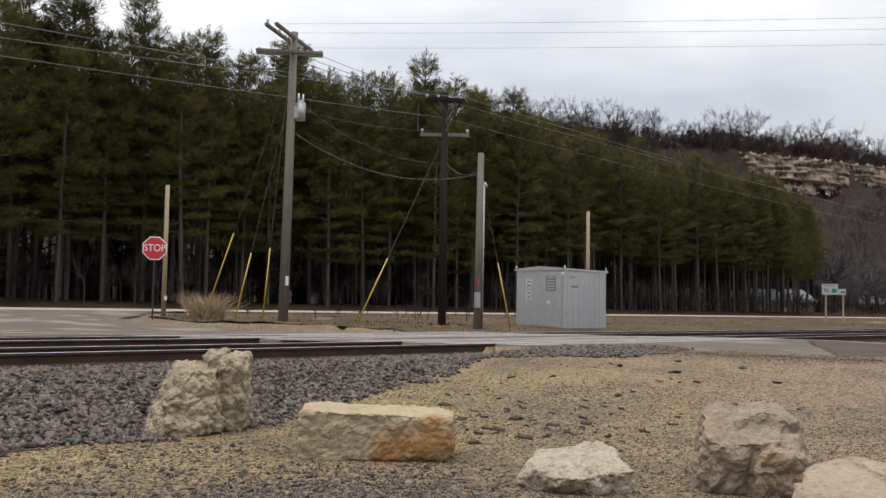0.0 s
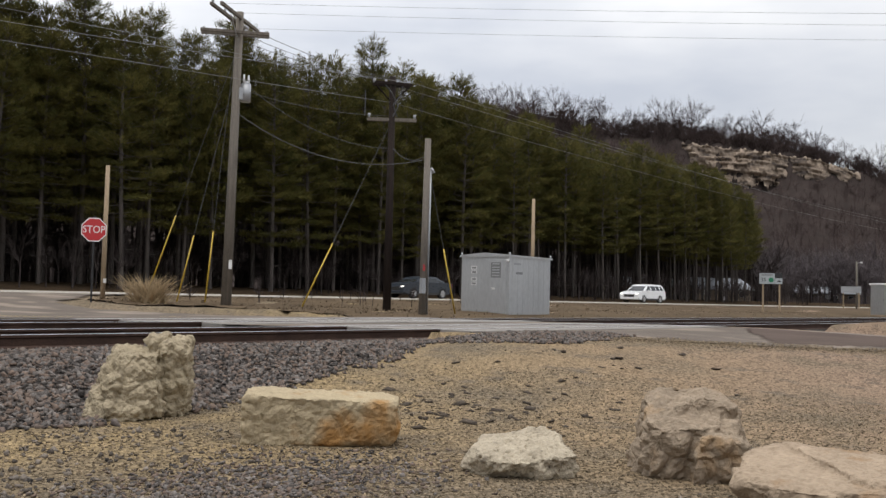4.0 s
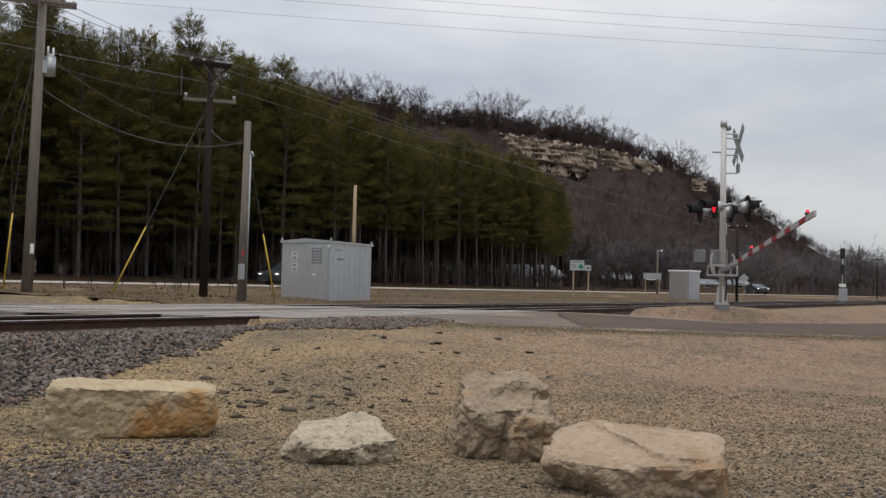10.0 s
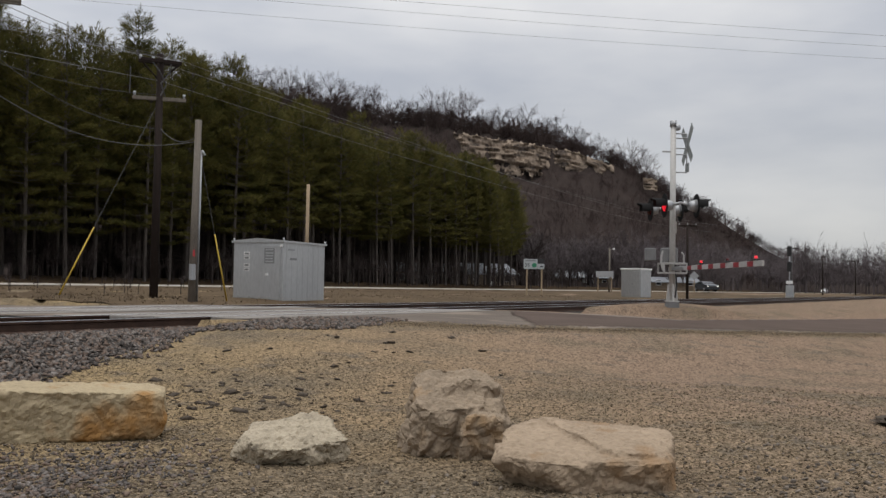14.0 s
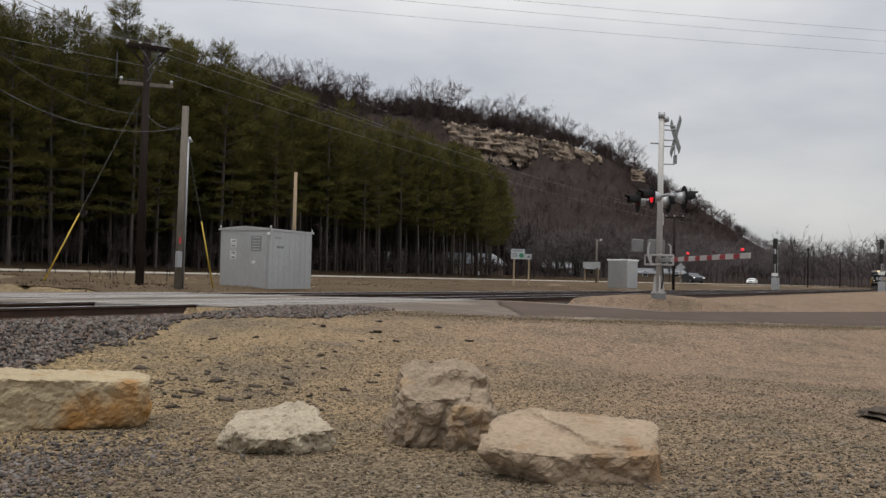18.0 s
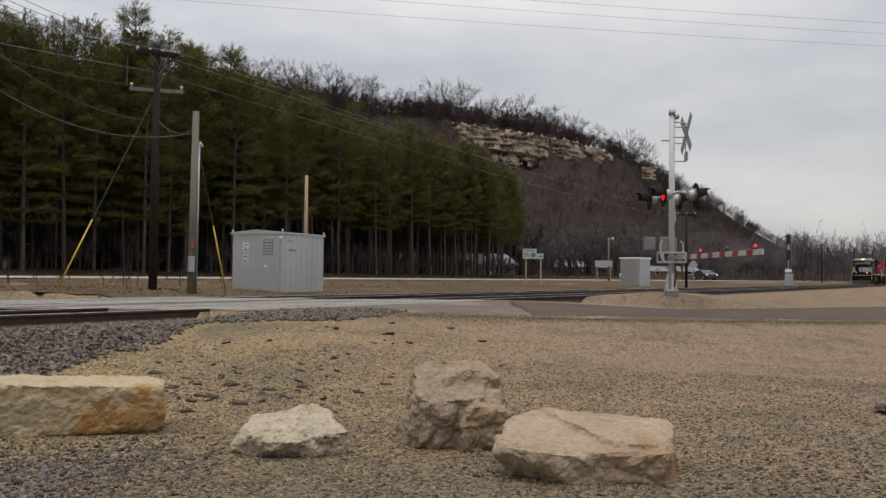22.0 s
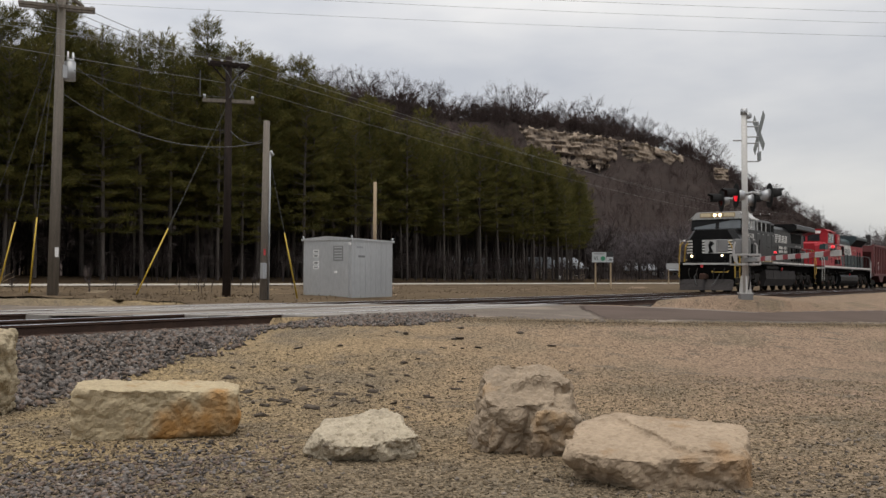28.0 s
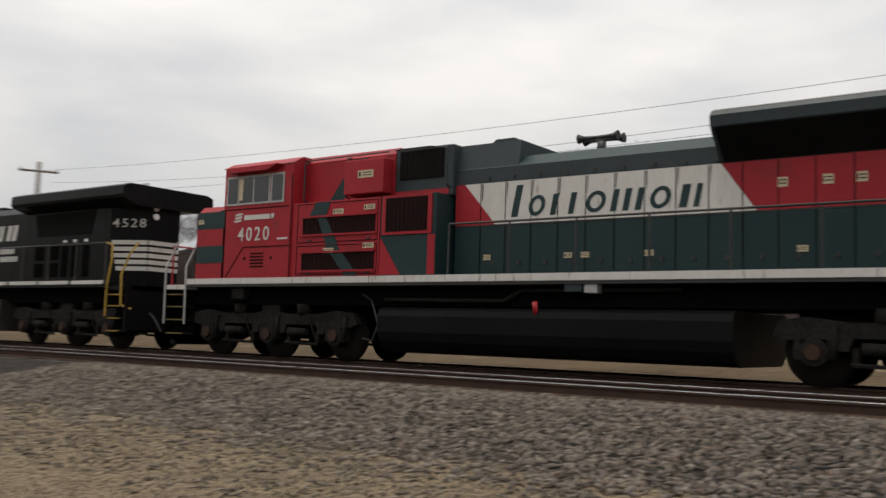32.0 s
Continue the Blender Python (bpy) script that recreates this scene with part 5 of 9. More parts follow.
SKYLINE_AT, SKYLINE = (36, 42, 45, 47.6, 50, 53.8, 57.3, 60.8, 63.0, 64.6), (14.6, 14.0, 12.8, 13.0, 12.2, 10.0, 9.2, 8.1, 7.3, 6.2)
rng = np.random.default_rng(31)
for row, y0 in enumerate((50.0, 52.5, 55.5, 59.0, 63.0, 68.0, 73.0, 79.0, 86.0)):
    x = 0.5 + row * 0.7
    while x < 190:
        near_row = row == 0
        h = rng.uniform(13.5, 16.5) if row == 0 else rng.uniform(15.5, 18.8)
        bearing = math.degrees(math.atan2(x, y0))
        if bearing > 64.6:
            break
        if bearing > 36:
            # the plantation gets lower towards its far end
            h = min(h * 1.12, (0.6 + math.hypot(x, y0) * math.tan(radians(np.interp(bearing, SKYLINE_AT, SKYLINE)))) * rng.uniform(0.78, 1.04))
        kind = int(rng.integers(0, 2)) if (row == 0 and x < 60) else int(rng.integers(3, 5)) if x > 62 else int(rng.integers(1, 5))
        pine(x + rng.normal(0, 0.5), y0 + rng.normal(0, 0.7), h, kind, row > 2)
        x += rng.uniform(2.2, 3.6) * (1.0 if row < 3 else 1.25)
for x, y, h in ((47.8, 52.5, 19.6), (56.0, 52.0, 18.4), (24.6, 52.0, 19.0), (20.0, 52.5, 19.2), (18.0, 54.0, 20.0), (1.0, 56.5, 19.0), (36.0, 54.0, 18.6)):
    pine(x, y, h, 1)


def bare_tree_np(seed, height, spread, levels=4):
    """Branch segments of a leafless tree: starts, ends and radii."""
    rng = np.random.default_rng(seed)
    segs = []

    def grow(p, d, length, r, lv):
        q = p + d * length
        segs.append((p, q, r, r * 0.62))
        if lv == 0:
            return
        for k in range(rng.integers(2, 5) if lv > 1 else 3):
            nd = d + rng.normal(0, spread, 3)
            nd[2] += 0.12
            nd /= np.linalg.norm(nd)
            s = rng.uniform(0.45, 1.0)
            grow(p + (q - p) * s, nd, length * rng.uniform(0.55, 0.8), r * 0.55, lv - 1)
    grow(np.zeros(3), np.array([0, 0, 1.0]), height * 0.40, height * 0.014, levels)
    a = np.array([np.concatenate([s[0], s[1], [s[2], s[3]]]) for s in segs])
    return a


def prisms_np(a, thick=1.0):
    """Three-sided tapered twigs from segments."""
    p, q, r0, r1 = a[:, :3], a[:, 3:6], a[:, 6:7] * thick, a[:, 7:8] * thick
    d = q - p
    d /= np.linalg.norm(d, axis=1)[:, None] + 1e-9
    u = np.cross(d, np.array([0.31, 0.77, 0.55]))
    u /= np.linalg.norm(u, axis=1)[:, None] + 1e-9
    v = np.cross(d, u)
    vs = []
    for c, r in ((p, r0), (q, r1)):
        for k in range(3):
            t = 2 * math.pi * k / 3
            vs.append(c + (u * math.cos(t) + v * math.sin(t)) * r)
    V = np.stack(vs, 1).reshape(-1, 3)
    base = np.arange(len(a))[:, None, None] * 6
    F = base + np.array([(0, 1, 4, 3), (1, 2, 5, 4), (2, 0, 3, 5)])[None]
    return V, F.reshape(-1, 4)


def grove(name, spots, kinds, material, label, category, thick=1.0, seed=3):
    rng = np.random.default_rng(seed)
    VV, FF, off = [], [], 0
    built = [built_oak(k, thick) if isinstance(k, tuple) else prisms_np(k, thick) for k in kinds]
    for x, y, z, s in spots:
        V, F = built[rng.integers(0, len(built))]
        a = rng.uniform(0, 6.28)
        R_ = np.array([[math.cos(a), -math.sin(a), 0], [math.sin(a), math.cos(a), 0], [0, 0, 1]])
        VV.append((V @ R_.T) * s + np.array([x, y, z]))
        FF.append(F + off)
        off += len(V)
    return np_mesh(name, np.concatenate(VV), np.concatenate(FF), material, label, category)


SHRUBS = [bare_tree_np(50 + i, 3.2, 0.55, 3) for i in range(4)]
BARE = [bare_tree_np(60 + i, 11.0, 0.42, 4) for i in range(4)]


def oak_np(seed, height, limbs=20, twigs=9):
    """A leafless tree with a round crown: stout limbs as segments, the finest twigs as spikes."""
    rng = np.random.default_rng(seed)
    segs = [np.array([0, 0, 0, 0, 0, height * 0.45, 0.17, 0.12])]
    fine = []
    R0, zc = height * rng.uniform(0.36, 0.48), height * 0.60
    for k in range(limbs):
        d = rng.normal(0, 1, 3)
        d[2] = abs(d[2]) * 1.2 - 0.2
        d /= np.linalg.norm(d)
        a = np.array([0, 0, height * rng.uniform(0.25, 0.46)])
        e = np.array([0, 0, zc]) + d * R0 * np.array([1, 1, 1.05]) * rng.uniform(0.7, 0.95)
        m_ = a * 0.45 + e * 0.55 + rng.normal(0, 0.3, 3)
        segs += [np.array([*a, *m_, 0.085, 0.055]), np.array([*m_, *e, 0.055, 0.028])]
        for j in range(4):
            o = m_ + (e - m_) * rng.uniform(0.0, 1.0)
            g = d + rng.normal(0, 0.55, 3) + np.array([0, 0, 0.2])
            t_ = o + g * rng.uniform(0.7, 1.5)
            segs.append(np.array([*o, *t_, 0.034, 0.018]))
            for i in range(twigs):
                p = o + (t_ - o) * rng.uniform(0.2, 1.0)
                h = g * 0.6 + rng.normal(0, 0.75, 3) + np.array([0, 0, 0.15])
                fine.append(np.array([*p, *(p + h * rng.uniform(0.5, 1.1)), 0.026, 0.0]))
    return np.stack(segs), np.stack(fine)


def spikes_np(a, thick=1.0):
    """One thin triangle for each of the finest twigs."""
    p, q, r = a[:, :3], a[:, 3:6], a[:, 6:7] * thick
    d = q - p
    u = np.cross(d, np.array([0.35, 0.62, 0.70]))
    u /= np.linalg.norm(u, axis=1)[:, None] + 1e-9
    V = np.stack([p - u * r, p + u * r, q, q], 1).reshape(-1, 3)
    V[3::4] += u * 0.004
    return V, np.arange(len(V)).reshape(-1, 4)


def built_oak(pair, thick):
    (V1, F1), (V2, F2) = prisms_np(pair[0], thick), spikes_np(pair[1], thick)
    return np.concatenate([V1, V2]), np.concatenate([F1, F2 + len(V1)])


BARE_CREST = [oak_np(90 + i, 12.0) for i in range(7)]
BARE_SLOPE = [oak_np(110 + i, 9.0, 8, 4) for i in range(6)]
rng = np.random.default_rng(41)
grove("underbrush", [(rng.uniform(-4, 122), rng.uniform(46.8, 54.0), 0.5, rng.uniform(0.4, 1.3)) for i in range(420)], SHRUBS, M_TWIG, "bare brown underbrush along the edge of the woods", "underbrush", 1.0)
grove("thicket_behind", [(rng.uniform(-4, 92), rng.uniform(57, 80), 0.4, rng.uniform(1.1, 2.0)) for i in range(650)], SHRUBS, M_TWIG, "dark bare thicket deep among the pine trunks", "underbrush", 1.6, 5)
grove("roadside_shrubs", [(22 + rng.uniform(-4, 12), 29 + rng.uniform(-4, 5), 0.1, rng.uniform(0.18, 0.4)) for i in range(26)], SHRUBS, M_TWIG, "small bare shrubs on the verge", "shrubs", 1.2)
for i, (x, y, h) in enumerate(((7.0, 48.5, 1.15), (10.5, 49.0, 1.0), (3.5, 48.0, 1.1), (13.0, 48.6, 0.8))):
    V, F = prisms_np(BARE[i % 4])
    ob = np_mesh("bare_tree", V * h, F, M_TWIG, "leafless grey tree at the edge of the pines", "tree", "tree")
    ob["group"], ob["kind"] = "bare trees by the highway", "thing"
    ob.matrix_basis = pose(x, y, 0.4, 0, 0, 70 * i)
grove("woods_behind", [(rng.uniform(-10, 190), rng.uniform(69, 110), 0.5, rng.uniform(0.7, 1.15)) for i in range(520)], BARE, M_TWIG, "dim leafless woods behind the pines", "bare woods", 2.2)
grove("woods_left", [(rng.uniform(-160, 1), rng.uniform(49, 85), 0.4, rng.uniform(0.5, 0.85)) for i in range(420)], BARE, M_TWIG, "leafless grey woods past the end of the pines", "bare woods", 1.3)

# tufts of dead grass
n = 16000
X, Y = rng.uniform(9, 60, n), rng.uniform(20.6, 35.0, n)
X[:5000] = rng.uniform(9, 24, 5000)
keep = (X > far_right(Y) + 0.6) & ((Y < 23.5) | (np.abs(wave(X, Y, 0.6)) > 0.25))
X, Y = X[keep], Y[keep]
n = len(X)
h = rng.uniform(0.03, 0.11, n)
clump = np.hypot(X - 16.0, Y - 28.6) < 0.55
h[clump] = rng.uniform(0.5, 1.0, clump.sum())
extra = 900
X = np.concatenate([X, rng.normal(15.9, 0.20, extra)])
Y = np.concatenate([Y, rng.normal(28.5, 0.28, extra)])
h = np.concatenate([h, rng.uniform(0.35, 1.05, extra)])
n = len(X)
B = np.stack([X, Y, ground_z(X, Y) + 0.01], 1)
lean_ = rng.normal(0, 0.7, (n, 3)) * h[:, None]
lean_[:, 2] = h
wd = rng.normal(0, 1, (n, 3))
wd[:, 2] = 0
wd *= (0.006 + 0.018 * rng.random(n))[:, None]
V = np.stack([B - wd, B + wd, B + lean_], 1).reshape(-1, 3)
cut = n - extra
np_mesh("dead_grass", V[:cut * 3], np.arange(cut * 3).reshape(-1, 3), M_BLADE, "dead brown grass tufts on the verge", "grass")
np_mesh("straw_clump", V[cut * 3:], np.arange(extra * 3).reshape(-1, 3), M_STRAW, "tall clump of pale dead grass by the pole guys", "grass")

# ---- the bluff ----
CREST = ((-80, 2.5), (-60, 3.5), (-40, 6.2), (-32, 8.2), (-25, 9.6), (-10, 9.8), (5, 9.9), (20, 10.2), (35, 11.8), (45, 11.55), (49.3, 11.35), (53.7, 10.95), (57.2, 9.95), (59.7, 10.15), (62.1, 9.75), (66.3, 9.35), (69.1, 7.95), (72.2, 7.05), (73.8, 5.75), (76.5, 4.4), (78.7, 2.9), (80.4, 1.9), (83, 1.3), (88, 0.9), (95, 0.8), (110, 0.8))
CL_TOP = ((-80, 2.0), (-40, 4.2), (-10, 7.5), (20, 9.0), (58, 9.6), (61.1, 9.35), (64.3, 8.95), (68.1, 8.3), (70.4, 7.5), (71.5, 7.0), (74, 5.0), (78.7, 2.2), (80.4, 1.3), (83, 0.8), (110, 0.5))
CL_BOT = ((-80, 1.8), (-40, 3.9), (-10, 7.1), (20, 8.6), (58, 9.0), (61.0, 8.6), (62.2, 7.5), (63.6, 6.9), (65.4, 6.5), (67.8, 7.2), (70.2, 6.95), (71.5, 6.6), (74, 4.6), (78.7, 1.9), (80.4, 1.1), (83, 0.6), (110, 0.4))


def bluff():
    az = np.arange(-80, 112, 0.5)
    tab = lambda t: np.interp(az, [a for a, b in t], [b for a, b in t])
    ct, tt_, tb = tab(CREST), tab(CL_TOP), tab(CL_BOT)
    dist = np.interp(az, [20, 60, 72, 80, 84, 112], [360, 400, 470, 620, 900, 1200])
    rings = []
    for k, (f, e) in enumerate(((0.42, None), (0.55, None), (0.70, None), (0.82, None), (0.925, tb), (0.945, tt_), (1.0, ct), (1.12, ct * 0.93), (1.6, ct * 0.2))):
        r = dist * f
        z = np.tan(np.radians(e)) * r + 0.6 if e is not None else None
        if z is None:
            zb = np.tan(np.radians(tb)) * dist * 0.925
            z = zb * ((f - 0.42) / (0.925 - 0.42)) ** 1.25 + 0.3
        j = 2.5 * np.sin(az * 3.1 + k) + 1.5 * np.sin(az * 7.7 + 2 * k)
        r = r + j
        rings.append(np.stack([r * np.sin(np.radians(az)), r * np.cos(np.radians(az)), z + (0.4 * np.sin(az * 5 + k * 1.3) if k not in (6,) else 0)], 1))
    G_ = np.stack(rings)
    nr, na = G_.shape[:2]
    i = np.arange(nr * na).reshape(nr, na)
    q = np.stack([i[:-1, :-1], i[:-1, 1:], i[1:, 1:], i[1:, :-1]], -1).reshape(-1, 4)
    me = bpy.data.meshes.new("bluff")
    me.from_pydata(G_.reshape(-1, 3).tolist(), [], q.tolist())
    me.materials.append(M_HILL)
    me.polygons.foreach_set("use_smooth", [True] * len(me.polygons))
    tagged(new("bluff", me), "wooded river bluff with leafless brown slopes", "hill", "", "structure")
    # cliff face: ledges of broken rock standing out of the slope
    rng = np.random.default_rng(77)
    ca, rows_ = np.arange(60.9, 70.75, 0.05), 40
    eb = np.interp(ca, [p for p, _ in CL_BOT], [v for _, v in CL_BOT]) - 0.15
    et = np.interp(ca, [p for p, _ in CL_TOP], [v for _, v in CL_TOP]) + 0.14
    # earth and brush cover the foot of the rock unevenly
    foot_ = eb - 0.1 + (et - eb) * (0.30 * np.abs(np.sin(ca * 1.6 + 0.4) * np.sin(ca * 4.3)) + 0.10 * np.sin(ca * 17) ** 2)
    d0 = np.interp(ca, [20, 60, 72], [360, 400, 470])
    # beds of unequal thickness, each broken into long blocks; every other bed stands back in shade
    beds = [0]
    while beds[-1] < rows_:
        beds.append(beds[-1] + int(rng.integers(1, 5)))
    back = rng.uniform(0.0, 2.2, len(beds) + 1)
    grid = np.zeros((rows_ + 1, len(ca), 3))
    for j in range(rows_ + 1):
        bed = sum(1 for b in beds if b <= j)
        block = np.floor(ca / 0.42 + 0.5 * np.sin(ca * 1.7 + 37.0 * bed) + 0.37 * bed)
        jut = (np.sin(block * 12.9898 + bed * 78.233) * 43758.5453) % 1.0
        chip = (np.sin(np.floor(ca / 0.13 + bed * 0.4) * 39.43 + (j // 2) * 17.1) * 24634.63) % 1.0
        e = et - 2.7 * (1 - j / rows_) + (0.07 * np.sin(ca * 9) + 0.06 * np.sin(ca * 23) if j == rows_ else 0)
        r = d0 * 0.9165 + 0.10 * j + back[bed] * (bed % 2) + 2.3 * jut + 1.1 * chip + 1.8 * np.sin(ca * 1.9) + 0.8 * np.sin(ca * 6.1)
        z = np.tan(np.radians(e)) * d0 * 0.92 + 0.6
        grid[j] = np.stack([r * np.sin(np.radians(ca)), r * np.cos(np.radians(ca)), z], 1)
    V = grid.reshape(-1, 3)
    ix = np.arange(len(V)).reshape(rows_ + 1, len(ca))
    F = np.stack([ix[:-1, :-1], ix[:-1, 1:], ix[1:, 1:], ix[1:, :-1]], -1).reshape(-1, 4)
    shown = ((et - 2.7 * (1 - np.arange(rows_)[:, None] / rows_)) > foot_).astype(bool)[:, :-1].reshape(-1)
    np_mesh("cliff_face", V, F[shown], M_CLIFF, "broken tan limestone cliff face near the top of the bluff", "cliff")
    sub_ = grid[20:, 40:66]
    ix = np.arange(sub_.shape[0] * sub_.shape[1]).reshape(sub_.shape[:2])
    F = np.stack([ix[:-1, :-1], ix[:-1, 1:], ix[1:, 1:], ix[1:, :-1]], -1).reshape(-1, 4)
    V = sub_.reshape(-1, 3)
    mid = V.mean(0)
    # the outcrop keeps its bearing along the end of the bluff
    at = np.array([480 * 0.93 * math.sin(radians(72.9)), 480 * 0.93 * math.cos(radians(72.9)), 480 * 0.93 * math.tan(radians(6.3)) + 0.6])
    np_mesh("cliff_face_small", (V - mid) * np.array([0.9, 0.9, 0.62]) + at, F, M_CLIFF, "small tan rock outcrop on the end of the bluff", "cliff")
    # trees over the slope and along the crest
    spots = []
    for i in range(3400):
        a = rng.uniform(40, 81) if i < 2300 else rng.uniform(-45, 10)
        f = rng.uniform(0.45, 1.1)
        d0 = np.interp(a, [20, 60, 72, 80, 84, 112], [360, 400, 470, 620, 900, 1200])
        if 60.6 < a < 70.8 and 0.88 < f < 0.95:
            continue
        col = np.array([np.interp(a, az, G_[k, :, 2]) for k in range(nr)])
        z = np.interp(f, (0.42, 0.55, 0.70, 0.82, 0.925, 0.945, 1.0, 1.12, 1.6), col)
        spots.append((d0 * f * math.sin(math.radians(a)), d0 * f * math.cos(math.radians(a)), z - 0.8, rng.uniform(0.6, 1.0) * (0.9 if f > 0.97 else 0.8)))
    ridge = []
    for i in range(460):
        a, f = rng.uniform(44, 79), rng.uniform(0.948, 1.0)
        d0 = np.interp(a, [20, 60, 72, 80, 84, 112], [360, 400, 470, 620, 900, 1200])
        z = np.interp(f, (0.945, 1.0, 1.12), [np.interp(a, az, G_[k, :, 2]) for k in (5, 6, 7)])
        ridge.append((d0 * f * math.sin(math.radians(a)), d0 * f * math.cos(math.radians(a)), z - 2.2, rng.uniform(0.45, 0.82)))
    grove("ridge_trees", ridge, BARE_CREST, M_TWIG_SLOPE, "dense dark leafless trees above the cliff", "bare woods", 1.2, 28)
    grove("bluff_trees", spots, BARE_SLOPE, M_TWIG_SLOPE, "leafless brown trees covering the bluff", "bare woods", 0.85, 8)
    spots = []
    for a in np.concatenate([np.arange(-60, 38, 0.35), np.arange(38, 73, 0.56), np.arange(73, 82, 0.15)]):
        a += rng.uniform(-0.2, 0.2)
        d0 = np.interp(a, [20, 60, 72, 80, 84, 112], [360, 400, 470, 620, 900, 1200])
        z = np.interp(a, az, G_[6, :, 2])
        d0 *= rng.uniform(0.975, 1.03)
        spots.append((d0 * math.sin(math.radians(a)), d0 * math.cos(math.radians(a)), z - 0.6 - rng.uniform(0, 1.0), rng.uniform(0.85, 1.25) * (1.0 if a < 73 else 0.62)))
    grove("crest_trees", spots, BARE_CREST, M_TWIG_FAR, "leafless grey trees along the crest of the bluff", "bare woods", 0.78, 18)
    spots = []
    for i in range(300):
        a = rng.uniform(80.5, 100)
        r = rng.uniform(300, 420) if a < 84 else rng.uniform(260, 420)
        spots.append((r * math.sin(math.radians(a)), r * math.cos(math.radians(a)) + 24, 0.2, rng.uniform(0.55, 1.25)))
    for i in range(200):
        a = rng.uniform(66, 81)
        r = rng.uniform(170, 260)
        spots.append((r * math.sin(math.radians(a)), r * math.cos(math.radians(a)) + 12, 0.2, rng.uniform(0.5, 0.95)))
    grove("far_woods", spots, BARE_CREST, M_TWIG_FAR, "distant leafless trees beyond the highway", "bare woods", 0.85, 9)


bluff()
# unseen ridge added to close the place behind the lot and block low sky
sheet("wooded_rise_behind", np.arange(-260, 261, 10.0), np.array([-150, -70, -48, -40, -34, -30.0]), lambda X, Y: -0.6 + (5.0 + 9.0 * step(40, -5, X)) * step(-30, -44, Y) + 1.5 * wave(X, Y, 0.2) * step(-30, -36, Y), M_HILL, label="unseen dark ridge added behind the gravel lot to block low sky light", category="hill")


# ---- buildings, signs and signals in the distance ----
M_ROOF = mat("snow_grey_metal_roof", (0.34, 0.36, 0.39), (0.24, 0.255, 0.28), 0.6, scale=0.6, fine=4, bump=0)
M_SIGN = mat("weathered_sign_sheet", (0.40, 0.43, 0.44), (0.33, 0.35, 0.36), 0.6, scale=2, fine=20, bump=0)
M_WALL = mat("brown_board_wall", (0.25, 0.19, 0.13), (0.16, 0.12, 0.085), 0.8, scale=0.6, fine=5, bump=0)


def house(x, y, turn, w, d, h, rise, wall, label):
    b = thing("house", pose(x, y, 0.5, 0, 0, turn), label, "house", "buildings beyond the highway")
    part("wall", box(bmesh.new(), -w / 2, w / 2, -d / 2, d / 2, -0.5, h), wall, b)
    part("roof", prism_x(bmesh.new(), [(-d / 2 - 0.5, h - 0.1), (0, h + rise), (d / 2 + 0.5, h - 0.1), (d / 2 + 0.5, h - 0.3), (0, h + rise - 0.2), (-d / 2 - 0.5, h - 0.3)], -w / 2 - 0.4, w / 2 + 0.4), M_ROOF, b, "pale metal roof")
    for k in range(max(2, int(w / 3))):
        xx = -w / 2 + (k + 0.5) * w / max(2, int(w / 3))
        win = part("window", box(bmesh.new(), xx - 0.5, xx + 0.5, -d / 2 - 0.05, -d / 2 + 0.02, 0.9, 1.9), M_WHITE, b)
        part("pane", box(bmesh.new(), xx - 0.42, xx + 0.42, -d / 2 - 0.07, -d / 2 - 0.03, 0.98, 1.82), M_GLASS_DARK, win)
    part("door", box(bmesh.new(), -0.5, 0.5, -d / 2 - 0.06, -d / 2 + 0.02, 0.0, 2.0), M_WHITE, b)


house(136, 70, -32, 9, 7, 2.3, 1.6, M_WALL, "small brown house with a pale roof behind the trees")
house(131, 79, -30, 14, 8, 2.6, 1.2, M_WALL, "long low shed with a pale roof among the pines")
house(190, 74, -50, 12, 7, 2.5, 1.4, M_WALL, "low roadside building with a pale roof")
house(176, 50, -60, 9, 6, 1.7, 0.8, M_WALL, "small brown roadside shed with a pale roof")


def guide_sign():
    s = thing("route_sign", pose(54.8, 24.4, 0.0, 0, 0, -68), "white route marker sign on two wooden posts", "road sign")
    for x in (-0.45, 0.5):
        part("post", box(bmesh.new(), x - 0.05, x + 0.05, 0.02, 0.12, -0.4, 1.9), M_POST, s)
    part("plate", box(bmesh.new(), -0.66, 0.22, -0.01, 0.01, 1.78, 2.42, 0.005), M_SIGN, s)
    part("upper_plate", box(bmesh.new(), 0.24, 0.66, -0.01, 0.01, 2.14, 2.44, 0.005), M_BLACK, s, "dark small plate")
    part("arrow_plate", box(bmesh.new(), 0.24, 0.66, -0.01, 0.01, 1.78, 2.12, 0.005), M_SIGN, s)
    part("arrow", prism(bmesh.new(), [(0.32, 1.9), (0.5, 2.02), (0.5, 1.96), (0.6, 1.96), (0.6, 1.9)], -0.016, -0.011), M_BLACK, s)
    lettering("35", 0.34, M_BLACK, s, pose(-0.42, -0.014, 2.02, 90, 0, 0), label="black route number")
    part("route_badge", rod(bmesh.new(), (0.02, -0.011, 2.02), (0.02, -0.018, 2.02), 0.15, 0.15, 18), M_GREEN, s, "green round badge")
    part("header_bar", box(bmesh.new(), -0.55, 0.1, -0.016, -0.011, 2.28, 2.36), M_LABEL, s)


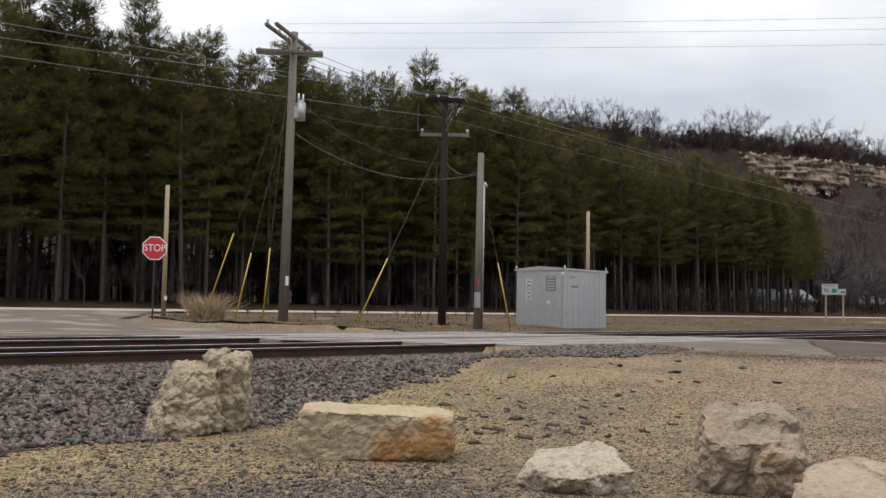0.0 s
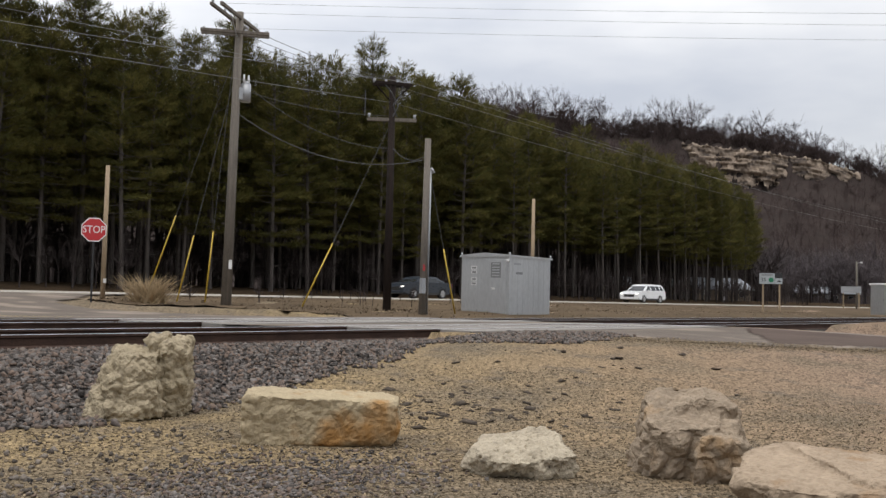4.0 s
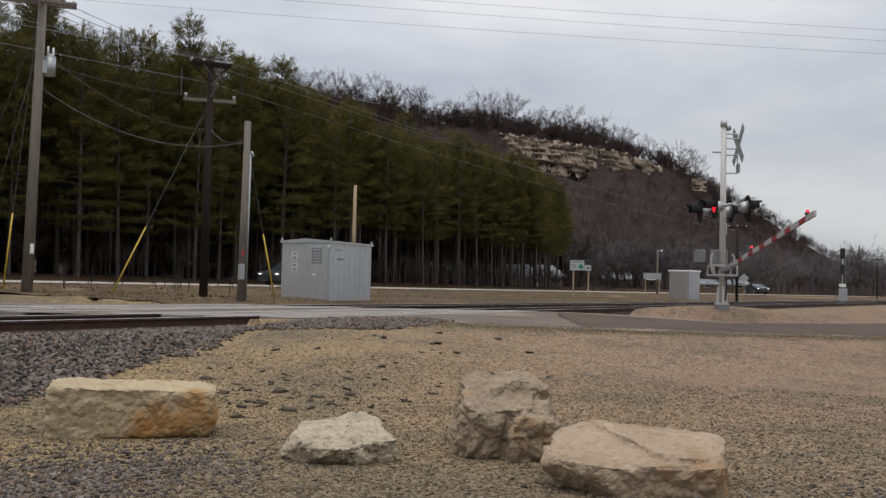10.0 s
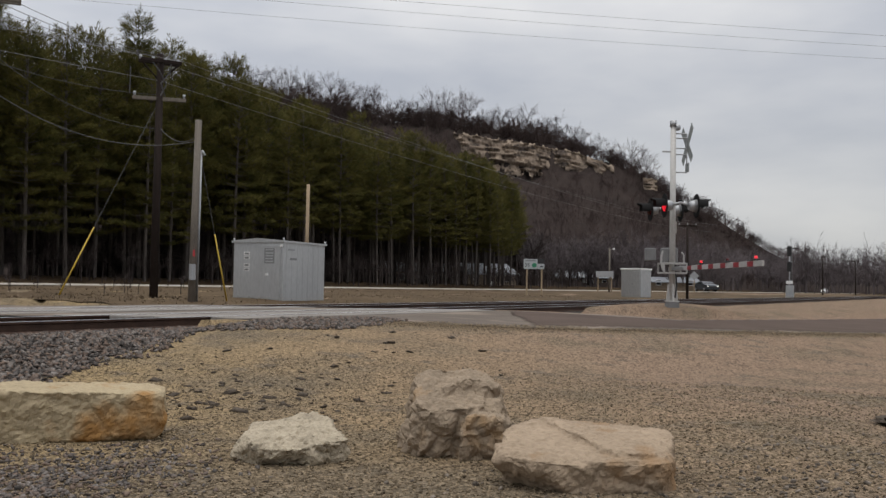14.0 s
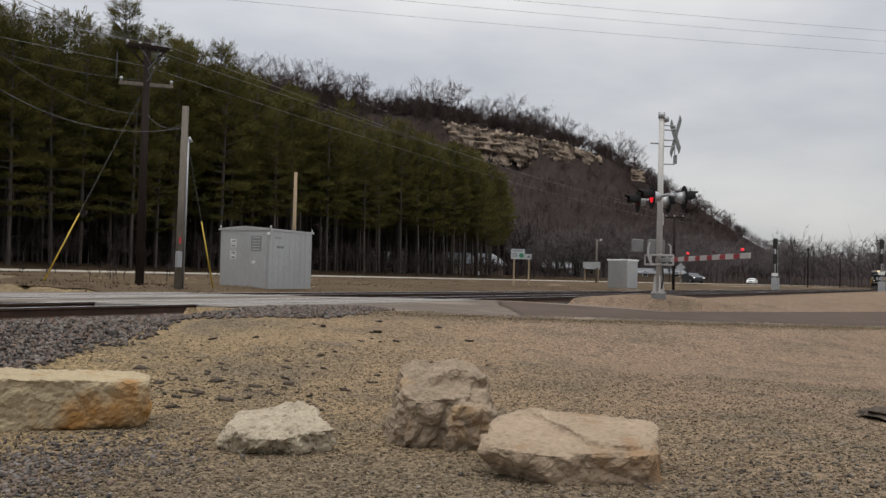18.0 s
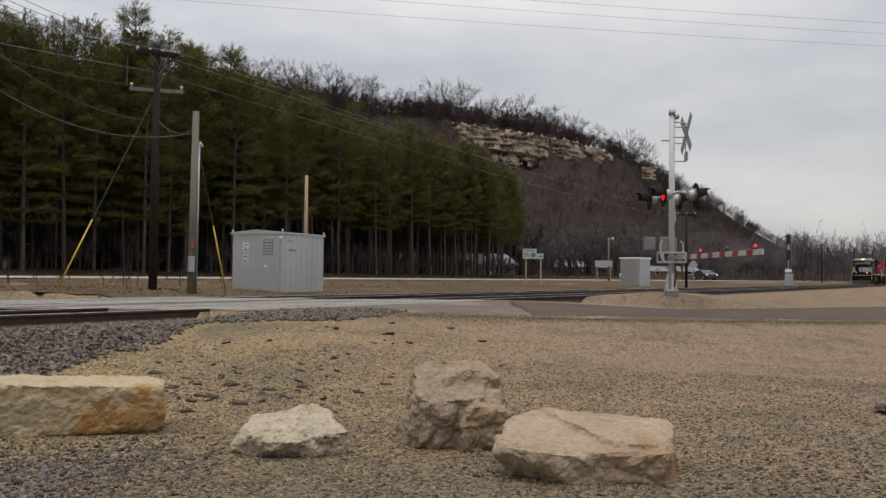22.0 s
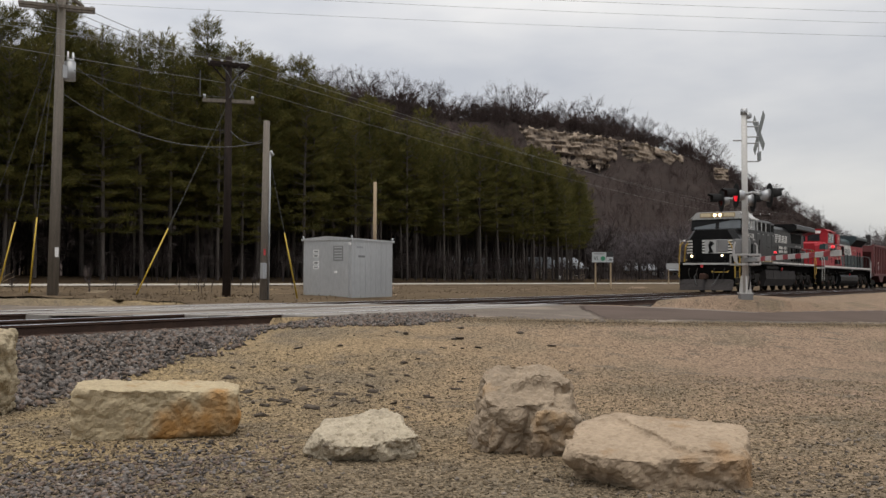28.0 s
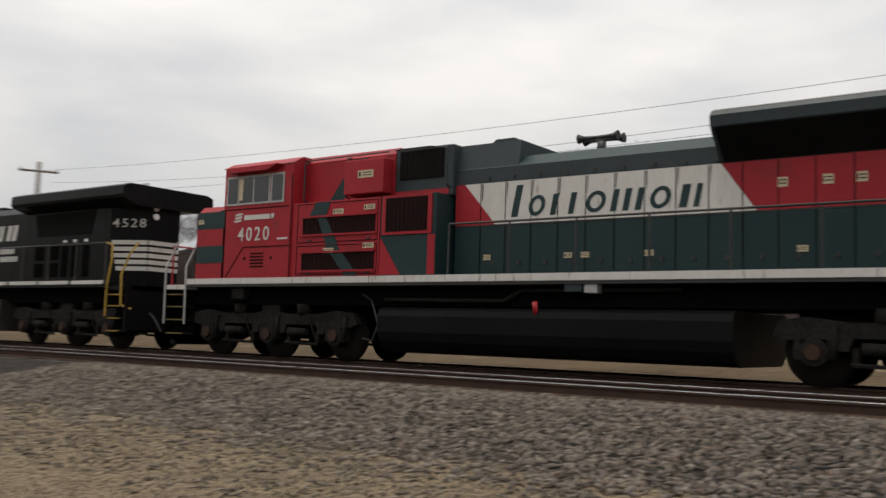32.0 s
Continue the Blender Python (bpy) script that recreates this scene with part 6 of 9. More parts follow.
guide_sign()
s = thing("road_sign", pose(92, 33, 0.3, 0, 0, -80), "small pale road sign seen edge-on by the highway", "road sign")
part("plate", box(bmesh.new(), -0.9, 0.9, -0.01, 0.01, 1.5, 2.1), M_GALV, s)
for x in (-0.7, 0.7):
    part("post", box(bmesh.new(), x - 0.05, x + 0.05, 0.02, 0.1, -0.4, 2.1), M_POST, s)
s = thing("road_sign", pose(118, 30.5, 0.2, 0, 0, -80), "pale diamond road sign on a post", "road sign")
bm = bmesh.new()
prism(bm, [(-0.6, 2.2), (0, 1.6), (0.6, 2.2), (0, 2.8)], -0.01, 0.01)
part("plate", bm, M_GALV, s)
part("post", box(bmesh.new(), -0.05, 0.05, 0.02, 0.1, -0.4, 2.2), M_POST, s)


def block_signal(x, y, z0, top, label):
    s = thing("block_signal", pose(x, y, z0, 0, 0, -90), label, "railway signal", "block signals along the line")
    part("mast", rod(bmesh.new(), (0, 0, -0.5), (0, 0, top), 0.09, 0.08, 10), M_GALV, s)
    for z in (top - 0.35, top - 2.3):
        head = part("signal_head", box(bmesh.new(), -0.3, 0.3, -0.28, 0.02, z - 0.75, z + 0.55, 0.12), M_BLACK, s, "black signal head")
        for dz in (0.3, -0.15, -0.5):
            part("hood", rod(bmesh.new(), (0, -0.28, z + dz), (0, -0.5, z + dz), 0.13, 0.14, 10), M_BLACK, head)
    part("number_plate", box(bmesh.new(), -0.4, 0.4, -0.14, -0.1, top - 4.6, top - 4.2), M_WHITE, s)
    part("base_box", box(bmesh.new(), -0.4, 0.5, -0.4, 0.3, -0.4, 1.1, 0.02), M_GALV, s)
    part("ladder", tube(bmesh.new(), [(0.25, 0.15, 0.4), (0.25, 0.15, top - 0.2)], 0.03, 5), M_GALV, s)


block_signal(124.4, 20.1, 0.3, 5.9, "two-headed railway block signal beyond the tracks")
block_signal(138.7, 8.7, 0.2, 6.6, "two-headed railway block signal on the lot side")
far_pole = pole(77.5, 20.6, 0.1, 6.0, 0.12, 0.1, M_POLE_DARK, "dark pole with a short crossarm by the tracks")
crossarm(far_pole, 5.85, 0.75, -70, M_POLE_DARK, 3)
lamp_pole = pole(94.3, 33.3, 0.2, 4.9, 0.1, 0.08, M_POLE, "slim pole with a small light by the highway")
part("light_arm", rod(bmesh.new(), (0, 0, 4.5), (-0.3, -0.5, 4.62), 0.03, None, 6), M_GALV, lamp_pole)
part("light", box(bmesh.new(), -0.42, -0.25, -0.65, -0.45, 4.5, 4.66, 0.03), M_WHITE, lamp_pole)
for x, y, h in ((150, 24, 7.5), (200, 26, 8.0), (260, 26, 9.0)):
    q = pole(x, y, 0.2, h, 0.14, 0.1, M_POLE_DARK, "distant dark utility pole beside the line")
    crossarm(q, h - 0.5, 1.0, -80, M_POLE_DARK, 2)
b = thing("debris_pile", pose(9.9, 0.25, -0.56), "heap of dark wet leaves and asphalt on the gravel", "debris")
for i in range(3):
    bm = bmesh.new()
    bmesh.ops.create_icosphere(bm, subdivisions=3, radius=1.0)
    for v in bm.verts:
        v.co = Vector((v.co.x * 0.36, v.co.y * 0.5, max(v.co.z, -0.2) * 0.07)) * (1 + 0.4 * noise.noise(v.co * 2.5 + Vector((i * 9, 0, 0)))) + Vector((0.3 * (i - 1), -0.35 * i, 0.0))
    part("clod", bm, M_DARKBIT, b)


# ---- the train ----
# Locomotives and wagons are built along x with the front at the smaller x, the middle of the track
# at y = 0 and the rail top at z = 0.
M_LRED = mat("locomotive_red", (0.36, 0.018, 0.028), (0.27, 0.016, 0.023), 0.5, scale=0.9, fine=9, mix=0.9, bump=0.03, spec=0.25, spots=(0.20, 0.022, 0.026), spot_scale=1.4, spot_at=0.66)
M_LGREEN = mat("locomotive_dark_green", (0.011, 0.032, 0.034), (0.017, 0.039, 0.040), 0.5, scale=0.8, fine=9, mix=0.9, bump=0.03, spec=0.25)
M_LSLATE = mat("locomotive_slate", (0.024, 0.036, 0.041), (0.034, 0.046, 0.050), 0.5, scale=0.8, fine=9, bump=0.03, spec=0.3)
M_LWHITE = mat("locomotive_white", (0.62, 0.61, 0.58), (0.50, 0.48, 0.44), 0.5, scale=1.5, fine=10, mix=0.9, bump=0.03, spots=(0.26, 0.20, 0.15), spot_scale=3, spot_at=0.68, stretch=(2.5, 1, 0.6))
M_LBLACK = mat("locomotive_black", (0.004, 0.004, 0.0042), (0.008, 0.0078, 0.0078), 0.36, scale=0.7, fine=8, bump=0.03, spec=0.11)
# a little lighter and rougher than the other locomotive black
M_LSIDE = mat("lighter_locomotive_black", (0.012, 0.0105, 0.011), (0.018, 0.016, 0.016), 0.45, scale=0.7, fine=8, bump=0.03, spec=0.16)
M_TRUCK = mat("grimy_truck_steel", (0.028, 0.025, 0.022), (0.012, 0.011, 0.010), 0.85, scale=2, fine=18, bump=0.2, spec=0.12)
M_TANK_GREY_LOCO = mat("dusty_grey_tank", (0.042, 0.037, 0.036), (0.028, 0.025, 0.024), 0.8, scale=1, fine=10, bump=0.08, spec=0.15)
M_TRUCK_RUST = mat("rusty_axle_steel", (0.06, 0.03, 0.02), (0.03, 0.018, 0.014), 0.8, scale=3, fine=20, bump=0.2, spec=0.2)
M_WHEEL = mat("dark_wheel_steel", (0.024, 0.020, 0.018), (0.014, 0.012, 0.011), 0.7, scale=4, fine=25, bump=0.1, spec=0.1)
M_TANK = mat("dark_fuel_tank", (0.006, 0.0065, 0.007), (0.010, 0.010, 0.010), 0.40, scale=1, fine=10, bump=0.08, spec=0.06)
# near-black: the shade of gaps and recesses is put into this colour
M_VOID = mat("gap_shade_black_steel", (0.0035, 0.0033, 0.0032), (0.006, 0.0055, 0.005), 0.95, scale=2, fine=18, bump=0.1, spec=0.02)
M_STEP_EDGE = mat("worn_step_edge", (0.22, 0.15, 0.04), (0.12, 0.085, 0.03), 0.7, bump=0)
M_GRILLE = mat("dark_grille", (0.022, 0.008, 0.008), (0.012, 0.005, 0.005), 0.85, scale=2, fine=30, bump=0.1, spec=0.08)
M_GRILLE_BLK = mat("black_grille", (0.006, 0.006, 0.006), (0.010, 0.010, 0.010), 0.85, scale=2, fine=30, bump=0.1, spec=0.08)
M_HRAIL_Y = mat("yellow_handrail", (0.46, 0.285, 0.03), (0.34, 0.21, 0.03), 0.5, bump=0)
M_HRAIL_W = mat("pale_handrail", (0.40, 0.40, 0.39), (0.30, 0.29, 0.28), 0.5, bump=0)
M_STICKER = mat("cream_sticker", (0.60, 0.50, 0.32), (0.5, 0.42, 0.28), 0.6, bump=0)
M_HEADLIGHT = mat("lit_headlight", (1, 0.95, 0.8), rough=0.3, bump=0, glow=(1.0, 0.78, 0.46, 5.0))
M_CAR_RED = mat("oxide_red_wagon", (0.135, 0.030, 0.030), (0.085, 0.022, 0.022), 0.7, scale=0.8, fine=10, mix=0.9, bump=0.05, spots=(0.07, 0.03, 0.028), spot_scale=1.2, spot_at=0.62)
M_GOLD = mat("dull_gold_stripe", (0.36, 0.27, 0.12), (0.25, 0.19, 0.10), 0.6, bump=0)


def B(parent, name, x0, x1, y0, y1, z0, z1, material, bevel=0.0, label=""):
    return part(name, box(bmesh.new(), x0, x1, y0, y1, z0, z1, bevel), material, parent, label)


def side_plate(parent, name, outline, y, material, label="", depth=0.006):
    """A flat panel on the side at y, with its outline in x and z."""
    s = -1 if y < 0 else 1
    return part(name, prism(bmesh.new(), outline, y, y + s * depth), material, parent, label)


def wheelset(parent, x, name="wheelset"):
    bm = bmesh.new()
    prof = [(0.0, 0.66), (0.10, 0.66), (0.12, 0.50), (0.42, 0.58), (0.45, 0.63), (0.533, 0.635), (0.533, 0.735), (0.56, 0.74), (0.56, 0.77), (0.50, 0.78), (0.43, 0.70), (0.16, 0.76), (0.0, 0.78)]
    n = 28
    for s in (-1, 1):
        rings = []
        for i in range(n):
            a = 2 * math.pi * i / n
            rings.append([bm.verts.new((r * math.cos(a), s * (1.46 - y), r * math.sin(a))) for r, y in prof])
        for i in range(n):
            for k in range(len(prof) - 1):
                f = bm.faces.new((rings[i][k], rings[i][k + 1], rings[(i + 1) % n][k + 1], rings[(i + 1) % n][k]))
                f.smooth = True
    bmesh.ops.remove_doubles(bm, verts=bm.verts[:], dist=0.0005)
    rod(bm, (0, -1.02, 0), (0, 1.02, 0), 0.10, None, 12)
    ob = part(name, bm, M_WHEEL, parent, "dark steel wheels on an axle")
    ob.matrix_basis = pose(x, 0, 0.533)
    return ob


def six_wheel_truck(parent, xs, sets):
    """A three-axle truck: side frames, boxes, springs and wheels."""
    x0, x1 = xs[0], xs[2]
    for x in xs:
        sets.append(wheelset(parent, x))
    for s in (-1, 1):
        y0, y1 = s * 1.02, s * 1.20
        out = [(x0 - 0.62, 0.78), (x0 - 0.52, 1.02), (x0 - 0.1, 1.08)]
        for a, b in ((xs[0], xs[1]), (xs[1], xs[2])):
            m_ = (a + b) / 2
            out += [(m_ - 0.5, 1.0), (m_ + 0.5, 1.0), (b, 1.08)]
        out += [(x1 + 0.5, 1.02), (x1 + 0.62, 0.80), (x1 + 0.40, 0.72)]
        for b, a in ((xs[2], xs[1]), (xs[1], xs[0])):
            m_ = (a + b) / 2
            out += [(b - 0.30, 0.74), (b - 0.36, 0.56), (b - 0.50, 0.56), (b - 0.58, 0.76), (a + 0.58, 0.76), (a + 0.50, 0.56), (a + 0.36, 0.56), (a + 0.30, 0.74)]
        out += [(x0 - 0.40, 0.72)]
        frame_ = part("side_frame", prism(bmesh.new(), out, min(y0, y1), max(y0, y1)), M_TRUCK, parent, "grimy cast truck side frame")
        for x in xs:
            bm = rod(bmesh.new(), (x, s * 1.0, 0.533), (x, s * 1.24, 0.533), 0.235, 0.215, 18)
            box(bm, x - 0.30, x - 0.20, min(s * 1.02, s * 1.19), max(s * 1.02, s * 1.19), 0.42, 0.80)
            box(bm, x + 0.20, x + 0.30, min(s * 1.02, s * 1.19), max(s * 1.02, s * 1.19), 0.42, 0.80)
            part("journal_box", bm, M_TRUCK, frame_, "round axle housing between its guides")
            part("axle_cap", rod(bmesh.new(), (x, s * 1.26, 0.533), (x, s * 1.31, 0.533), 0.135, 0.12, 14), M_TRUCK_RUST, frame_, "rusty round axle cap")
            part("damper", rod(bmesh.new(), (x + 0.30, s * 1.24, 0.45), (x + 0.33, s * 1.24, 0.95), 0.04, None, 8), M_TRUCK, frame_)
        for x in ((xs[0] + xs[1]) / 2, (xs[1] + xs[2]) / 2):
            part("brake_cylinder", rod(bmesh.new(), (x - 0.32, s * 1.24, 0.60), (x + 0.22, s * 1.24, 0.60), 0.10, 0.08, 10), M_TRUCK, frame_)
            part("spring", rod(bmesh.new(), (x, s * 1.1, 1.0), (x, s * 1.1, 1.22), 0.17, 0.17, 12), M_TRUCK, frame_)
            for dx in (-0.44, 0.44):
                part("brake_shoe", box(bmesh.new(), x + dx - 0.05, x + dx + 0.05, min(s * 0.95, s * 1.15), max(s * 0.95, s * 1.15), 0.36, 0.62, 0.015), M_TRUCK, frame_)
            part("sand_pipe", tube(bmesh.new(), [(x + 0.3, s * 1.22, 0.98), (x + 0.36, s * 1.22, 0.7), (x + 0.46, s * 1.12, 0.30)], 0.02, 5), M_TRUCK, frame_)
            part("brake_rod", rod(bmesh.new(), (x - 0.5, s * 1.18, 0.36), (x + 0.5, s * 1.18, 0.33), 0.035, None, 6), M_TRUCK, frame_)
        part("bolster", box(bmesh.new(), xs[1] - 0.3, xs[1] + 0.3, min(s * 0.9, s * 1.16), max(s * 0.9, s * 1.16), 1.02, 1.24, 0.03), M_TRUCK, frame_)
    # dark box that fills the shaded gap between the side frames
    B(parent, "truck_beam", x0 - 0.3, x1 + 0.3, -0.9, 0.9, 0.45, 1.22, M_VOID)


def coupler(parent, x, d):
    bm = box(bmesh.new(), min(x, x + d * 0.75), max(x, x + d * 0.75), -0.11, 0.11, 0.74, 0.98, 0.02)
    ob = part("coupler", bm, M_TRUCK_RUST, parent)
    part("knuckle", box(bmesh.new(), min(x + d * 0.6, x + d * 0.9), max(x + d * 0.6, x + d * 0.9), -0.19, 0.13, 0.70, 1.02, 0.05), M_TRUCK_RUST, ob)
    for y in (-0.7, 0.6):
        part("air_hose", tube(bmesh.new(), [(x, y, 1.0), (x + d * 0.25, y, 0.85), (x + d * 0.4, y * 0.8, 0.5), (x + d * 0.55, y * 0.6, 0.42)], 0.03, 6), M_BLACK, parent)


def steps(parent, x0, x1, y, material):
    s = -1 if y < 0 else 1
    # the well's back plate is coloured near-black to stand for its shade
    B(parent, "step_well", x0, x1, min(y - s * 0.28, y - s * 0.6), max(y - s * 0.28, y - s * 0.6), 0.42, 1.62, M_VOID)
    for z in (0.45, 0.78, 1.10, 1.40):
        tread = B(parent, "step_tread", x0 + 0.04, x1 - 0.04, min(y + s * 0.01, y - s * 0.3), max(y + s * 0.01, y - s * 0.3), z, z + 0.04, M_TRUCK)
        B(tread, "step_edge", x0 + 0.04, x1 - 0.04, min(y + s * 0.012, y + s * 0.02), max(y + s * 0.012, y + s * 0.02), z + 0.012, z + 0.035, material)


def handrail(parent, pts, r, material):
    return part("handrail", tube(bmesh.new(), pts, r, 6), material, parent)


def walkway_rail(parent, xs, y, z0, z1, material):
    part("handrail", rod(bmesh.new(), (xs[0], y, z1), (xs[-1], y, z1), 0.022, None, 6), material, parent)
    for x in xs:
        part("stanchion", rod(bmesh.new(), (x, y, z0 - 0.14), (x, y, z1), 0.024, None, 6), material, parent)


def number(parent, text, x, y, z, h, material, turn=0, pitch=0.28):
    """Painted digits, each a part of its own."""
    s = 1 if turn == 0 else -1
    digits = []
    for k, ch in enumerate(text):
        digits.append(lettering(ch, h * 1.38, material, parent, pose(x + s * (k - (len(text) - 1) / 2) * pitch, y, z, 90, 0, turn), "digit", 0.006, "painted digit of the locomotive number", pitch / (h * 0.90), 0.002))
    return digits


def red_locomotive():
    L = thing("locomotive", pose(0, 0, 0), "red, green and white diesel locomotive, second of the train", "locomotive")
    sets = []
    six_wheel_truck(L, (0.0, 2.07, 4.14), sets)
    six_wheel_truck(L, (14.1, 16.17, 18.24), sets)
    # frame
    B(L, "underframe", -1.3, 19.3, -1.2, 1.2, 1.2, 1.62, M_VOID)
    B(L, "deck", -0.55, 18.75, -1.53, 1.53, 1.60, 1.67, M_BLACK)
    for s in (-1, 1):
        y0, y1 = (-1.545, -1.50) if s < 0 else (1.50, 1.545)
        x = -0.5
        while x < 18.7:
            x2 = min(x + 1.95, 18.75)
            B(L, "sill_stripe", x, x2 - 0.015, y0, y1, 1.665, 1.80, M_LWHITE)
            x = x2
    B(L, "end_platform", -1.42, -0.5, -1.5, 1.5, 1.55, 1.66, M_LWHITE)
    B(L, "end_platform", 18.75, 19.35, -1.5, 1.5, 1.55, 1.66, M_LWHITE)
    part("pilot", prism_x(bmesh.new(), [(-1.45, 1.55), (-1.45, 0.45), (-0.9, 0.22), (0.9, 0.22), (1.45, 0.45), (1.45, 1.55)], -1.50, -1.40), M_VOID, L, "black pilot plate")
    part("plow", prism(bmesh.new(), [(-1.5, 0.9), (-1.85, 0.2), (-1.7, 0.18), (-1.4, 0.5)], -0.9, 0.9), M_TRUCK, L)
    part("rear_plate", prism_x(bmesh.new(), [(-1.45, 1.55), (-1.45, 0.45), (1.45, 0.45), (1.45, 1.55)], 19.35, 19.42), M_VOID, L)
    coupler(L, -1.5, -1)
    coupler(L, 19.4, 1)
    for s in (-1, 1):
        steps(L, -1.28, -0.56, s * 1.5, M_STEP_EDGE)
        steps(L, 18.72, 19.34, s * 1.5, M_STEP_EDGE)
        for x in (-1.33, -0.55):
            handrail(L, [(x, s * 1.52, 0.7), (x, s * 1.54, 2.1), (x + 0.22, s * 1.36, 2.75)], 0.028, M_HRAIL_W)
        handrail(L, [(18.8, s * 1.52, 0.9), (18.8, s * 1.52, 2.5), (18.4, s * 1.45, 2.82)], 0.028, M_HRAIL_W)
        handrail(L, [(19.38, s * 1.50, 0.9), (19.38, s * 1.50, 2.4)], 0.028, M_HRAIL_W)
    handrail(L, [(-1.38, -1.3, 1.66), (-1.38, -1.3, 2.65), (-1.38, -0.4, 2.65), (-1.38, -0.4, 1.66)], 0.024, M_LRED)
    handrail(L, [(-1.38, 1.3, 1.66), (-1.38, 1.3, 2.65), (-1.38, 0.4, 2.65), (-1.38, 0.4, 1.66)], 0.024, M_LRED)
    # nose and cab
    nose = [(-1.53, 1.80), (-1.53, 3.35), (-1.35, 3.55), (1.35, 3.55), (1.53, 3.35), (1.53, 1.80)]
    bm = bmesh.new()
    a = [bm.verts.new((-0.22, y, z)) for y, z in nose]
    b = [bm.verts.new((-0.85, y * 0.62, z - (0.12 if z > 3 else 0))) for y, z in nose]
    c = [bm.verts.new((0.8, y, z)) for y, z in nose]
    for p, q in ((b, a), (a, c)):
        for i in range(6):
            bm.faces.new((p[i], p[(i + 1) % 6], q[(i + 1) % 6], q[i]))
    bm.faces.new(b)
    bm.faces.new(c[::-1])
    nose_ob = part("nose", bm, M_LRED, L, "red wedge nose with green bands")
    for s in (-1, 1):
        for z0, z1 in ((2.99, 3.40), (2.17, 2.58)):
            side_plate(nose_ob, "band", [(-0.20, z0), (0.76, z0), (0.76, z1), (-0.20, z1)], s * 1.532, M_LGREEN)
            bm = bmesh.new()
            vs = [bm.verts.new(p) for p in ((-0.225, s * 1.538, z0), (-0.225, s * 1.538, z1), (-0.56, s * 1.225, z1 - 0.04), (-0.62, s * 1.175, z0))]
            bm.faces.new(vs)
            bmesh.ops.translate(bm, verts=bm.verts[:], vec=(-0.006, s * 0.006, 0))
            part("band", bm, M_LGREEN, nose_ob)
        side_plate(nose_ob, "sticker", [(-0.18, 3.12), (0.02, 3.12), (0.02, 3.22), (-0.18, 3.22)], s * 1.54, M_STICKER)
    for dz in (-0.12, 0.12):
        part("nose_light", rod(bmesh.new(), (-0.86, 0.0, 3.02 + dz), (-0.90, 0.0, 3.02 + dz), 0.09, 0.085, 14), M_WHITE, nose_ob, "round white nose light")
    B(nose_ob, "nose_door", -0.875, -0.85, -0.35, 0.35, 1.85, 2.75, M_LRED, 0.01)
    bm = prism_x(bmesh.new(), [(-1.53, 1.80), (-1.53, 4.38), (-1.30, 4.50), (1.30, 4.50), (1.53, 4.38), (1.53, 1.80)], 0.72, 3.0)
    cab = part("cab", bm, M_LRED, L, "red crew cab")
    part("cab_roof", prism_x(bmesh.new(), [(-1.56, 4.39), (-1.26, 4.56), (1.26, 4.56), (1.56, 4.39), (1.28, 4.50), (-1.28, 4.50)], 0.66, 3.03), M_LRED, L)
    for y in (-0.9, 0.12):
        w = part("windshield", prism_x(bmesh.new(), [(y - 0.05, 3.66), (y - 0.05, 4.16), (y + 0.82, 4.16), (y + 0.82, 3.66)], 0.69, 0.715), M_GLASS_DARK, cab)
    B(cab, "number_board", 0.60, 0.71, -1.02, -0.5, 4.22, 4.42, M_WHITE, 0.01)
    B(cab, "number_board", 0.60, 0.71, 0.5, 1.02, 4.22, 4.42, M_WHITE, 0.01)
    for s in (-1, 1):
        y = s * 1.532
        for x0, x1 in ((0.84, 1.20), (1.24, 2.24), (2.33, 2.70)):
            fr = side_plate(cab, "window_frame", [(x0 - 0.03, 3.51), (x1 + 0.03, 3.51), (x1 + 0.03, 4.20), (x0 - 0.03, 4.20)], y, M_HRAIL_W, "", 0.015)
            side_plate(fr, "pane", [(x0 + 0.02, 3.56), (x1 - 0.02, 3.56), (x1 - 0.02, 4.15), (x0 + 0.02, 4.15)], y + s * 0.015, M_GLASS_DARK, "", 0.006)
        side_plate(cab, "window_post", [(1.72, 3.54), (1.76, 3.54), (1.76, 4.14), (1.72, 4.14)], y + s * 0.02, M_HRAIL_W)
        side_plate(cab, "window_blind", [(1.25, 3.62), (1.38, 3.62), (1.38, 4.12), (1.25, 4.12)], y + s * 0.022, M_STICKER)
        part("sunshade", prism(bmesh.new(), [(0.88, 4.37), (1.15, 4.25), (2.35, 4.25), (2.66, 4.37)], y, y + s * 0.20), M_LRED, cab, "drop sunshade over the side window")
        side_plate(cab, "cab_seam", [(0.62, 3.40), (2.9, 3.40), (2.9, 3.425), (0.62, 3.425)], y, M_GRILLE)
        side_plate(cab, "cab_seam", [(2.96, 1.80), (2.985, 1.80), (2.985, 4.15), (2.96, 4.15)], y, M_GRILLE)
        side_plate(cab, "cab_seam", [(1.45, 2.50), (2.96, 2.50), (2.96, 2.525), (1.45, 2.525)], y, M_GRILLE)
        side_plate(cab, "cab_seam", [(0.86, 1.82), (0.89, 1.82), (1.47, 2.52), (1.44, 2.52)], y, M_GRILLE)
        for k in range(5):
            z = 2.04 + k * 0.075
            side_plate(cab, "louvre", [(1.70, z), (2.14, z), (2.14, z + 0.035), (1.70, z + 0.035)], y, M_GRILLE)
        for x in (1.48, 2.36):
            side_plate(cab, "latch", [(x, 2.22), (x + 0.06, 2.22), (x + 0.06, 2.28), (x, 2.28)], y, M_GRILLE)
        number(cab, "4020", 1.78, y + s * 0.008, 2.80, 0.33, M_LWHITE, 0 if s < 0 else 180)
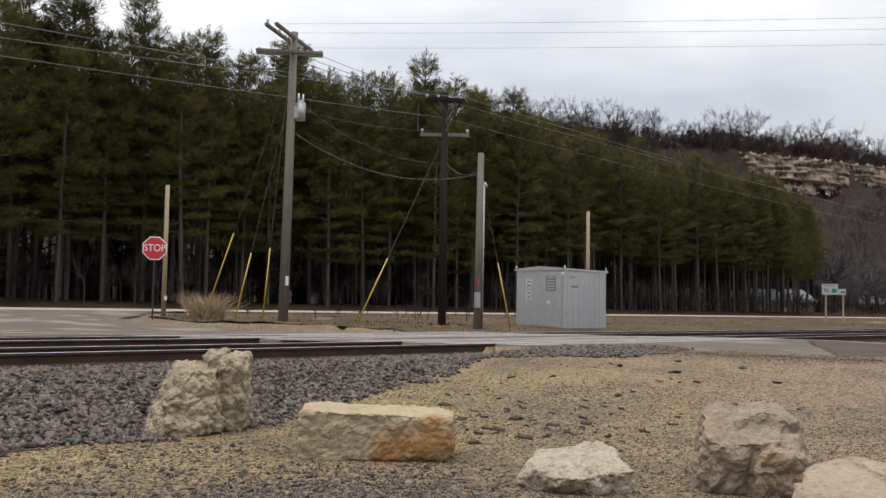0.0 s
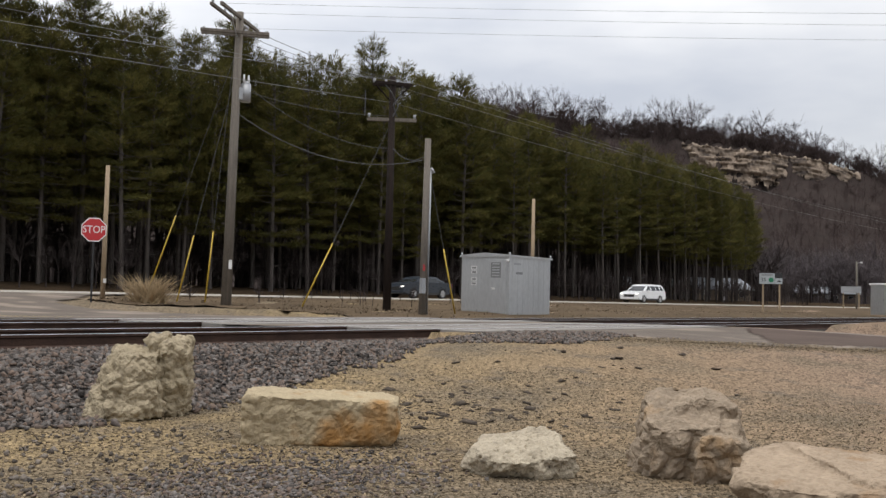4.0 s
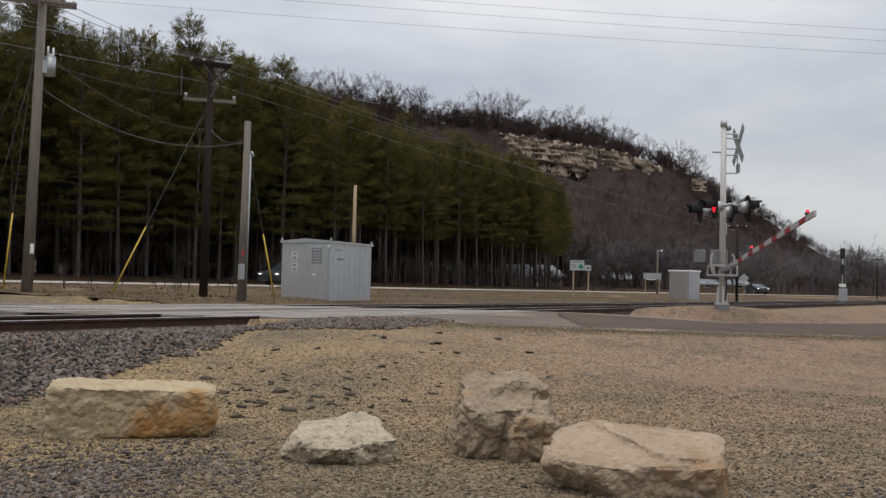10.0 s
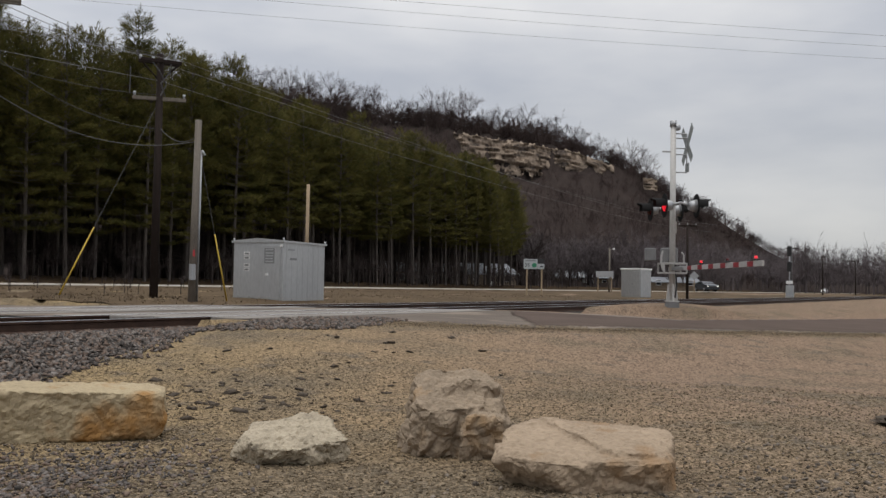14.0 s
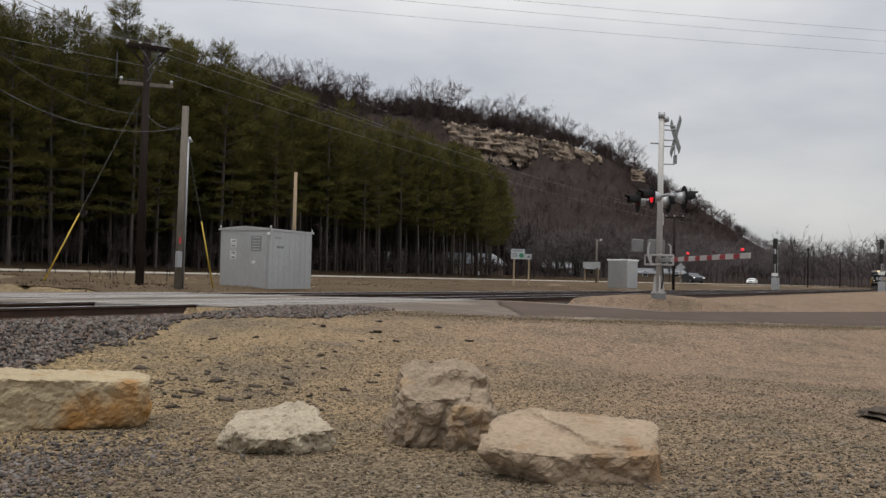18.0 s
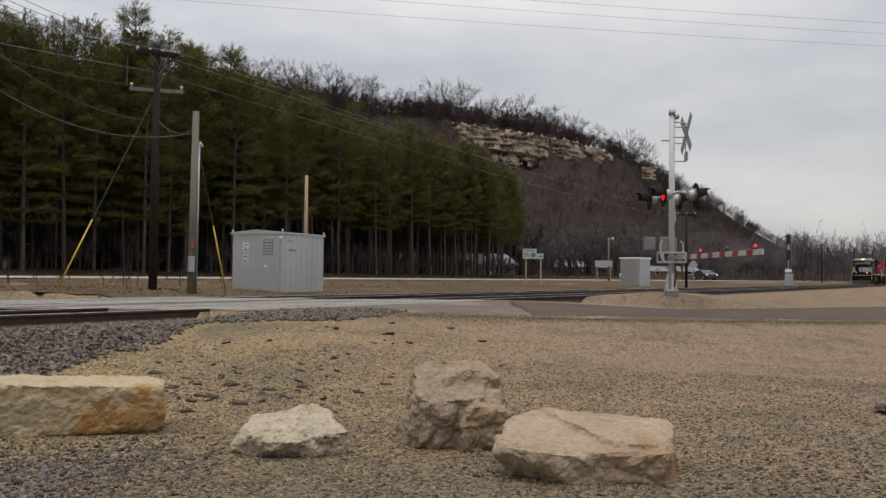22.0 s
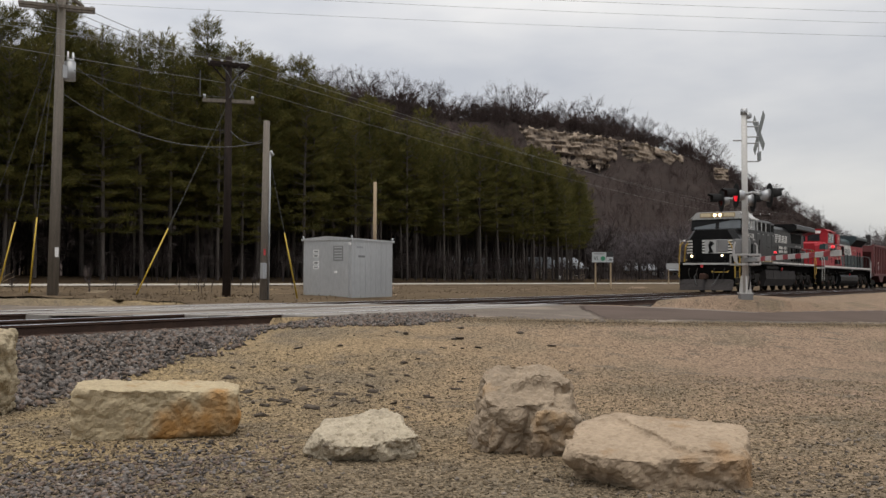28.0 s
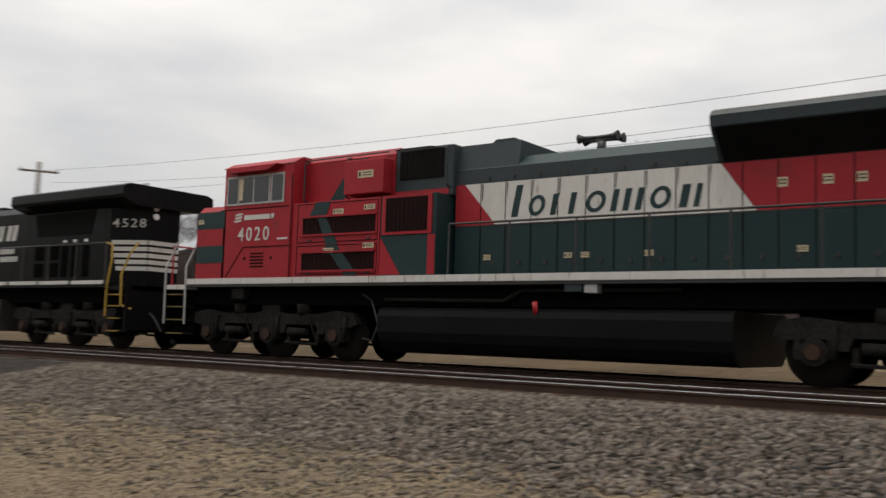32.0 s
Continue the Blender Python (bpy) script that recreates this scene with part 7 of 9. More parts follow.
        for k in range(3):
            z = 3.10 + k * 0.075
            side_plate(cab, "emblem_bar", [(1.14, z), (1.36 + 0.03 * k, z + 0.03), (1.34, z + 0.075), (1.10 + 0.03 * k, z + 0.045)], y + s * 0.004, M_LWHITE, "white painted emblem")
        side_plate(cab, "name_bar", [(1.44, 3.15), (2.42, 3.15), (2.44, 3.26), (1.46, 3.26)], y + s * 0.004, M_LWHITE, "plain white name strip")
        side_plate(cab, "small_print", [(2.56, 2.66), (2.9, 2.66), (2.9, 2.70), (2.56, 2.70)], y + s * 0.004, M_LWHITE)
    # electrical cabinet behind the cab
    cabinet = B(L, "cabinet", 3.0, 5.55, -1.50, 1.50, 1.80, 3.45, M_LRED, 0.012, "red electrical cabinet with dark louvres")
    upper = part("upper_cabinet", prism_x(bmesh.new(), [(-1.12, 3.45), (-1.12, 4.42), (-0.95, 4.58), (0.95, 4.58), (1.12, 4.42), (1.12, 3.45)], 3.0, 5.6), M_LRED, L)
    for s in (-1, 1):
        y = s * 1.502
        for z0, z1 in ((2.74, 3.09), (1.95, 2.31)):
            # flat plates; the shade of the louvre recesses is in their dark colour
            lv = side_plate(cabinet, "louvre_panel", [(3.33, z0), (5.43, z0), (5.43, z1), (3.33, z1)], y, M_GRILLE, "louvre panel coloured dark red like a shaded recess", 0.008)
            for k in range(16):
                x = 3.40 + k * 0.128
                side_plate(lv, "louvre_bar", [(x, z0 + 0.03), (x + 0.02, z0 + 0.03), (x + 0.02, z1 - 0.03), (x, z1 - 0.03)], y + s * 0.008, M_GRILLE)
        for z0, z1 in ((2.55, 3.40), (1.84, 2.47)):
            for o_ in ([(3.16, z0), (5.50, z0), (5.50, z0 + 0.018), (3.16, z0 + 0.018)], [(3.16, z1), (5.50, z1), (5.50, z1 + 0.018), (3.16, z1 + 0.018)], [(3.16, z0), (3.178, z0), (3.178, z1), (3.16, z1)], [(5.482, z0), (5.50, z0), (5.50, z1), (5.482, z1)]):
                side_plate(cabinet, "seam", o_, y, M_GRILLE, "", 0.004)
        for z in (2.69, 3.10, 1.90, 2.32):
            side_plate(cabinet, "louvre_lip", [(3.28, z), (5.46, z), (5.46, z + 0.04), (3.28, z + 0.04)], y, M_LRED, "", 0.04)
        for x, z in ((3.5, 2.58), (5.2, 2.58), (3.5, 1.86), (5.2, 1.86)):
            side_plate(cabinet, "latch", [(x, z), (x + 0.10, z), (x + 0.10, z + 0.03), (x, z + 0.03)], y, M_BLACK, "", 0.03)
        side_plate(cabinet, "green_stripe", [(4.05, 2.50), (4.40, 2.50), (4.02, 3.10), (4.15, 3.44), (3.72, 3.44), (3.52, 3.12), (3.62, 3.09), (3.78, 3.09)], y + s * 0.009, M_LGREEN, "dark green arrow stripe")
        side_plate(cabinet, "green_stripe", [(4.62, 1.82), (5.0, 1.82), (4.36, 2.49), (4.02, 2.49)], y + s * 0.009, M_LGREEN, "dark green arrow stripe")
        for x, z in ((4.4, 3.20), (5.28, 3.25), (5.28, 2.44), (4.15, 2.36)):
            side_plate(cabinet, "sticker", [(x - 0.16, z - 0.05), (x + 0.14, z - 0.05), (x + 0.14, z + 0.06), (x - 0.16, z + 0.06)], y + s * 0.018, M_STICKER)
        y = s * 1.122
        side_plate(upper, "green_stripe", [(3.72, 3.47), (4.12, 3.47), (4.85, 4.40), (4.45, 4.40)], y, M_LGREEN, "dark green arrow stripe")
        bx_ = part("blower_box", box(bmesh.new(), 4.45, 5.55, min(s * 1.12, s * 1.45), max(s * 1.12, s * 1.45), 3.56, 4.30, 0.02), M_LRED, upper)
        side_plate(bx_, "sticker", [(4.85, 3.90), (5.28, 3.90), (5.28, 4.06), (4.85, 4.06)], s * 1.452, M_STICKER)
        for x in (3.12, 4.40):
            part("grab_iron", tube(bmesh.new(), [(x, s * 1.15, 3.5), (x, s * 1.3, 3.55), (x, s * 1.3, 4.38), (x, s * 1.15, 4.42)], 0.02, 5), M_BLACK, upper)
        part("roof_rail", rod(bmesh.new(), (3.1, s * 1.22, 4.46), (5.5, s * 1.22, 4.46), 0.018, None, 5), M_BLACK, upper)
    # intake section
    low_in = B(L, "lower_intake", 5.56, 7.0, -1.49, 1.49, 1.80, 3.46, M_LGREEN, 0.012, "full width intake box with a dark red screen")
    intake = B(L, "intake", 5.6, 7.1, -1.10, 1.10, 3.46, 4.50, M_LSLATE, 0.02, "intake section with large screens")
    for s in (-1, 1):
        y = s * 1.492
        side_plate(low_in, "red_panel", [(5.57, 1.82), (6.12, 1.82), (5.57, 2.60)], y, M_LRED)
        side_plate(low_in, "screen_frame", [(5.62, 2.64), (6.90, 2.64), (6.90, 3.45), (5.62, 3.45)], y, M_LRED, "", 0.03)
        side_plate(low_in, "screen", [(5.72, 2.70), (6.80, 2.70), (6.80, 3.40), (5.72, 3.40)], y + s * 0.03, M_GRILLE)
        for k in range(10):
            side_plate(low_in, "screen_bar", [(5.76 + k * 0.11, 2.72), (5.772 + k * 0.11, 2.72), (5.772 + k * 0.11, 3.38), (5.76 + k * 0.11, 3.38)], y + s * 0.037, M_GRILLE_BLK)
        side_plate(low_in, "red_strip", [(6.80, 1.82), (6.98, 1.82), (6.98, 2.62), (6.80, 2.62)], y, M_LRED)
        y = s * 1.102
        side_plate(intake, "screen", [(5.74, 3.84), (6.86, 3.84), (6.86, 4.44), (5.74, 4.44)], y, M_GRILLE_BLK, "", 0.03)
        side_plate(intake, "red_strip", [(5.62, 3.48), (7.0, 3.48), (7.0, 3.60), (5.62, 3.60)], y, M_LRED)
        for k in range(9):
            side_plate(intake, "screen_bar", [(5.8 + k * 0.13, 3.86), (5.815 + k * 0.13, 3.86), (5.815 + k * 0.13, 4.42), (5.8 + k * 0.13, 4.42)], y + s * 0.032, M_GRILLE)
        part("grab_iron", tube(bmesh.new(), [(7.05, s * 1.12, 3.6), (7.05, s * 1.25, 3.65), (7.05, s * 1.25, 4.4), (6.6, s * 1.25, 4.46), (5.7, s * 1.25, 4.46)], 0.02, 5), M_BLACK, intake)
    # long hood
    hood = part("long_hood", prism_x(bmesh.new(), [(-0.97, 1.80), (-0.97, 3.95), (-0.72, 4.18), (0.72, 4.18), (0.97, 3.95), (0.97, 1.80)], 7.1, 18.3), M_LGREEN, L, "dark green engine hood with white band")
    part("roof_housing", prism_x(bmesh.new(), [(-0.95, 3.95), (-0.86, 4.48), (0.86, 4.48), (0.95, 3.95)], 7.1, 8.55), M_LSLATE, L)
    part("roof_housing", prism(bmesh.new(), [(7.6, 4.48), (8.4, 4.48), (8.2, 4.62), (7.75, 4.62)], -0.55, 0.55), M_LSLATE, L)
    for s in (-1, 1):
        y = s * 0.972
        side_plate(hood, "slate_band", [(7.1, 3.66), (12.5, 3.66), (12.5, 3.94), (7.1, 3.94)], y, M_LSLATE)
        side_plate(hood, "red_wedge", [(7.1, 3.65), (7.32, 3.65), (8.06, 2.82), (7.1, 2.82)], y, M_LRED, "red wedge before the white band")
        side_plate(hood, "white_band", [(7.32, 3.65), (12.56, 3.65), (13.16, 2.82), (8.06, 2.82)], y, M_LWHITE, "white band along the hood")
        side_plate(hood, "red_band", [(12.57, 3.65), (18.25, 3.65), (18.25, 2.82), (13.17, 2.82)], y, M_LRED, "red band along the hood")
        for k in range(18):
            x = 7.7 + k * 0.58
            side_plate(hood, "door_seam", [(x, 1.85), (x + 0.018, 1.85), (x + 0.018, 3.64), (x, 3.64)], y + s * 0.006, M_GRILLE_BLK, "", 0.003)
            side_plate(hood, "hinge", [(x + 0.14, 3.70), (x + 0.22, 3.70), (x + 0.22, 3.77), (x + 0.14, 3.77)], y + s * 0.006, M_BLACK, "", 0.02)
            side_plate(hood, "latch", [(x + 0.3, 2.02), (x + 0.37, 2.02), (x + 0.37, 2.10), (x + 0.3, 2.10)], y + s * 0.004, M_BLACK, "", 0.02)
        side_plate(hood, "seam", [(7.1, 2.79), (18.2, 2.79), (18.2, 2.815), (7.1, 2.815)], y + s * 0.004, M_BLACK)
        for x in (7.8, 9.6, 9.95, 11.2, 13.8):
            side_plate(hood, "sticker", [(x, 2.12), (x + 0.17, 2.12), (x + 0.17, 2.22), (x, 2.22)], y + s * 0.01, M_STICKER)
        # plain leaning bars and ovals on the white band, the first one tall
        for kind_, x, w in (("tall", 8.42, 0.15), ("oval", 8.78, 0.36), ("bar", 9.28, 0.12), ("bar", 9.66, 0.12), ("oval", 10.00, 0.40), ("bar", 10.52, 0.12), ("bar", 10.76, 0.12), ("bar", 11.00, 0.12), ("oval", 11.26, 0.38), ("bar", 11.82, 0.15), ("bar", 12.08, 0.10)):
            z0, z1 = 2.94, 3.56 if kind_ == "tall" else 3.34
            lean = lambda px, pz: (px + (pz - z0) * 0.2, pz)
            if kind_ == "oval":
                bm = bmesh.new()
                loops = []
                for rx_, rz_, yy in ((w / 2, 0.20, y + s * 0.006), (w / 2, 0.20, y + s * 0.012), (w / 2 - 0.085, 0.125, y + s * 0.012), (w / 2 - 0.085, 0.125, y + s * 0.006)):
                    ring_ = []
                    for i in range(24):
                        px, pz = lean(x + w / 2 + rx_ * math.cos(i * math.pi / 12), 3.14 + rz_ * math.sin(i * math.pi / 12))
                        ring_.append(bm.verts.new((px, yy, pz)))
                    loops.append(ring_)
                for p_, q_ in zip(loops, loops[1:]):
                    for i in range(24):
                        bm.faces.new((p_[i], p_[(i + 1) % 24], q_[(i + 1) % 24], q_[i]))
                part("painted_oval", bm, M_LGREEN, hood)
            else:
                side_plate(hood, "painted_bar", [lean(x, z0), lean(x + w, z0), lean(x + w, z1), lean(x, z1)], y + s * 0.006, M_LGREEN, "plain dark green painted bar" if kind_ == "tall" else "")
        # rust runs down from the door hinges
        for k in range(9):
            x = 7.74 + k * 0.58
            side_plate(hood, "rust_run", [(x, 3.63), (x + 0.025, 3.63), (x + 0.012, 3.30 + 0.1 * (k % 3)), (x + 0.004, 3.30)], y + s * 0.007, M_TRUCK_RUST)
    walkway_rail(L, [7.3 + 1.4 * k for k in range(9)], -1.46, 1.80, 2.80, M_BLACK)
    walkway_rail(L, [7.3 + 1.4 * k for k in range(9)], 1.46, 1.80, 2.80, M_BLACK)
    part("exhaust_horn_mount", rod(bmesh.new(), (9.9, -0.1, 4.15), (9.9, -0.1, 4.45), 0.10, 0.09, 10), M_BLACK, L)
    for dx, s2 in ((-0.28, -1), (0.30, 1)):
        for dy in (-0.18, 0.08):
            bm = rod(bmesh.new(), (9.9, -0.1 + dy, 4.5), (9.9 + dx, -0.1 + dy, 4.5), 0.035, 0.045, 8)
            rod(bm, (9.9 + dx, -0.1 + dy, 4.5), (9.9 + dx * 1.45, -0.1 + dy, 4.5), 0.045, 0.10, 12)
            part("air_horn", bm, M_BLACK, L, "black air horn trumpet")
    # radiator flare
    flare = part("radiator", prism_x(bmesh.new(), [(-0.97, 3.64), (-1.48, 4.18), (-1.50, 4.36), (-1.42, 4.45), (-1.22, 4.52), (1.22, 4.52), (1.42, 4.45), (1.50, 4.36), (1.48, 4.18), (0.97, 3.64)], 12.55, 17.6), M_LSLATE, L, "flared radiator housing")
    for s in (-1, 1):
        bm = bmesh.new()
        vs = [bm.verts.new(p) for p in ((12.62, s * 0.995, 3.665), (17.5, s * 0.995, 3.665), (17.5, s * 1.465, 4.16), (12.62, s * 1.465, 4.16))]
        bm.faces.new(vs)
        bmesh.ops.translate(bm, verts=bm.verts[:], vec=(0, s * 0.006, -0.005))
        part("radiator_screen", bm, M_GRILLE_BLK, flare, "black radiator screen")
        # thin pale line along the flare's top edge
        part("flare_trim", rod(bmesh.new(), (12.6, s * 1.40, 4.455), (17.55, s * 1.40, 4.455), 0.022, None, 6), M_HRAIL_W, flare)
        for x in (15.5, 16.6):
            side_plate(hood, "hood_screen", [(x, 1.95), (x + 0.55, 1.95), (x + 0.55, 3.2), (x, 3.2)], s * 0.985, M_GRILLE_BLK)
        for x in (13.5, 14.2, 14.7):
            side_plate(hood, "sticker", [(x, 3.18), (x + 0.16, 3.18), (x + 0.16, 3.34), (x, 3.34)], s * 0.985, M_STICKER)
    for k in range(3):
        B(flare, "roof_fan", 13.2 + k * 1.45, 14.4 + k * 1.45, -0.6, 0.6, 4.52, 4.60, M_BLACK, 0.03)
    # tank and gear below the deck
    tank = part("fuel_tank", prism_x(bmesh.new(), [(-1.36, 1.16), (-1.46, 1.10), (-1.50, 0.98), (-1.50, 0.66), (-1.44, 0.48), (-1.30, 0.32), (-1.10, 0.24), (1.10, 0.24), (1.30, 0.32), (1.44, 0.48), (1.50, 0.66), (1.50, 0.98), (1.46, 1.10), (1.36, 1.16)], 5.58, 12.95), M_TANK, L, "long black fuel tank")
    for s in (-1, 1):
        part("filler", rod(bmesh.new(), (9.3, s * 1.44, 1.05), (9.3, s * 1.5, 1.28), 0.05, None, 8), M_RED, tank, "red fuel filler")
        part("pipe", tube(bmesh.new(), [(5.6, s * 1.3, 1.32), (8.5, s * 1.3, 1.30), (8.9, s * 1.3, 1.5), (12.0, s * 1.3, 1.5)], 0.035, 6), M_TRUCK, L)
        B(L, "junction_box", 9.9, 10.25, min(s * 1.3, s * 1.5), max(s * 1.3, s * 1.5), 1.46, 1.62, M_LSLATE, 0.01)
        B(L, "junction_box", 10.3, 10.55, min(s * 1.3, s * 1.5), max(s * 1.3, s * 1.5), 1.44, 1.62, M_HRAIL_W, 0.01)
        B(L, "sand_valve", 1.0, 1.4, min(s * 1.1, s * 1.42), max(s * 1.1, s * 1.42), 1.32, 1.58, M_TRUCK, 0.02)
        part("cable_loop", tube(bmesh.new(), [(4.75, s * 1.15, 1.5), (5.2, s * 1.25, 1.3), (5.4, s * 1.25, 0.8), (5.2, s * 1.2, 0.45), (4.9, s * 1.15, 0.5)], 0.025, 6), M_BLACK, L)
    # print on the stickers
    for ob in [o for o in L.children_recursive if o.name.startswith("sticker")]:
        xs, ys, zs = ([v.co[k] for v in ob.data.vertices] for k in range(3))
        s = -1 if ys[0] < 0 else 1
        out, w_, h_ = max(ys, key=abs), max(xs) - min(xs), max(zs) - min(zs)
        for f in (0.28, 0.62):
            side_plate(ob.parent, "sticker_print", [(min(xs) + w_ * 0.3, min(zs) + h_ * f), (max(xs) - w_ * 0.1, min(zs) + h_ * f), (max(xs) - w_ * 0.1, min(zs) + h_ * (f + 0.14)), (min(xs) + w_ * 0.3, min(zs) + h_ * (f + 0.14))], out, M_BLACK, "", 0.003)
        side_plate(ob.parent, "sticker_mark", [(min(xs) + w_ * 0.06, min(zs) + h_ * 0.2), (min(xs) + w_ * 0.2, min(zs) + h_ * 0.2), (min(xs) + w_ * 0.2, max(zs) - h_ * 0.2), (min(xs) + w_ * 0.06, max(zs) - h_ * 0.2)], out, M_BLACK, "", 0.003)
    return L, sets


RED_LOCO, RED_SETS = red_locomotive()


def black_locomotive():
    L = thing("locomotive", pose(0, 0, 0), "black diesel locomotive with white nose stripes leading the train", "locomotive")
    sets = []
    six_wheel_truck(L, (0.95, 3.02, 5.09), sets)
    six_wheel_truck(L, (14.05, 16.12, 18.19), sets)
    B(L, "underframe", -0.35, 19.2, -1.2, 1.2, 1.2, 1.66, M_VOID)
    B(L, "deck", 0.4, 18.6, -1.53, 1.53, 1.62, 1.72, M_LBLACK)
    for s in (-1, 1):
        y0, y1 = (-1.545, -1.50) if s < 0 else (1.50, 1.545)
        B(L, "sill_stripe", 0.45, 7.2, y0, y1, 1.75, 1.84, M_GOLD)
        for k in range(7):
            B(L, "sill_stripe", 7.25 + k * 1.6, 7.25 + k * 1.6 + 1.45, y0, y1, 1.70, 1.80, M_LWHITE)
    B(L, "front_platform", -0.55, 0.4, -1.5, 1.5, 1.55, 1.66, M_LBLACK)
    B(L, "rear_platform", 18.6, 19.2, -1.5, 1.5, 1.55, 1.66, M_LBLACK)
    part("pilot", prism_x(bmesh.new(), [(-1.5, 1.55), (-1.5, 0.62), (1.5, 0.62), (1.5, 1.55)], -0.62, -0.52), M_VOID, L)
    bm = bmesh.new()
    blade = []
    for k in range(9):
        py = -1.45 + k * 2.9 / 8
        nose_x = 0.40 * (1 - (abs(py) / 1.45) ** 1.6)
        blade.append([bm.verts.new((px - nose_x * f, py, pz)) for px, pz, f in ((-0.60, 0.72, 0.2), (-0.68, 0.52, 0.5), (-0.76, 0.30, 0.8), (-0.84, 0.12, 0.9), (-0.76, 0.11, 0.9), (-0.50, 0.58, 0.3))])
    for p_, q_ in zip(blade, blade[1:]):
        for i in range(6):
            bm.faces.new((p_[i], p_[(i + 1) % 6], q_[(i + 1) % 6], q_[i]))
    bm.faces.new(blade[0])
    bm.faces.new(blade[-1][::-1])
    part("snow_plow", bm, M_TANK_GREY_LOCO, L, "dark curved steel snow plow")
    part("rear_plate", prism_x(bmesh.new(), [(-1.45, 1.55), (-1.45, 0.5), (1.45, 0.5), (1.45, 1.55)], 19.2, 19.27), M_LBLACK, L)
    coupler(L, -0.6, -1)
    B(L, "pilot_beam", -0.66, -0.60, -1.30, 1.30, 1.50, 1.60, M_HRAIL_W, 0.01, "pale grab step above the coupler")
    for y in (-1.0, -0.45, 0.5, 0.95):
        part("air_hose", tube(bmesh.new(), [(-0.62, y, 1.30), (-0.78, y, 1.18), (-0.84, y * 0.95, 0.92), (-0.76, y * 0.9, 0.72)], 0.035, 6), M_TRUCK, L)
    handrail(L, [(-0.66, -1.2, 1.16), (-0.78, -1.2, 1.10), (-0.78, -0.35, 1.10), (-0.66, -0.35, 1.16)], 0.022, M_HRAIL_Y)
    coupler(L, 19.2, 1)
    for s in (-1, 1):
        steps(L, -0.48, 0.22, s * 1.5, M_STEP_EDGE)
        steps(L, 18.55, 19.15, s * 1.5, M_HRAIL_Y)
        for x in (-0.58, 0.30):
            handrail(L, [(x, s * 1.53, 0.8), (x, s * 1.54, 2.0), (x - 0.22, s * 1.40, 2.55), (x - 0.22, s * 1.25, 2.75)], 0.036, M_HRAIL_Y)
        handrail(L, [(18.48, s * 1.52, 0.85), (18.50, s * 1.53, 1.6), (18.66, s * 1.53, 2.35), (18.62, s * 1.50, 2.74), (18.3, s * 1.46, 2.82)], 0.028, M_HRAIL_Y)
        handrail(L, [(19.30, s * 1.30, 1.05), (19.12, s * 1.50, 1.15), (19.10, s * 1.52, 1.95), (19.26, s * 1.40, 2.5), (19.26, s * 1.15, 2.82)], 0.028, M_HRAIL_Y)
        B(L, "ditch_light_box", -0.55, -0.40, min(s * 0.68, s * 0.98), max(s * 0.68, s * 0.98), 1.86, 2.12, M_LBLACK, 0.02)
        part("ditch_light", rod(bmesh.new(), (-0.55, s * 0.83, 1.99), (-0.59, s * 0.83, 1.99), 0.065, 0.06, 14), M_HEADLIGHT, L, "lit ditch light")
    part("red_lamp", rod(bmesh.new(), (-0.62, 0.25, 1.42), (-0.68, 0.25, 1.42), 0.08, 0.075, 14), M_RED, L, "red marker on the pilot")
    # nose
    prof = [(-1.5, 1.72), (-1.5, 2.95), (-1.1, 3.45), (1.1, 3.45), (1.5, 2.95), (1.5, 1.72)]
    bm = bmesh.new()
    a = [bm.verts.new((0.22, y * 0.80, z)) for y, z in prof]
    b = [bm.verts.new((0.62, y, z)) for y, z in prof]
    c = [bm.verts.new((1.75, y, z + (0.18 if z > 3 else 0))) for y, z in prof]
    for p, q in ((a, b), (b, c)):
        for i in range(6):
            bm.faces.new((p[i], p[(i + 1) % 6], q[(i + 1) % 6], q[i]))
    bm.faces.new(a)
    bm.faces.new(c[::-1])
    nose = part("nose", bm, M_LBLACK, L, "black nose with white stripes")
    for k in range(5):
        z = 2.16 + k * 0.16
        B(nose, "nose_stripe", 0.208, 0.218, -1.19, 1.19, z, z + 0.085, M_LWHITE)
        for s in (-1, 1):
            bm = bmesh.new()
            vs = [bm.verts.new(p) for p in ((0.22, s * 1.20, z), (0.62, s * 1.5, z), (0.62, s * 1.5, z + 0.085), (0.22, s * 1.20, z + 0.085))]
            bm.faces.new(vs)
            bmesh.ops.translate(bm, verts=bm.verts[:], vec=(-0.007, s * 0.007, 0))
            part("nose_stripe", bm, M_LWHITE, nose)
            side_plate(nose, "nose_stripe", [(0.63, z), (1.38 - 0.09 * (4 - k), z), (1.43 - 0.09 * (4 - k), z + 0.085), (0.63, z + 0.085)], s * 1.502, M_LWHITE)
    B(nose, "emblem_plate", 0.195, 0.207, -0.42, 0.36, 2.14, 2.90, M_HRAIL_W, 0.003, "white nose panel with a plain dark shape")
    part("emblem", prism_x(bmesh.new(), [(-0.14, 2.18), (0.0, 2.5), (-0.2, 2.7), (0.05, 2.84), (0.16, 2.6), (0.1, 2.3), (0.2, 2.15)], 0.188, 0.194), M_LBLACK, nose)
    B(nose, "nose_door", 0.20, 0.22, 0.5, 1.05, 1.8, 2.95, M_LBLACK, 0.01)
    # cab
    cab = part("cab", prism_x(bmesh.new(), [(-1.52, 1.72), (-1.52, 4.15), (-1.2, 4.45), (1.2, 4.45), (1.52, 4.15), (1.52, 1.72)], 1.66, 3.6), M_LBLACK, L, "black crew cab with a pale roof front")
    bm = bmesh.new()
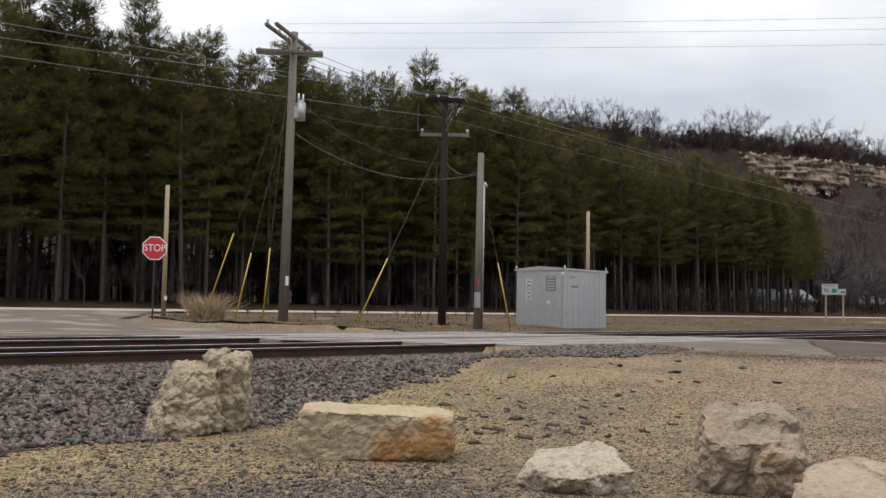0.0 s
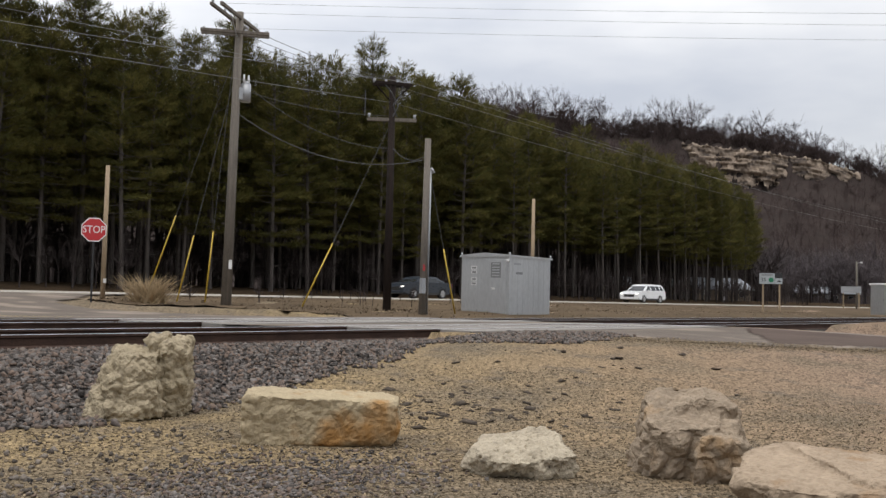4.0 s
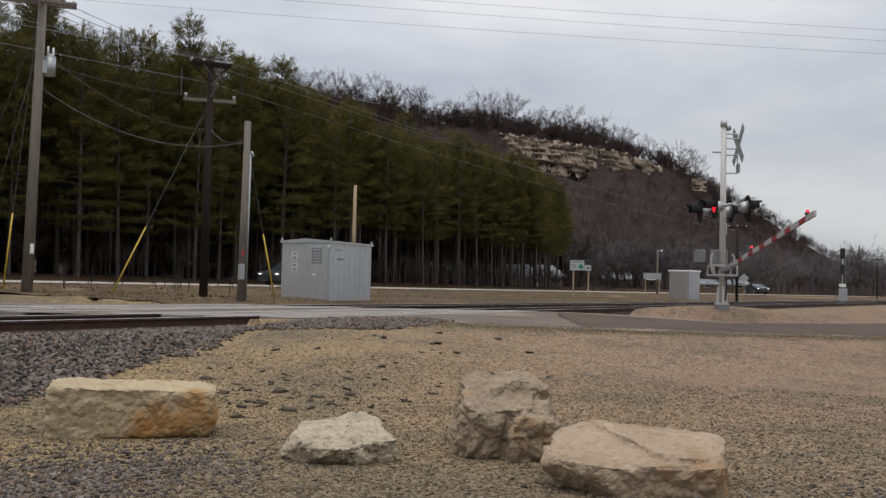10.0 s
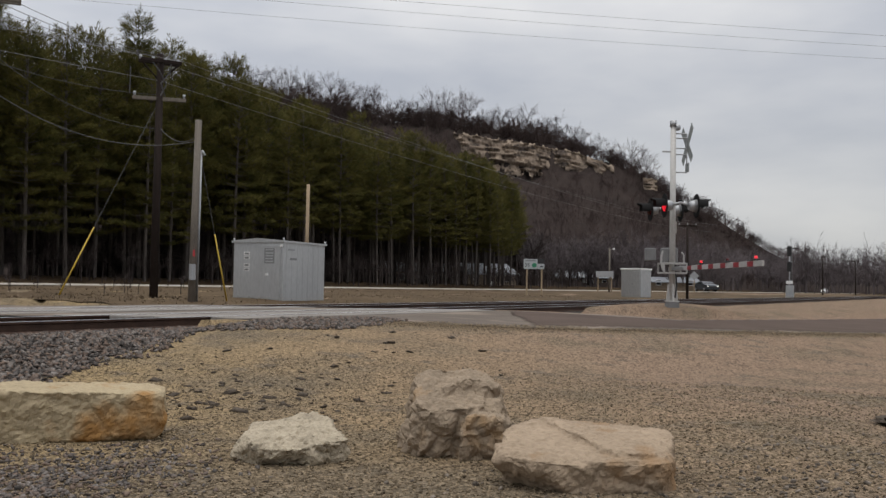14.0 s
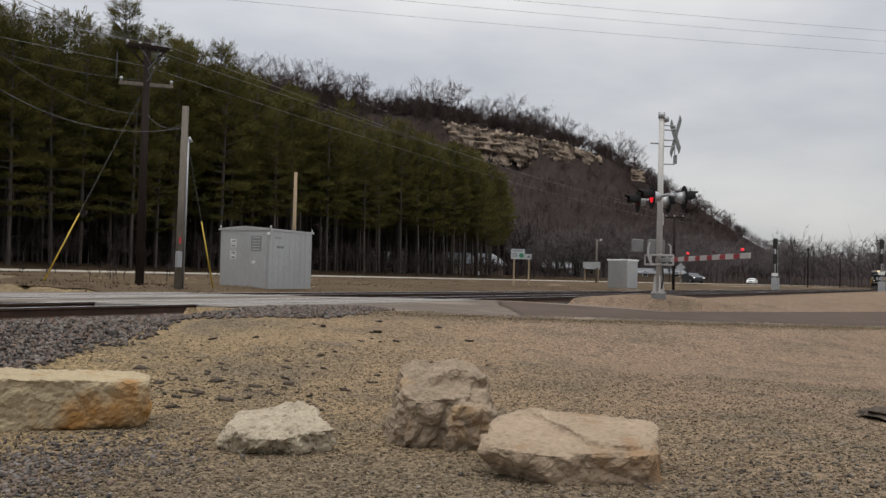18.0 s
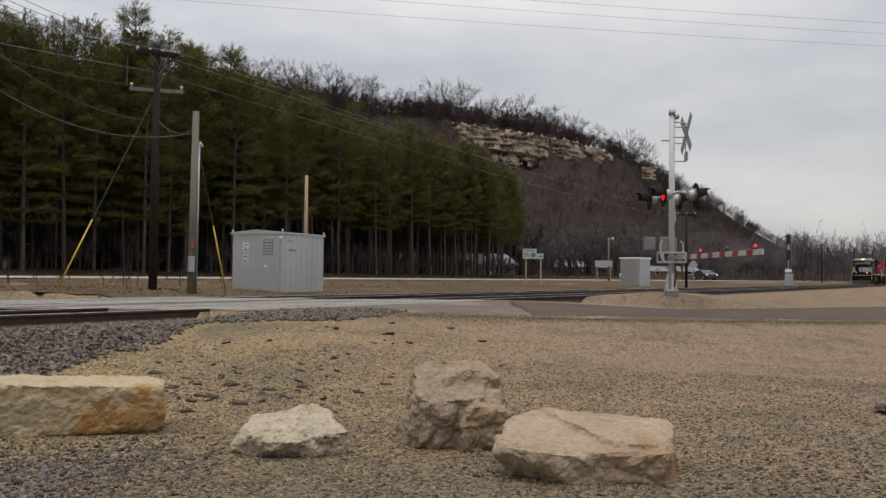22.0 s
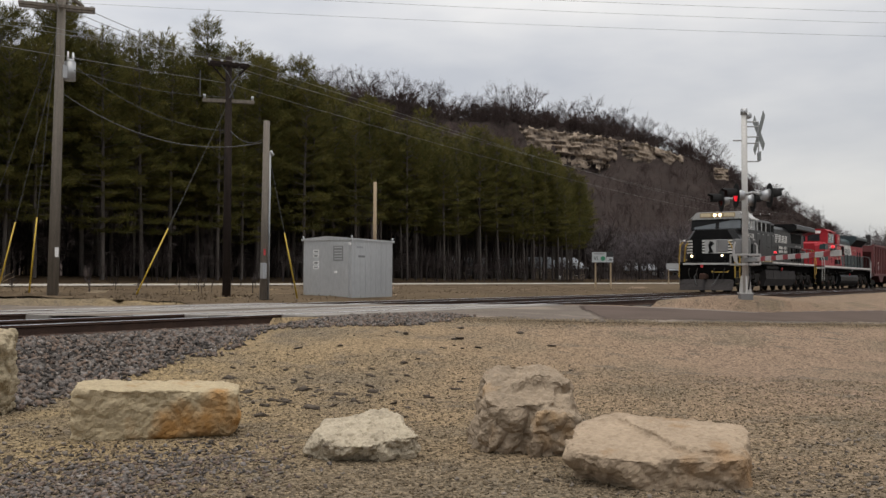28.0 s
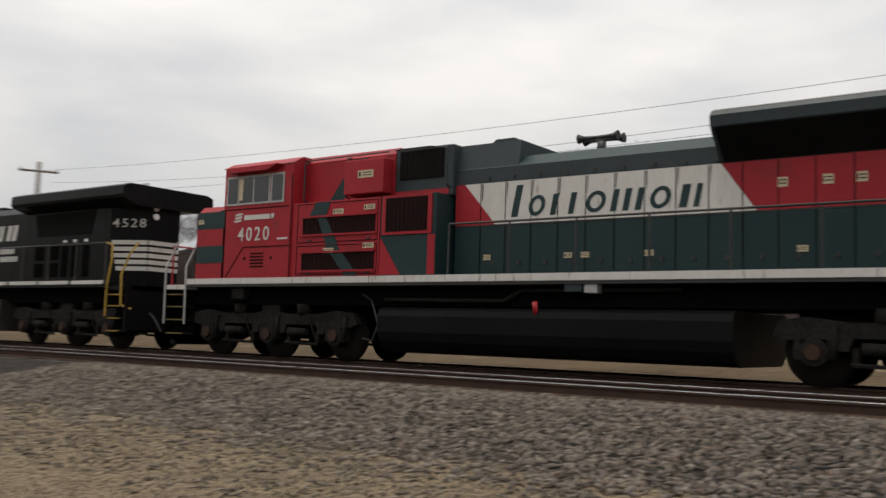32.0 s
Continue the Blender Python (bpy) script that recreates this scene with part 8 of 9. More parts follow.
    front = [(-1.50, 3.45), (-1.50, 4.12), (-1.18, 4.42), (1.18, 4.42), (1.50, 4.12), (1.50, 3.45)]
    a = [bm.verts.new((1.26 if z < 3.6 else 1.48, y, z)) for y, z in front]
    b = [bm.verts.new((1.67, y, z)) for y, z in front]
    for i in range(6):
        bm.faces.new((a[i], a[(i + 1) % 6], b[(i + 1) % 6], b[i]))
    bm.faces.new(a)
    bm.faces.new(b[::-1])
    part("cab_front", bm, M_LBLACK, cab)
    for y0, y1 in ((-1.32, -0.10), (0.10, 1.32)):
        bm = bmesh.new()
        vs = [bm.verts.new(p) for p in ((1.285, y0, 3.56), (1.285, y1, 3.56), (1.465, y1 * 0.98, 4.06), (1.465, y0 * 0.98, 4.06))]
        bm.faces.new(vs)
        bmesh.ops.translate(bm, verts=bm.verts[:], vec=(-0.012, 0, 0))
        part("windshield", bm, M_WINDSHIELD, cab)
    roof = part("cab_roof", prism_x(bmesh.new(), [(-1.60, 4.10), (-1.55, 4.18), (-1.20, 4.52), (1.20, 4.52), (1.55, 4.18), (1.60, 4.10), (1.18, 4.45), (-1.18, 4.45)], 1.40, 3.66), M_HRAIL_W, L, "pale grey cab roof")
    part("visor", prism_x(bmesh.new(), [(-1.50, 4.10), (-1.16, 4.46), (1.16, 4.46), (1.50, 4.10)], 1.36, 1.42), M_HRAIL_W, roof, "pale visor over the windshields")
    for k in range(9):
        part("bolt", rod(bmesh.new(), (1.36, -1.2 + k * 0.3, 4.13), (1.34, -1.2 + k * 0.3, 4.13), 0.025, None, 6), M_BLACK, roof)
    board = B(roof, "number_board", 1.34, 1.44, -1.0, 1.0, 4.20, 4.46, M_GOLD, 0.02)
    for s in (-1, 1):
        B(board, "number_panel", 1.325, 1.338, min(s * 0.38, s * 0.95), max(s * 0.38, s * 0.95), 4.24, 4.42, M_STICKER)
    for dy in (-0.14, 0.14):
        part("headlight", rod(bmesh.new(), (1.34, dy, 4.33), (1.30, dy, 4.33), 0.085, 0.08, 16), M_HEADLIGHT, board, "lit round headlight")
    for s in (-1, 1):
        y = s * 1.522
        for x0, x1 in ((1.72, 2.02), (2.08, 2.80), (2.86, 3.32)):
            fr = side_plate(cab, "window_frame", [(x0 - 0.03, 3.52), (x1 + 0.03, 3.52), (x1 + 0.03, 4.14), (x0 - 0.03, 4.14)], y, M_HRAIL_W, "", 0.015)
            side_plate(fr, "pane", [(x0 + 0.02, 3.57), (x1 - 0.02, 3.57), (x1 - 0.02, 4.09), (x0 + 0.02, 4.09)], y + s * 0.015, M_GLASS_DARK)
        side_plate(cab, "window_blind", [(2.4, 3.58), (2.56, 3.58), (2.56, 4.08), (2.4, 4.08)], y + s * 0.024, M_WHITE)
        number(cab, "4528", 2.52, y + s * 0.008, 3.17, 0.27, M_LWHITE, 0 if s < 0 else 180, 0.31)
        side_plate(cab, "small_print", [(3.0, 2.95), (3.35, 2.95), (3.35, 3.0), (3.0, 3.0)], y, M_LWHITE)
        side_plate(cab, "door_window", [(2.5, 2.15), (2.95, 2.15), (2.95, 2.72), (2.5, 2.72)], y, M_GRILLE_BLK, "", 0.015)
        part("sunshade", prism(bmesh.new(), [(1.6, 4.14), (1.8, 4.08), (3.2, 4.08), (3.4, 4.16)], min(y, y + s * 0.22), max(y, y + s * 0.22)), M_WHITE, cab)
    # equipment hood behind the cab
    eq = B(L, "equipment_hood", 3.6, 8.5, -1.36, 1.36, 1.72, 3.52, M_LBLACK, 0.02, "black equipment hood")
    top = part("blower_housing", prism_x(bmesh.new(), [(-1.28, 3.52), (-1.28, 4.12), (-0.95, 4.32), (0.95, 4.32), (1.28, 4.12), (1.28, 3.52)], 3.7, 8.5), M_LBLACK, L)
    for s in (-1, 1):
        y = s * 1.282
        for k in range(4):
            x = 3.85 + k * 0.95
            gr = side_plate(top, "grille", [(x, 3.62), (x + 0.72, 3.62), (x + 0.72, 4.08), (x, 4.08)], y, M_GRILLE_BLK, "", 0.01)
            for j in range(4):
                side_plate(gr, "grille_bar", [(x + 0.02, 3.68 + j * 0.1), (x + 0.70, 3.68 + j * 0.1), (x + 0.70, 3.71 + j * 0.1), (x + 0.02, 3.71 + j * 0.1)], y + s * 0.012, M_TRUCK)
            side_plate(top, "post", [(x + 0.76, 3.58), (x + 0.90, 3.58), (x + 0.90, 4.12), (x + 0.76, 4.12)], y, M_HRAIL_W if k < 3 else M_LBLACK, "", 0.03)
        part("roof_rail", rod(bmesh.new(), (3.7, s * 1.36, 4.18), (8.3, s * 1.36, 4.12), 0.02, None, 5), M_BLACK, top)
        side_plate(top, "exhaust_screen", [(7.75, 3.62), (8.42, 3.62), (8.42, 4.05), (7.75, 4.05)], y, M_GRILLE_BLK, "", 0.01)
        y = s * 1.362
        for x in (4.3, 5.4, 6.5, 7.6):
            side_plate(eq, "seam", [(x, 1.8), (x + 0.02, 1.8), (x + 0.02, 3.45), (x, 3.45)], y, M_TRUCK)
            side_plate(eq, "small_print", [(x + 0.2, 3.38), (x + 0.5, 3.38), (x + 0.5, 3.42), (x + 0.2, 3.42)], y, M_HRAIL_W)
        side_plate(eq, "sloping_panel", [(4.6, 1.80), (6.3, 1.80), (5.3, 3.05), (4.9, 3.05)], y, M_LSIDE, "", 0.03)
        for x in (3.75, 4.35, 6.9):
            side_plate(eq, "latch_plate", [(x, 2.62), (x + 0.16, 2.62), (x + 0.16, 2.70), (x, 2.70)], y, M_TRUCK, "", 0.012)
        for x in (1.2, 5.0, 6.5):
            side_plate(L, "reflector", [(x, 1.76), (x + 0.1, 1.76), (x + 0.1, 1.83), (x, 1.83)], s * 1.546, M_WHITE)
    # long hood
    hood = part("long_hood", prism_x(bmesh.new(), [(-0.98, 1.72), (-0.98, 3.92), (-0.74, 4.14), (0.74, 4.14), (0.98, 3.92), (0.98, 1.72)], 8.5, 17.70), M_LBLACK, L, "black engine hood with white painted bars")
    bm = bmesh.new()
    plan = [(17.70, -0.98), (18.78, -0.50), (18.78, 0.50), (17.70, 0.98)]
    lo_, hi_ = ([bm.verts.new((px, py, pz)) for px, py in plan] for pz in (1.72, 4.0))
    bm.faces.new(lo_)
    bm.faces.new(hi_[::-1])
    for i in range(4):
        bm.faces.new((lo_[i], lo_[(i + 1) % 4], hi_[(i + 1) % 4], hi_[i]))
    tail = part("hood_end", bm, M_LBLACK, L, "black hood end with bevelled corners and white stripes")
    for s in (-1, 1):
        y = s * 0.982
        for k in range(5):
            z = 3.08 + k * 0.115
            side_plate(hood, "name_bar", [(9.25, z), (10.35 + k * 0.10, z), (10.38 + k * 0.10, z + 0.065), (9.25, z + 0.065)], y, M_LWHITE, "plain white painted bar")
        for x, w in ((10.80, 0.5), (11.55, 0.55), (12.30, 0.6)):
            side_plate(hood, "name_block", [(x, 3.10), (x + w * 0.36, 3.10), (x + w * 0.36 + 0.12, 3.58), (x + 0.12, 3.58)], y, M_LWHITE, "plain white painted mark")
            side_plate(hood, "name_block", [(x + w * 0.55, 3.10), (x + w * 0.9, 3.10), (x + w * 0.9 + 0.12, 3.58), (x + w * 0.55 + 0.12, 3.58)], y, M_LWHITE)
        for z, x0, x1 in ((2.70, 10.9, 12.75), (2.46, 10.85, 12.85)):
            k, x = 0, x0
            while x < x1:
                side_plate(hood, "name_dash", [(x, z), (x + 0.19, z), (x + 0.19, z + 0.16), (x, z + 0.16)], y, M_LWHITE)
                x += 0.245
        for k in range(12):
            x = 8.9 + k * 0.78
            side_plate(hood, "door_seam", [(x, 1.8), (x + 0.016, 1.8), (x + 0.016, 3.85), (x, 3.85)], y, M_TRUCK, "", 0.003)
        for x in (14.0, 14.75):
            for z in (1.95, 2.45):
                side_plate(hood, "hood_screen", [(x, z), (x + 0.5, z), (x + 0.5, z + 0.42), (x, z + 0.42)], y, M_VOID, "", 0.012)
        for x in (15.4, 15.9, 16.45):
            side_plate(hood, "hood_screen", [(x, 1.95), (x + 0.32, 1.95), (x + 0.32, 2.85), (x, 2.85)], y, M_VOID, "", 0.012)
            side_plate(hood, "tag", [(x + 0.05, 2.95), (x + 0.22, 2.95), (x + 0.22, 3.03), (x + 0.05, 3.03)], y, M_WHITE)
        # number and stripes lie on the bevelled rear corners
        turn_ = pose(17.70, s * 0.98, 0, 0, 0, -s * 23.96)
        for ob in number(tail, "4528", 0.58, 0.0, 3.42, 0.25, M_LWHITE, 0 if s < 0 else 180, 0.27):
            ob.matrix_basis = turn_ @ pose(0, s * 0.008, 0) @ ob.matrix_basis
        for k in range(5):
            z = 2.12 + k * 0.18
            ob = side_plate(tail, "tail_stripe", [(0.08 + 0.04 * (4 - k), z), (1.17, z), (1.17, z + 0.115), (0.06 + 0.04 * (4 - k), z + 0.115)], s * 0.002, M_LWHITE)
            ob.matrix_basis = turn_
    for k in range(5):
        B(tail, "tail_stripe", 18.782, 18.792, -0.49, 0.49, 2.12 + k * 0.18, 2.235 + k * 0.18, M_LWHITE)
    for z in (3.62, 3.86):
        part("tail_light", rod(bmesh.new(), (18.78, -0.32, z), (18.84, -0.32, z), 0.09, 0.085, 12), M_WHITE, tail)
    wing = part("radiator", prism_x(bmesh.new(), [(-0.98, 3.86), (-1.48, 4.02), (-1.52, 4.10), (-1.50, 4.34), (-1.30, 4.42), (1.30, 4.42), (1.50, 4.34), (1.52, 4.10), (1.48, 4.02), (0.98, 3.86)], 13.4, 18.95), M_LBLACK, L, "overhanging black radiator wings")
    for s in (-1, 1):
        bm = bmesh.new()
        vs = [bm.verts.new(p) for p in ((14.1, s * 1.0, 3.88), (17.0, s * 1.0, 3.88), (17.0, s * 1.46, 4.01), (14.1, s * 1.46, 4.01))]
        bm.faces.new(vs)
        bmesh.ops.translate(bm, verts=bm.verts[:], vec=(0, s * 0.006, -0.006))
        part("radiator_screen", bm, M_GRILLE_BLK, wing)
        side_plate(hood, "screen", [(14.1, 3.16), (16.8, 3.16), (17.0, 3.82), (13.9, 3.82)], s * 0.984, M_GRILLE_BLK, "", 0.01)
    part("roof_hoop", tube(bmesh.new(), [(18.0, -0.4, 4.40), (18.0, -0.4, 4.56), (18.5, -0.4, 4.56), (18.5, -0.4, 4.40)], 0.02, 5), M_HRAIL_W, wing)
    part("exhaust_stack", box(bmesh.new(), 10.0, 11.1, -0.5, 0.5, 4.14, 4.30, 0.03), M_LBLACK, L)
    for dy in (-0.25, 0.0, 0.25):
        bm = rod(bmesh.new(), (11.9, dy, 4.25), (11.5, dy, 4.25), 0.04, 0.09, 10)
        part("air_horn", bm, M_BLACK, L)
    walkway_rail(L, [8.7 + 1.37 * k for k in range(8)], -1.46, 1.84, 2.82, M_BLACK)
    walkway_rail(L, [8.7 + 1.37 * k for k in range(8)], 1.46, 1.84, 2.82, M_BLACK)
    tank = part("fuel_tank", prism_x(bmesh.new(), [(-1.42, 1.28), (-1.46, 0.75), (-1.28, 0.34), (1.28, 0.34), (1.46, 0.75), (1.42, 1.28)], 5.95, 13.1), M_TANK_GREY_LOCO, L, "long dark fuel tank")
    for s in (-1, 1):
        B(L, "air_reservoir", 6.2, 9.0, min(s * 1.2, s * 1.45), max(s * 1.2, s * 1.45), 1.32, 1.58, M_TRUCK, 0.08)
        part("filler", rod(bmesh.new(), (9.6, s * 1.44, 1.25), (9.6, s * 1.5, 1.45), 0.05, None, 8), M_RED, tank)
        for x in (7.6, 9.4, 11.2):
            side_plate(tank, "tank_strap", [(x, 0.76), (x + 0.05, 0.76), (x + 0.05, 1.27), (x, 1.27)], s * 1.455, M_TRUCK)
    return L, sets


BLACK_LOCO, BLACK_SETS = black_locomotive()


def hopper_wagon():
    W = thing("hopper_wagon", pose(0, 0, 0), "oxide red ribbed hopper wagon behind the locomotives", "railway wagon", "hopper wagons of the train")
    n = 15.8
    bm = bmesh.new()
    prism(bm, [(0.9, 3.95), (0.3, 3.95), (0.3, 3.4), (2.6, 1.35), (4.0, 0.55), (5.2, 0.55), (6.4, 1.35), (n - 6.4, 1.35), (n - 5.2, 0.55), (n - 4.0, 0.55), (n - 2.6, 1.35), (n - 0.3, 3.4), (n - 0.3, 3.95), (n - 0.9, 3.95)], -1.46, 1.46)
    part("body", bm, M_CAR_RED, W, "ribbed oxide red wagon body")
    for s in (-1, 1):
        side_plate(W, "side_sheet", [(1.2, 1.30), (n - 1.2, 1.30), (n - 0.3, 2.6), (n - 0.3, 3.92), (0.3, 3.92), (0.3, 2.6)], s * 1.462, M_CAR_RED, "", 0.01)
        B(W, "top_chord", 0.2, n - 0.2, min(s * 1.40, s * 1.56), max(s * 1.40, s * 1.56), 3.88, 4.06, M_CAR_RED, 0.01)
        B(W, "side_sill", 0.1, n - 0.1, min(s * 1.36, s * 1.55), max(s * 1.36, s * 1.55), 1.14, 1.36, M_CAR_RED, 0.01)
        for k in range(15):
            x = 1.0 + k * (n - 2.0) / 14
            B(W, "rib", x - 0.05, x + 0.05, min(s * 1.465, s * 1.57), max(s * 1.465, s * 1.57), 1.34, 3.9, M_CAR_RED)
        side_plate(W, "marking", [(2.6, 2.3), (3.5, 2.3), (3.5, 2.45), (2.6, 2.45)], s * 1.475, M_LWHITE, "plain white painted bar")
        side_plate(W, "marking", [(2.6, 1.7), (3.7, 1.7), (3.7, 2.1), (2.6, 2.1)], s * 1.475, M_HRAIL_W, "plain pale painted panel")
        B(W, "corner_post", 0.12, 0.3, min(s * 1.3, s * 1.5), max(s * 1.3, s * 1.5), 1.2, 4.0, M_CAR_RED)
        B(W, "corner_post", n - 0.3, n - 0.12, min(s * 1.3, s * 1.5), max(s * 1.3, s * 1.5), 1.2, 4.0, M_CAR_RED)
        for k in range(6):
            B(W, "ladder_rung", 0.3, 0.75, min(s * 1.5, s * 1.54), max(s * 1.5, s * 1.54), 1.5 + k * 0.4, 1.53 + k * 0.4, M_TRUCK)
    B(W, "centre_sill", -0.3, n + 0.3, -0.3, 0.3, 0.85, 1.2, M_TRUCK)
    for e in (0.0, n):
        B(W, "end_platform", min(e, e + (1.2 if e == 0 else -1.2)), max(e, e + (1.2 if e == 0 else -1.2)), -1.4, 1.4, 1.1, 1.18, M_CAR_RED)
    for xc in (1.75, n - 1.75):
        for dx in (-0.88, 0.88):
            ob = wheelset(W, xc + dx)
            ob.scale = (0.86, 1, 0.86)
            ob.location.z = 0.46
        for s in (-1, 1):
            part("truck_frame", prism(bmesh.new(), [(xc - 1.25, 0.58), (xc - 0.9, 0.72), (xc - 0.4, 0.80), (xc + 0.4, 0.80), (xc + 0.9, 0.72), (xc + 1.25, 0.58), (xc + 1.1, 0.36), (xc + 0.65, 0.36), (xc + 0.35, 0.24), (xc - 0.35, 0.24), (xc - 0.65, 0.36), (xc - 1.1, 0.36)], min(s * 0.95, s * 1.12), max(s * 0.95, s * 1.12)), M_TRUCK, W)
    coupler(W, -0.3, -1)
    return W


HOPPER = hopper_wagon()
HOPPERS = [HOPPER] + [copy_thing(HOPPER, pose(0, 0, 0)) for k in range(6)]


# ---- cars on the highway ----
M_CARWHITE = mat("white_car_paint", (0.74, 0.75, 0.76), (0.68, 0.69, 0.70), 0.25, scale=1, fine=8, bump=0)
M_CARDARK = mat("dark_blue_car_paint", (0.018, 0.024, 0.034), (0.025, 0.031, 0.04), 0.3, scale=1, fine=8, bump=0)
M_TYRE = mat("tyre_rubber", (0.018, 0.018, 0.018), rough=0.85, bump=0.1)
M_RIM = mat("alloy_rim", (0.42, 0.42, 0.43), rough=0.35, metal=0.8, bump=0)
M_CARLIGHT = mat("lit_car_headlight", (1, 1, 0.95), rough=0.3, bump=0, glow=(1.0, 0.95, 0.85, 1.2))


def highway_car(label, paint, estate=True):
    """A car with its nose at the smaller x, standing on z = 0."""
    c = thing("car", pose(0, 0, 0), label, "car", "cars on the highway")
    c.scale = (0.88, 0.95, 0.95)
    h = 1.60 if estate else 1.43
    low = [(-2.38, 0.42), (-2.40, 0.70), (-2.25, 0.90), (-1.30, 1.02), (2.2, 1.05), (2.38, 0.92), (2.36, 0.40), (1.9, 0.28), (-1.95, 0.28)]
    body = part("body", prism(bmesh.new(), low, -0.90, 0.90), paint, c)
    if estate:
        top = [(-1.30, 1.00), (-0.55, h - 0.08), (-0.1, h), (1.75, h - 0.02), (2.05, h - 0.12), (2.32, 1.02)]
        glass = [(-1.05, 1.05), (-0.48, h - 0.14), (1.80, h - 0.14), (2.08, 1.08)]
        posts = (-0.15, 0.75, 1.45)
    else:
        top = [(-1.25, 1.00), (-0.45, h - 0.06), (0.1, h), (0.9, h - 0.03), (1.75, 1.05)]
        glass = [(-1.0, 1.03), (-0.40, h - 0.12), (0.85, h - 0.12), (1.5, 1.05)]
        posts = (0.15, 0.95)
    bm = bmesh.new()
    k = len(top)
    a = [bm.verts.new((x, -0.88 + 0.22 * (z - 1.0) / 0.6, z)) for x, z in top]
    b = [bm.verts.new((x, 0.88 - 0.22 * (z - 1.0) / 0.6, z)) for x, z in top]
    bm.faces.new(a)
    bm.faces.new(b[::-1])
    for i in range(k - 1):
        bm.faces.new((a[i + 1], a[i], b[i], b[i + 1]))
    roof = part("cabin", bm, paint, c)
    for s in (-1, 1):
        bm = bmesh.new()
        bm.faces.new([bm.verts.new((x, s * (0.893 - 0.22 * (z - 1.0) / 0.6), z)) for x, z in glass])
        part("side_glass", bm, M_GLASS_DARK, roof)
        for x in posts:
            bm = bmesh.new()
            bm.faces.new([bm.verts.new((x + dx, s * (0.899 - 0.22 * (z - 1.0) / 0.6), z)) for dx, z in ((-0.04, 1.05), (0.04, 1.05), (0.02, h - 0.14), (-0.06, h - 0.14))])
            part("window_post", bm, paint, roof)
        part("headlight", box(bmesh.new(), -2.40, -2.22, min(s * 0.64, s * 0.86), max(s * 0.64, s * 0.86), 0.70, 0.80, 0.02), M_CARLIGHT, c, "lit headlight")
        part("tail_light", box(bmesh.new(), 2.30, 2.40, min(s * 0.6, s * 0.9), max(s * 0.6, s * 0.9), 0.72, 0.98, 0.02), M_RED, c)
        part("sill", box(bmesh.new(), -1.0, 1.0, min(s * 0.88, s * 0.915), max(s * 0.88, s * 0.915), 0.26, 0.40), M_BLACK, c)
        part("mirror", box(bmesh.new(), -0.85, -0.68, min(s * 0.9, s * 1.05), max(s * 0.9, s * 1.05), 1.0, 1.12, 0.02), paint, c)
        for x in (-1.42, 1.40):
            w = part("wheel", rod(bmesh.new(), (x, s * 0.72, 0.34), (x, s * 0.93, 0.34), 0.345, None, 22), M_TYRE, c)
            part("rim", rod(bmesh.new(), (x, s * 0.93, 0.34), (x, s * 0.94, 0.34), 0.22, 0.20, 16), M_RIM, w)
    bm = bmesh.new()
    ws = [(top[0][0] + 0.03, 1.03), (top[1][0] - 0.02, top[1][1] - 0.03)]
    bm.faces.new([bm.verts.new(p) for p in ((ws[0][0] - 0.02, -0.74, ws[0][1]), (ws[0][0] - 0.02, 0.74, ws[0][1]), (ws[1][0] - 0.02, 0.62, ws[1][1]), (ws[1][0] - 0.02, -0.62, ws[1][1]))])
    part("windshield", bm, M_GLASS_DARK, roof)
    part("grille", box(bmesh.new(), -2.415, -2.39, -0.5, 0.5, 0.50, 0.72), M_BLACK, c)
    part("bumper", box(bmesh.new(), -2.44, -2.30, -0.86, 0.86, 0.32, 0.48, 0.03), paint, c)
    return c


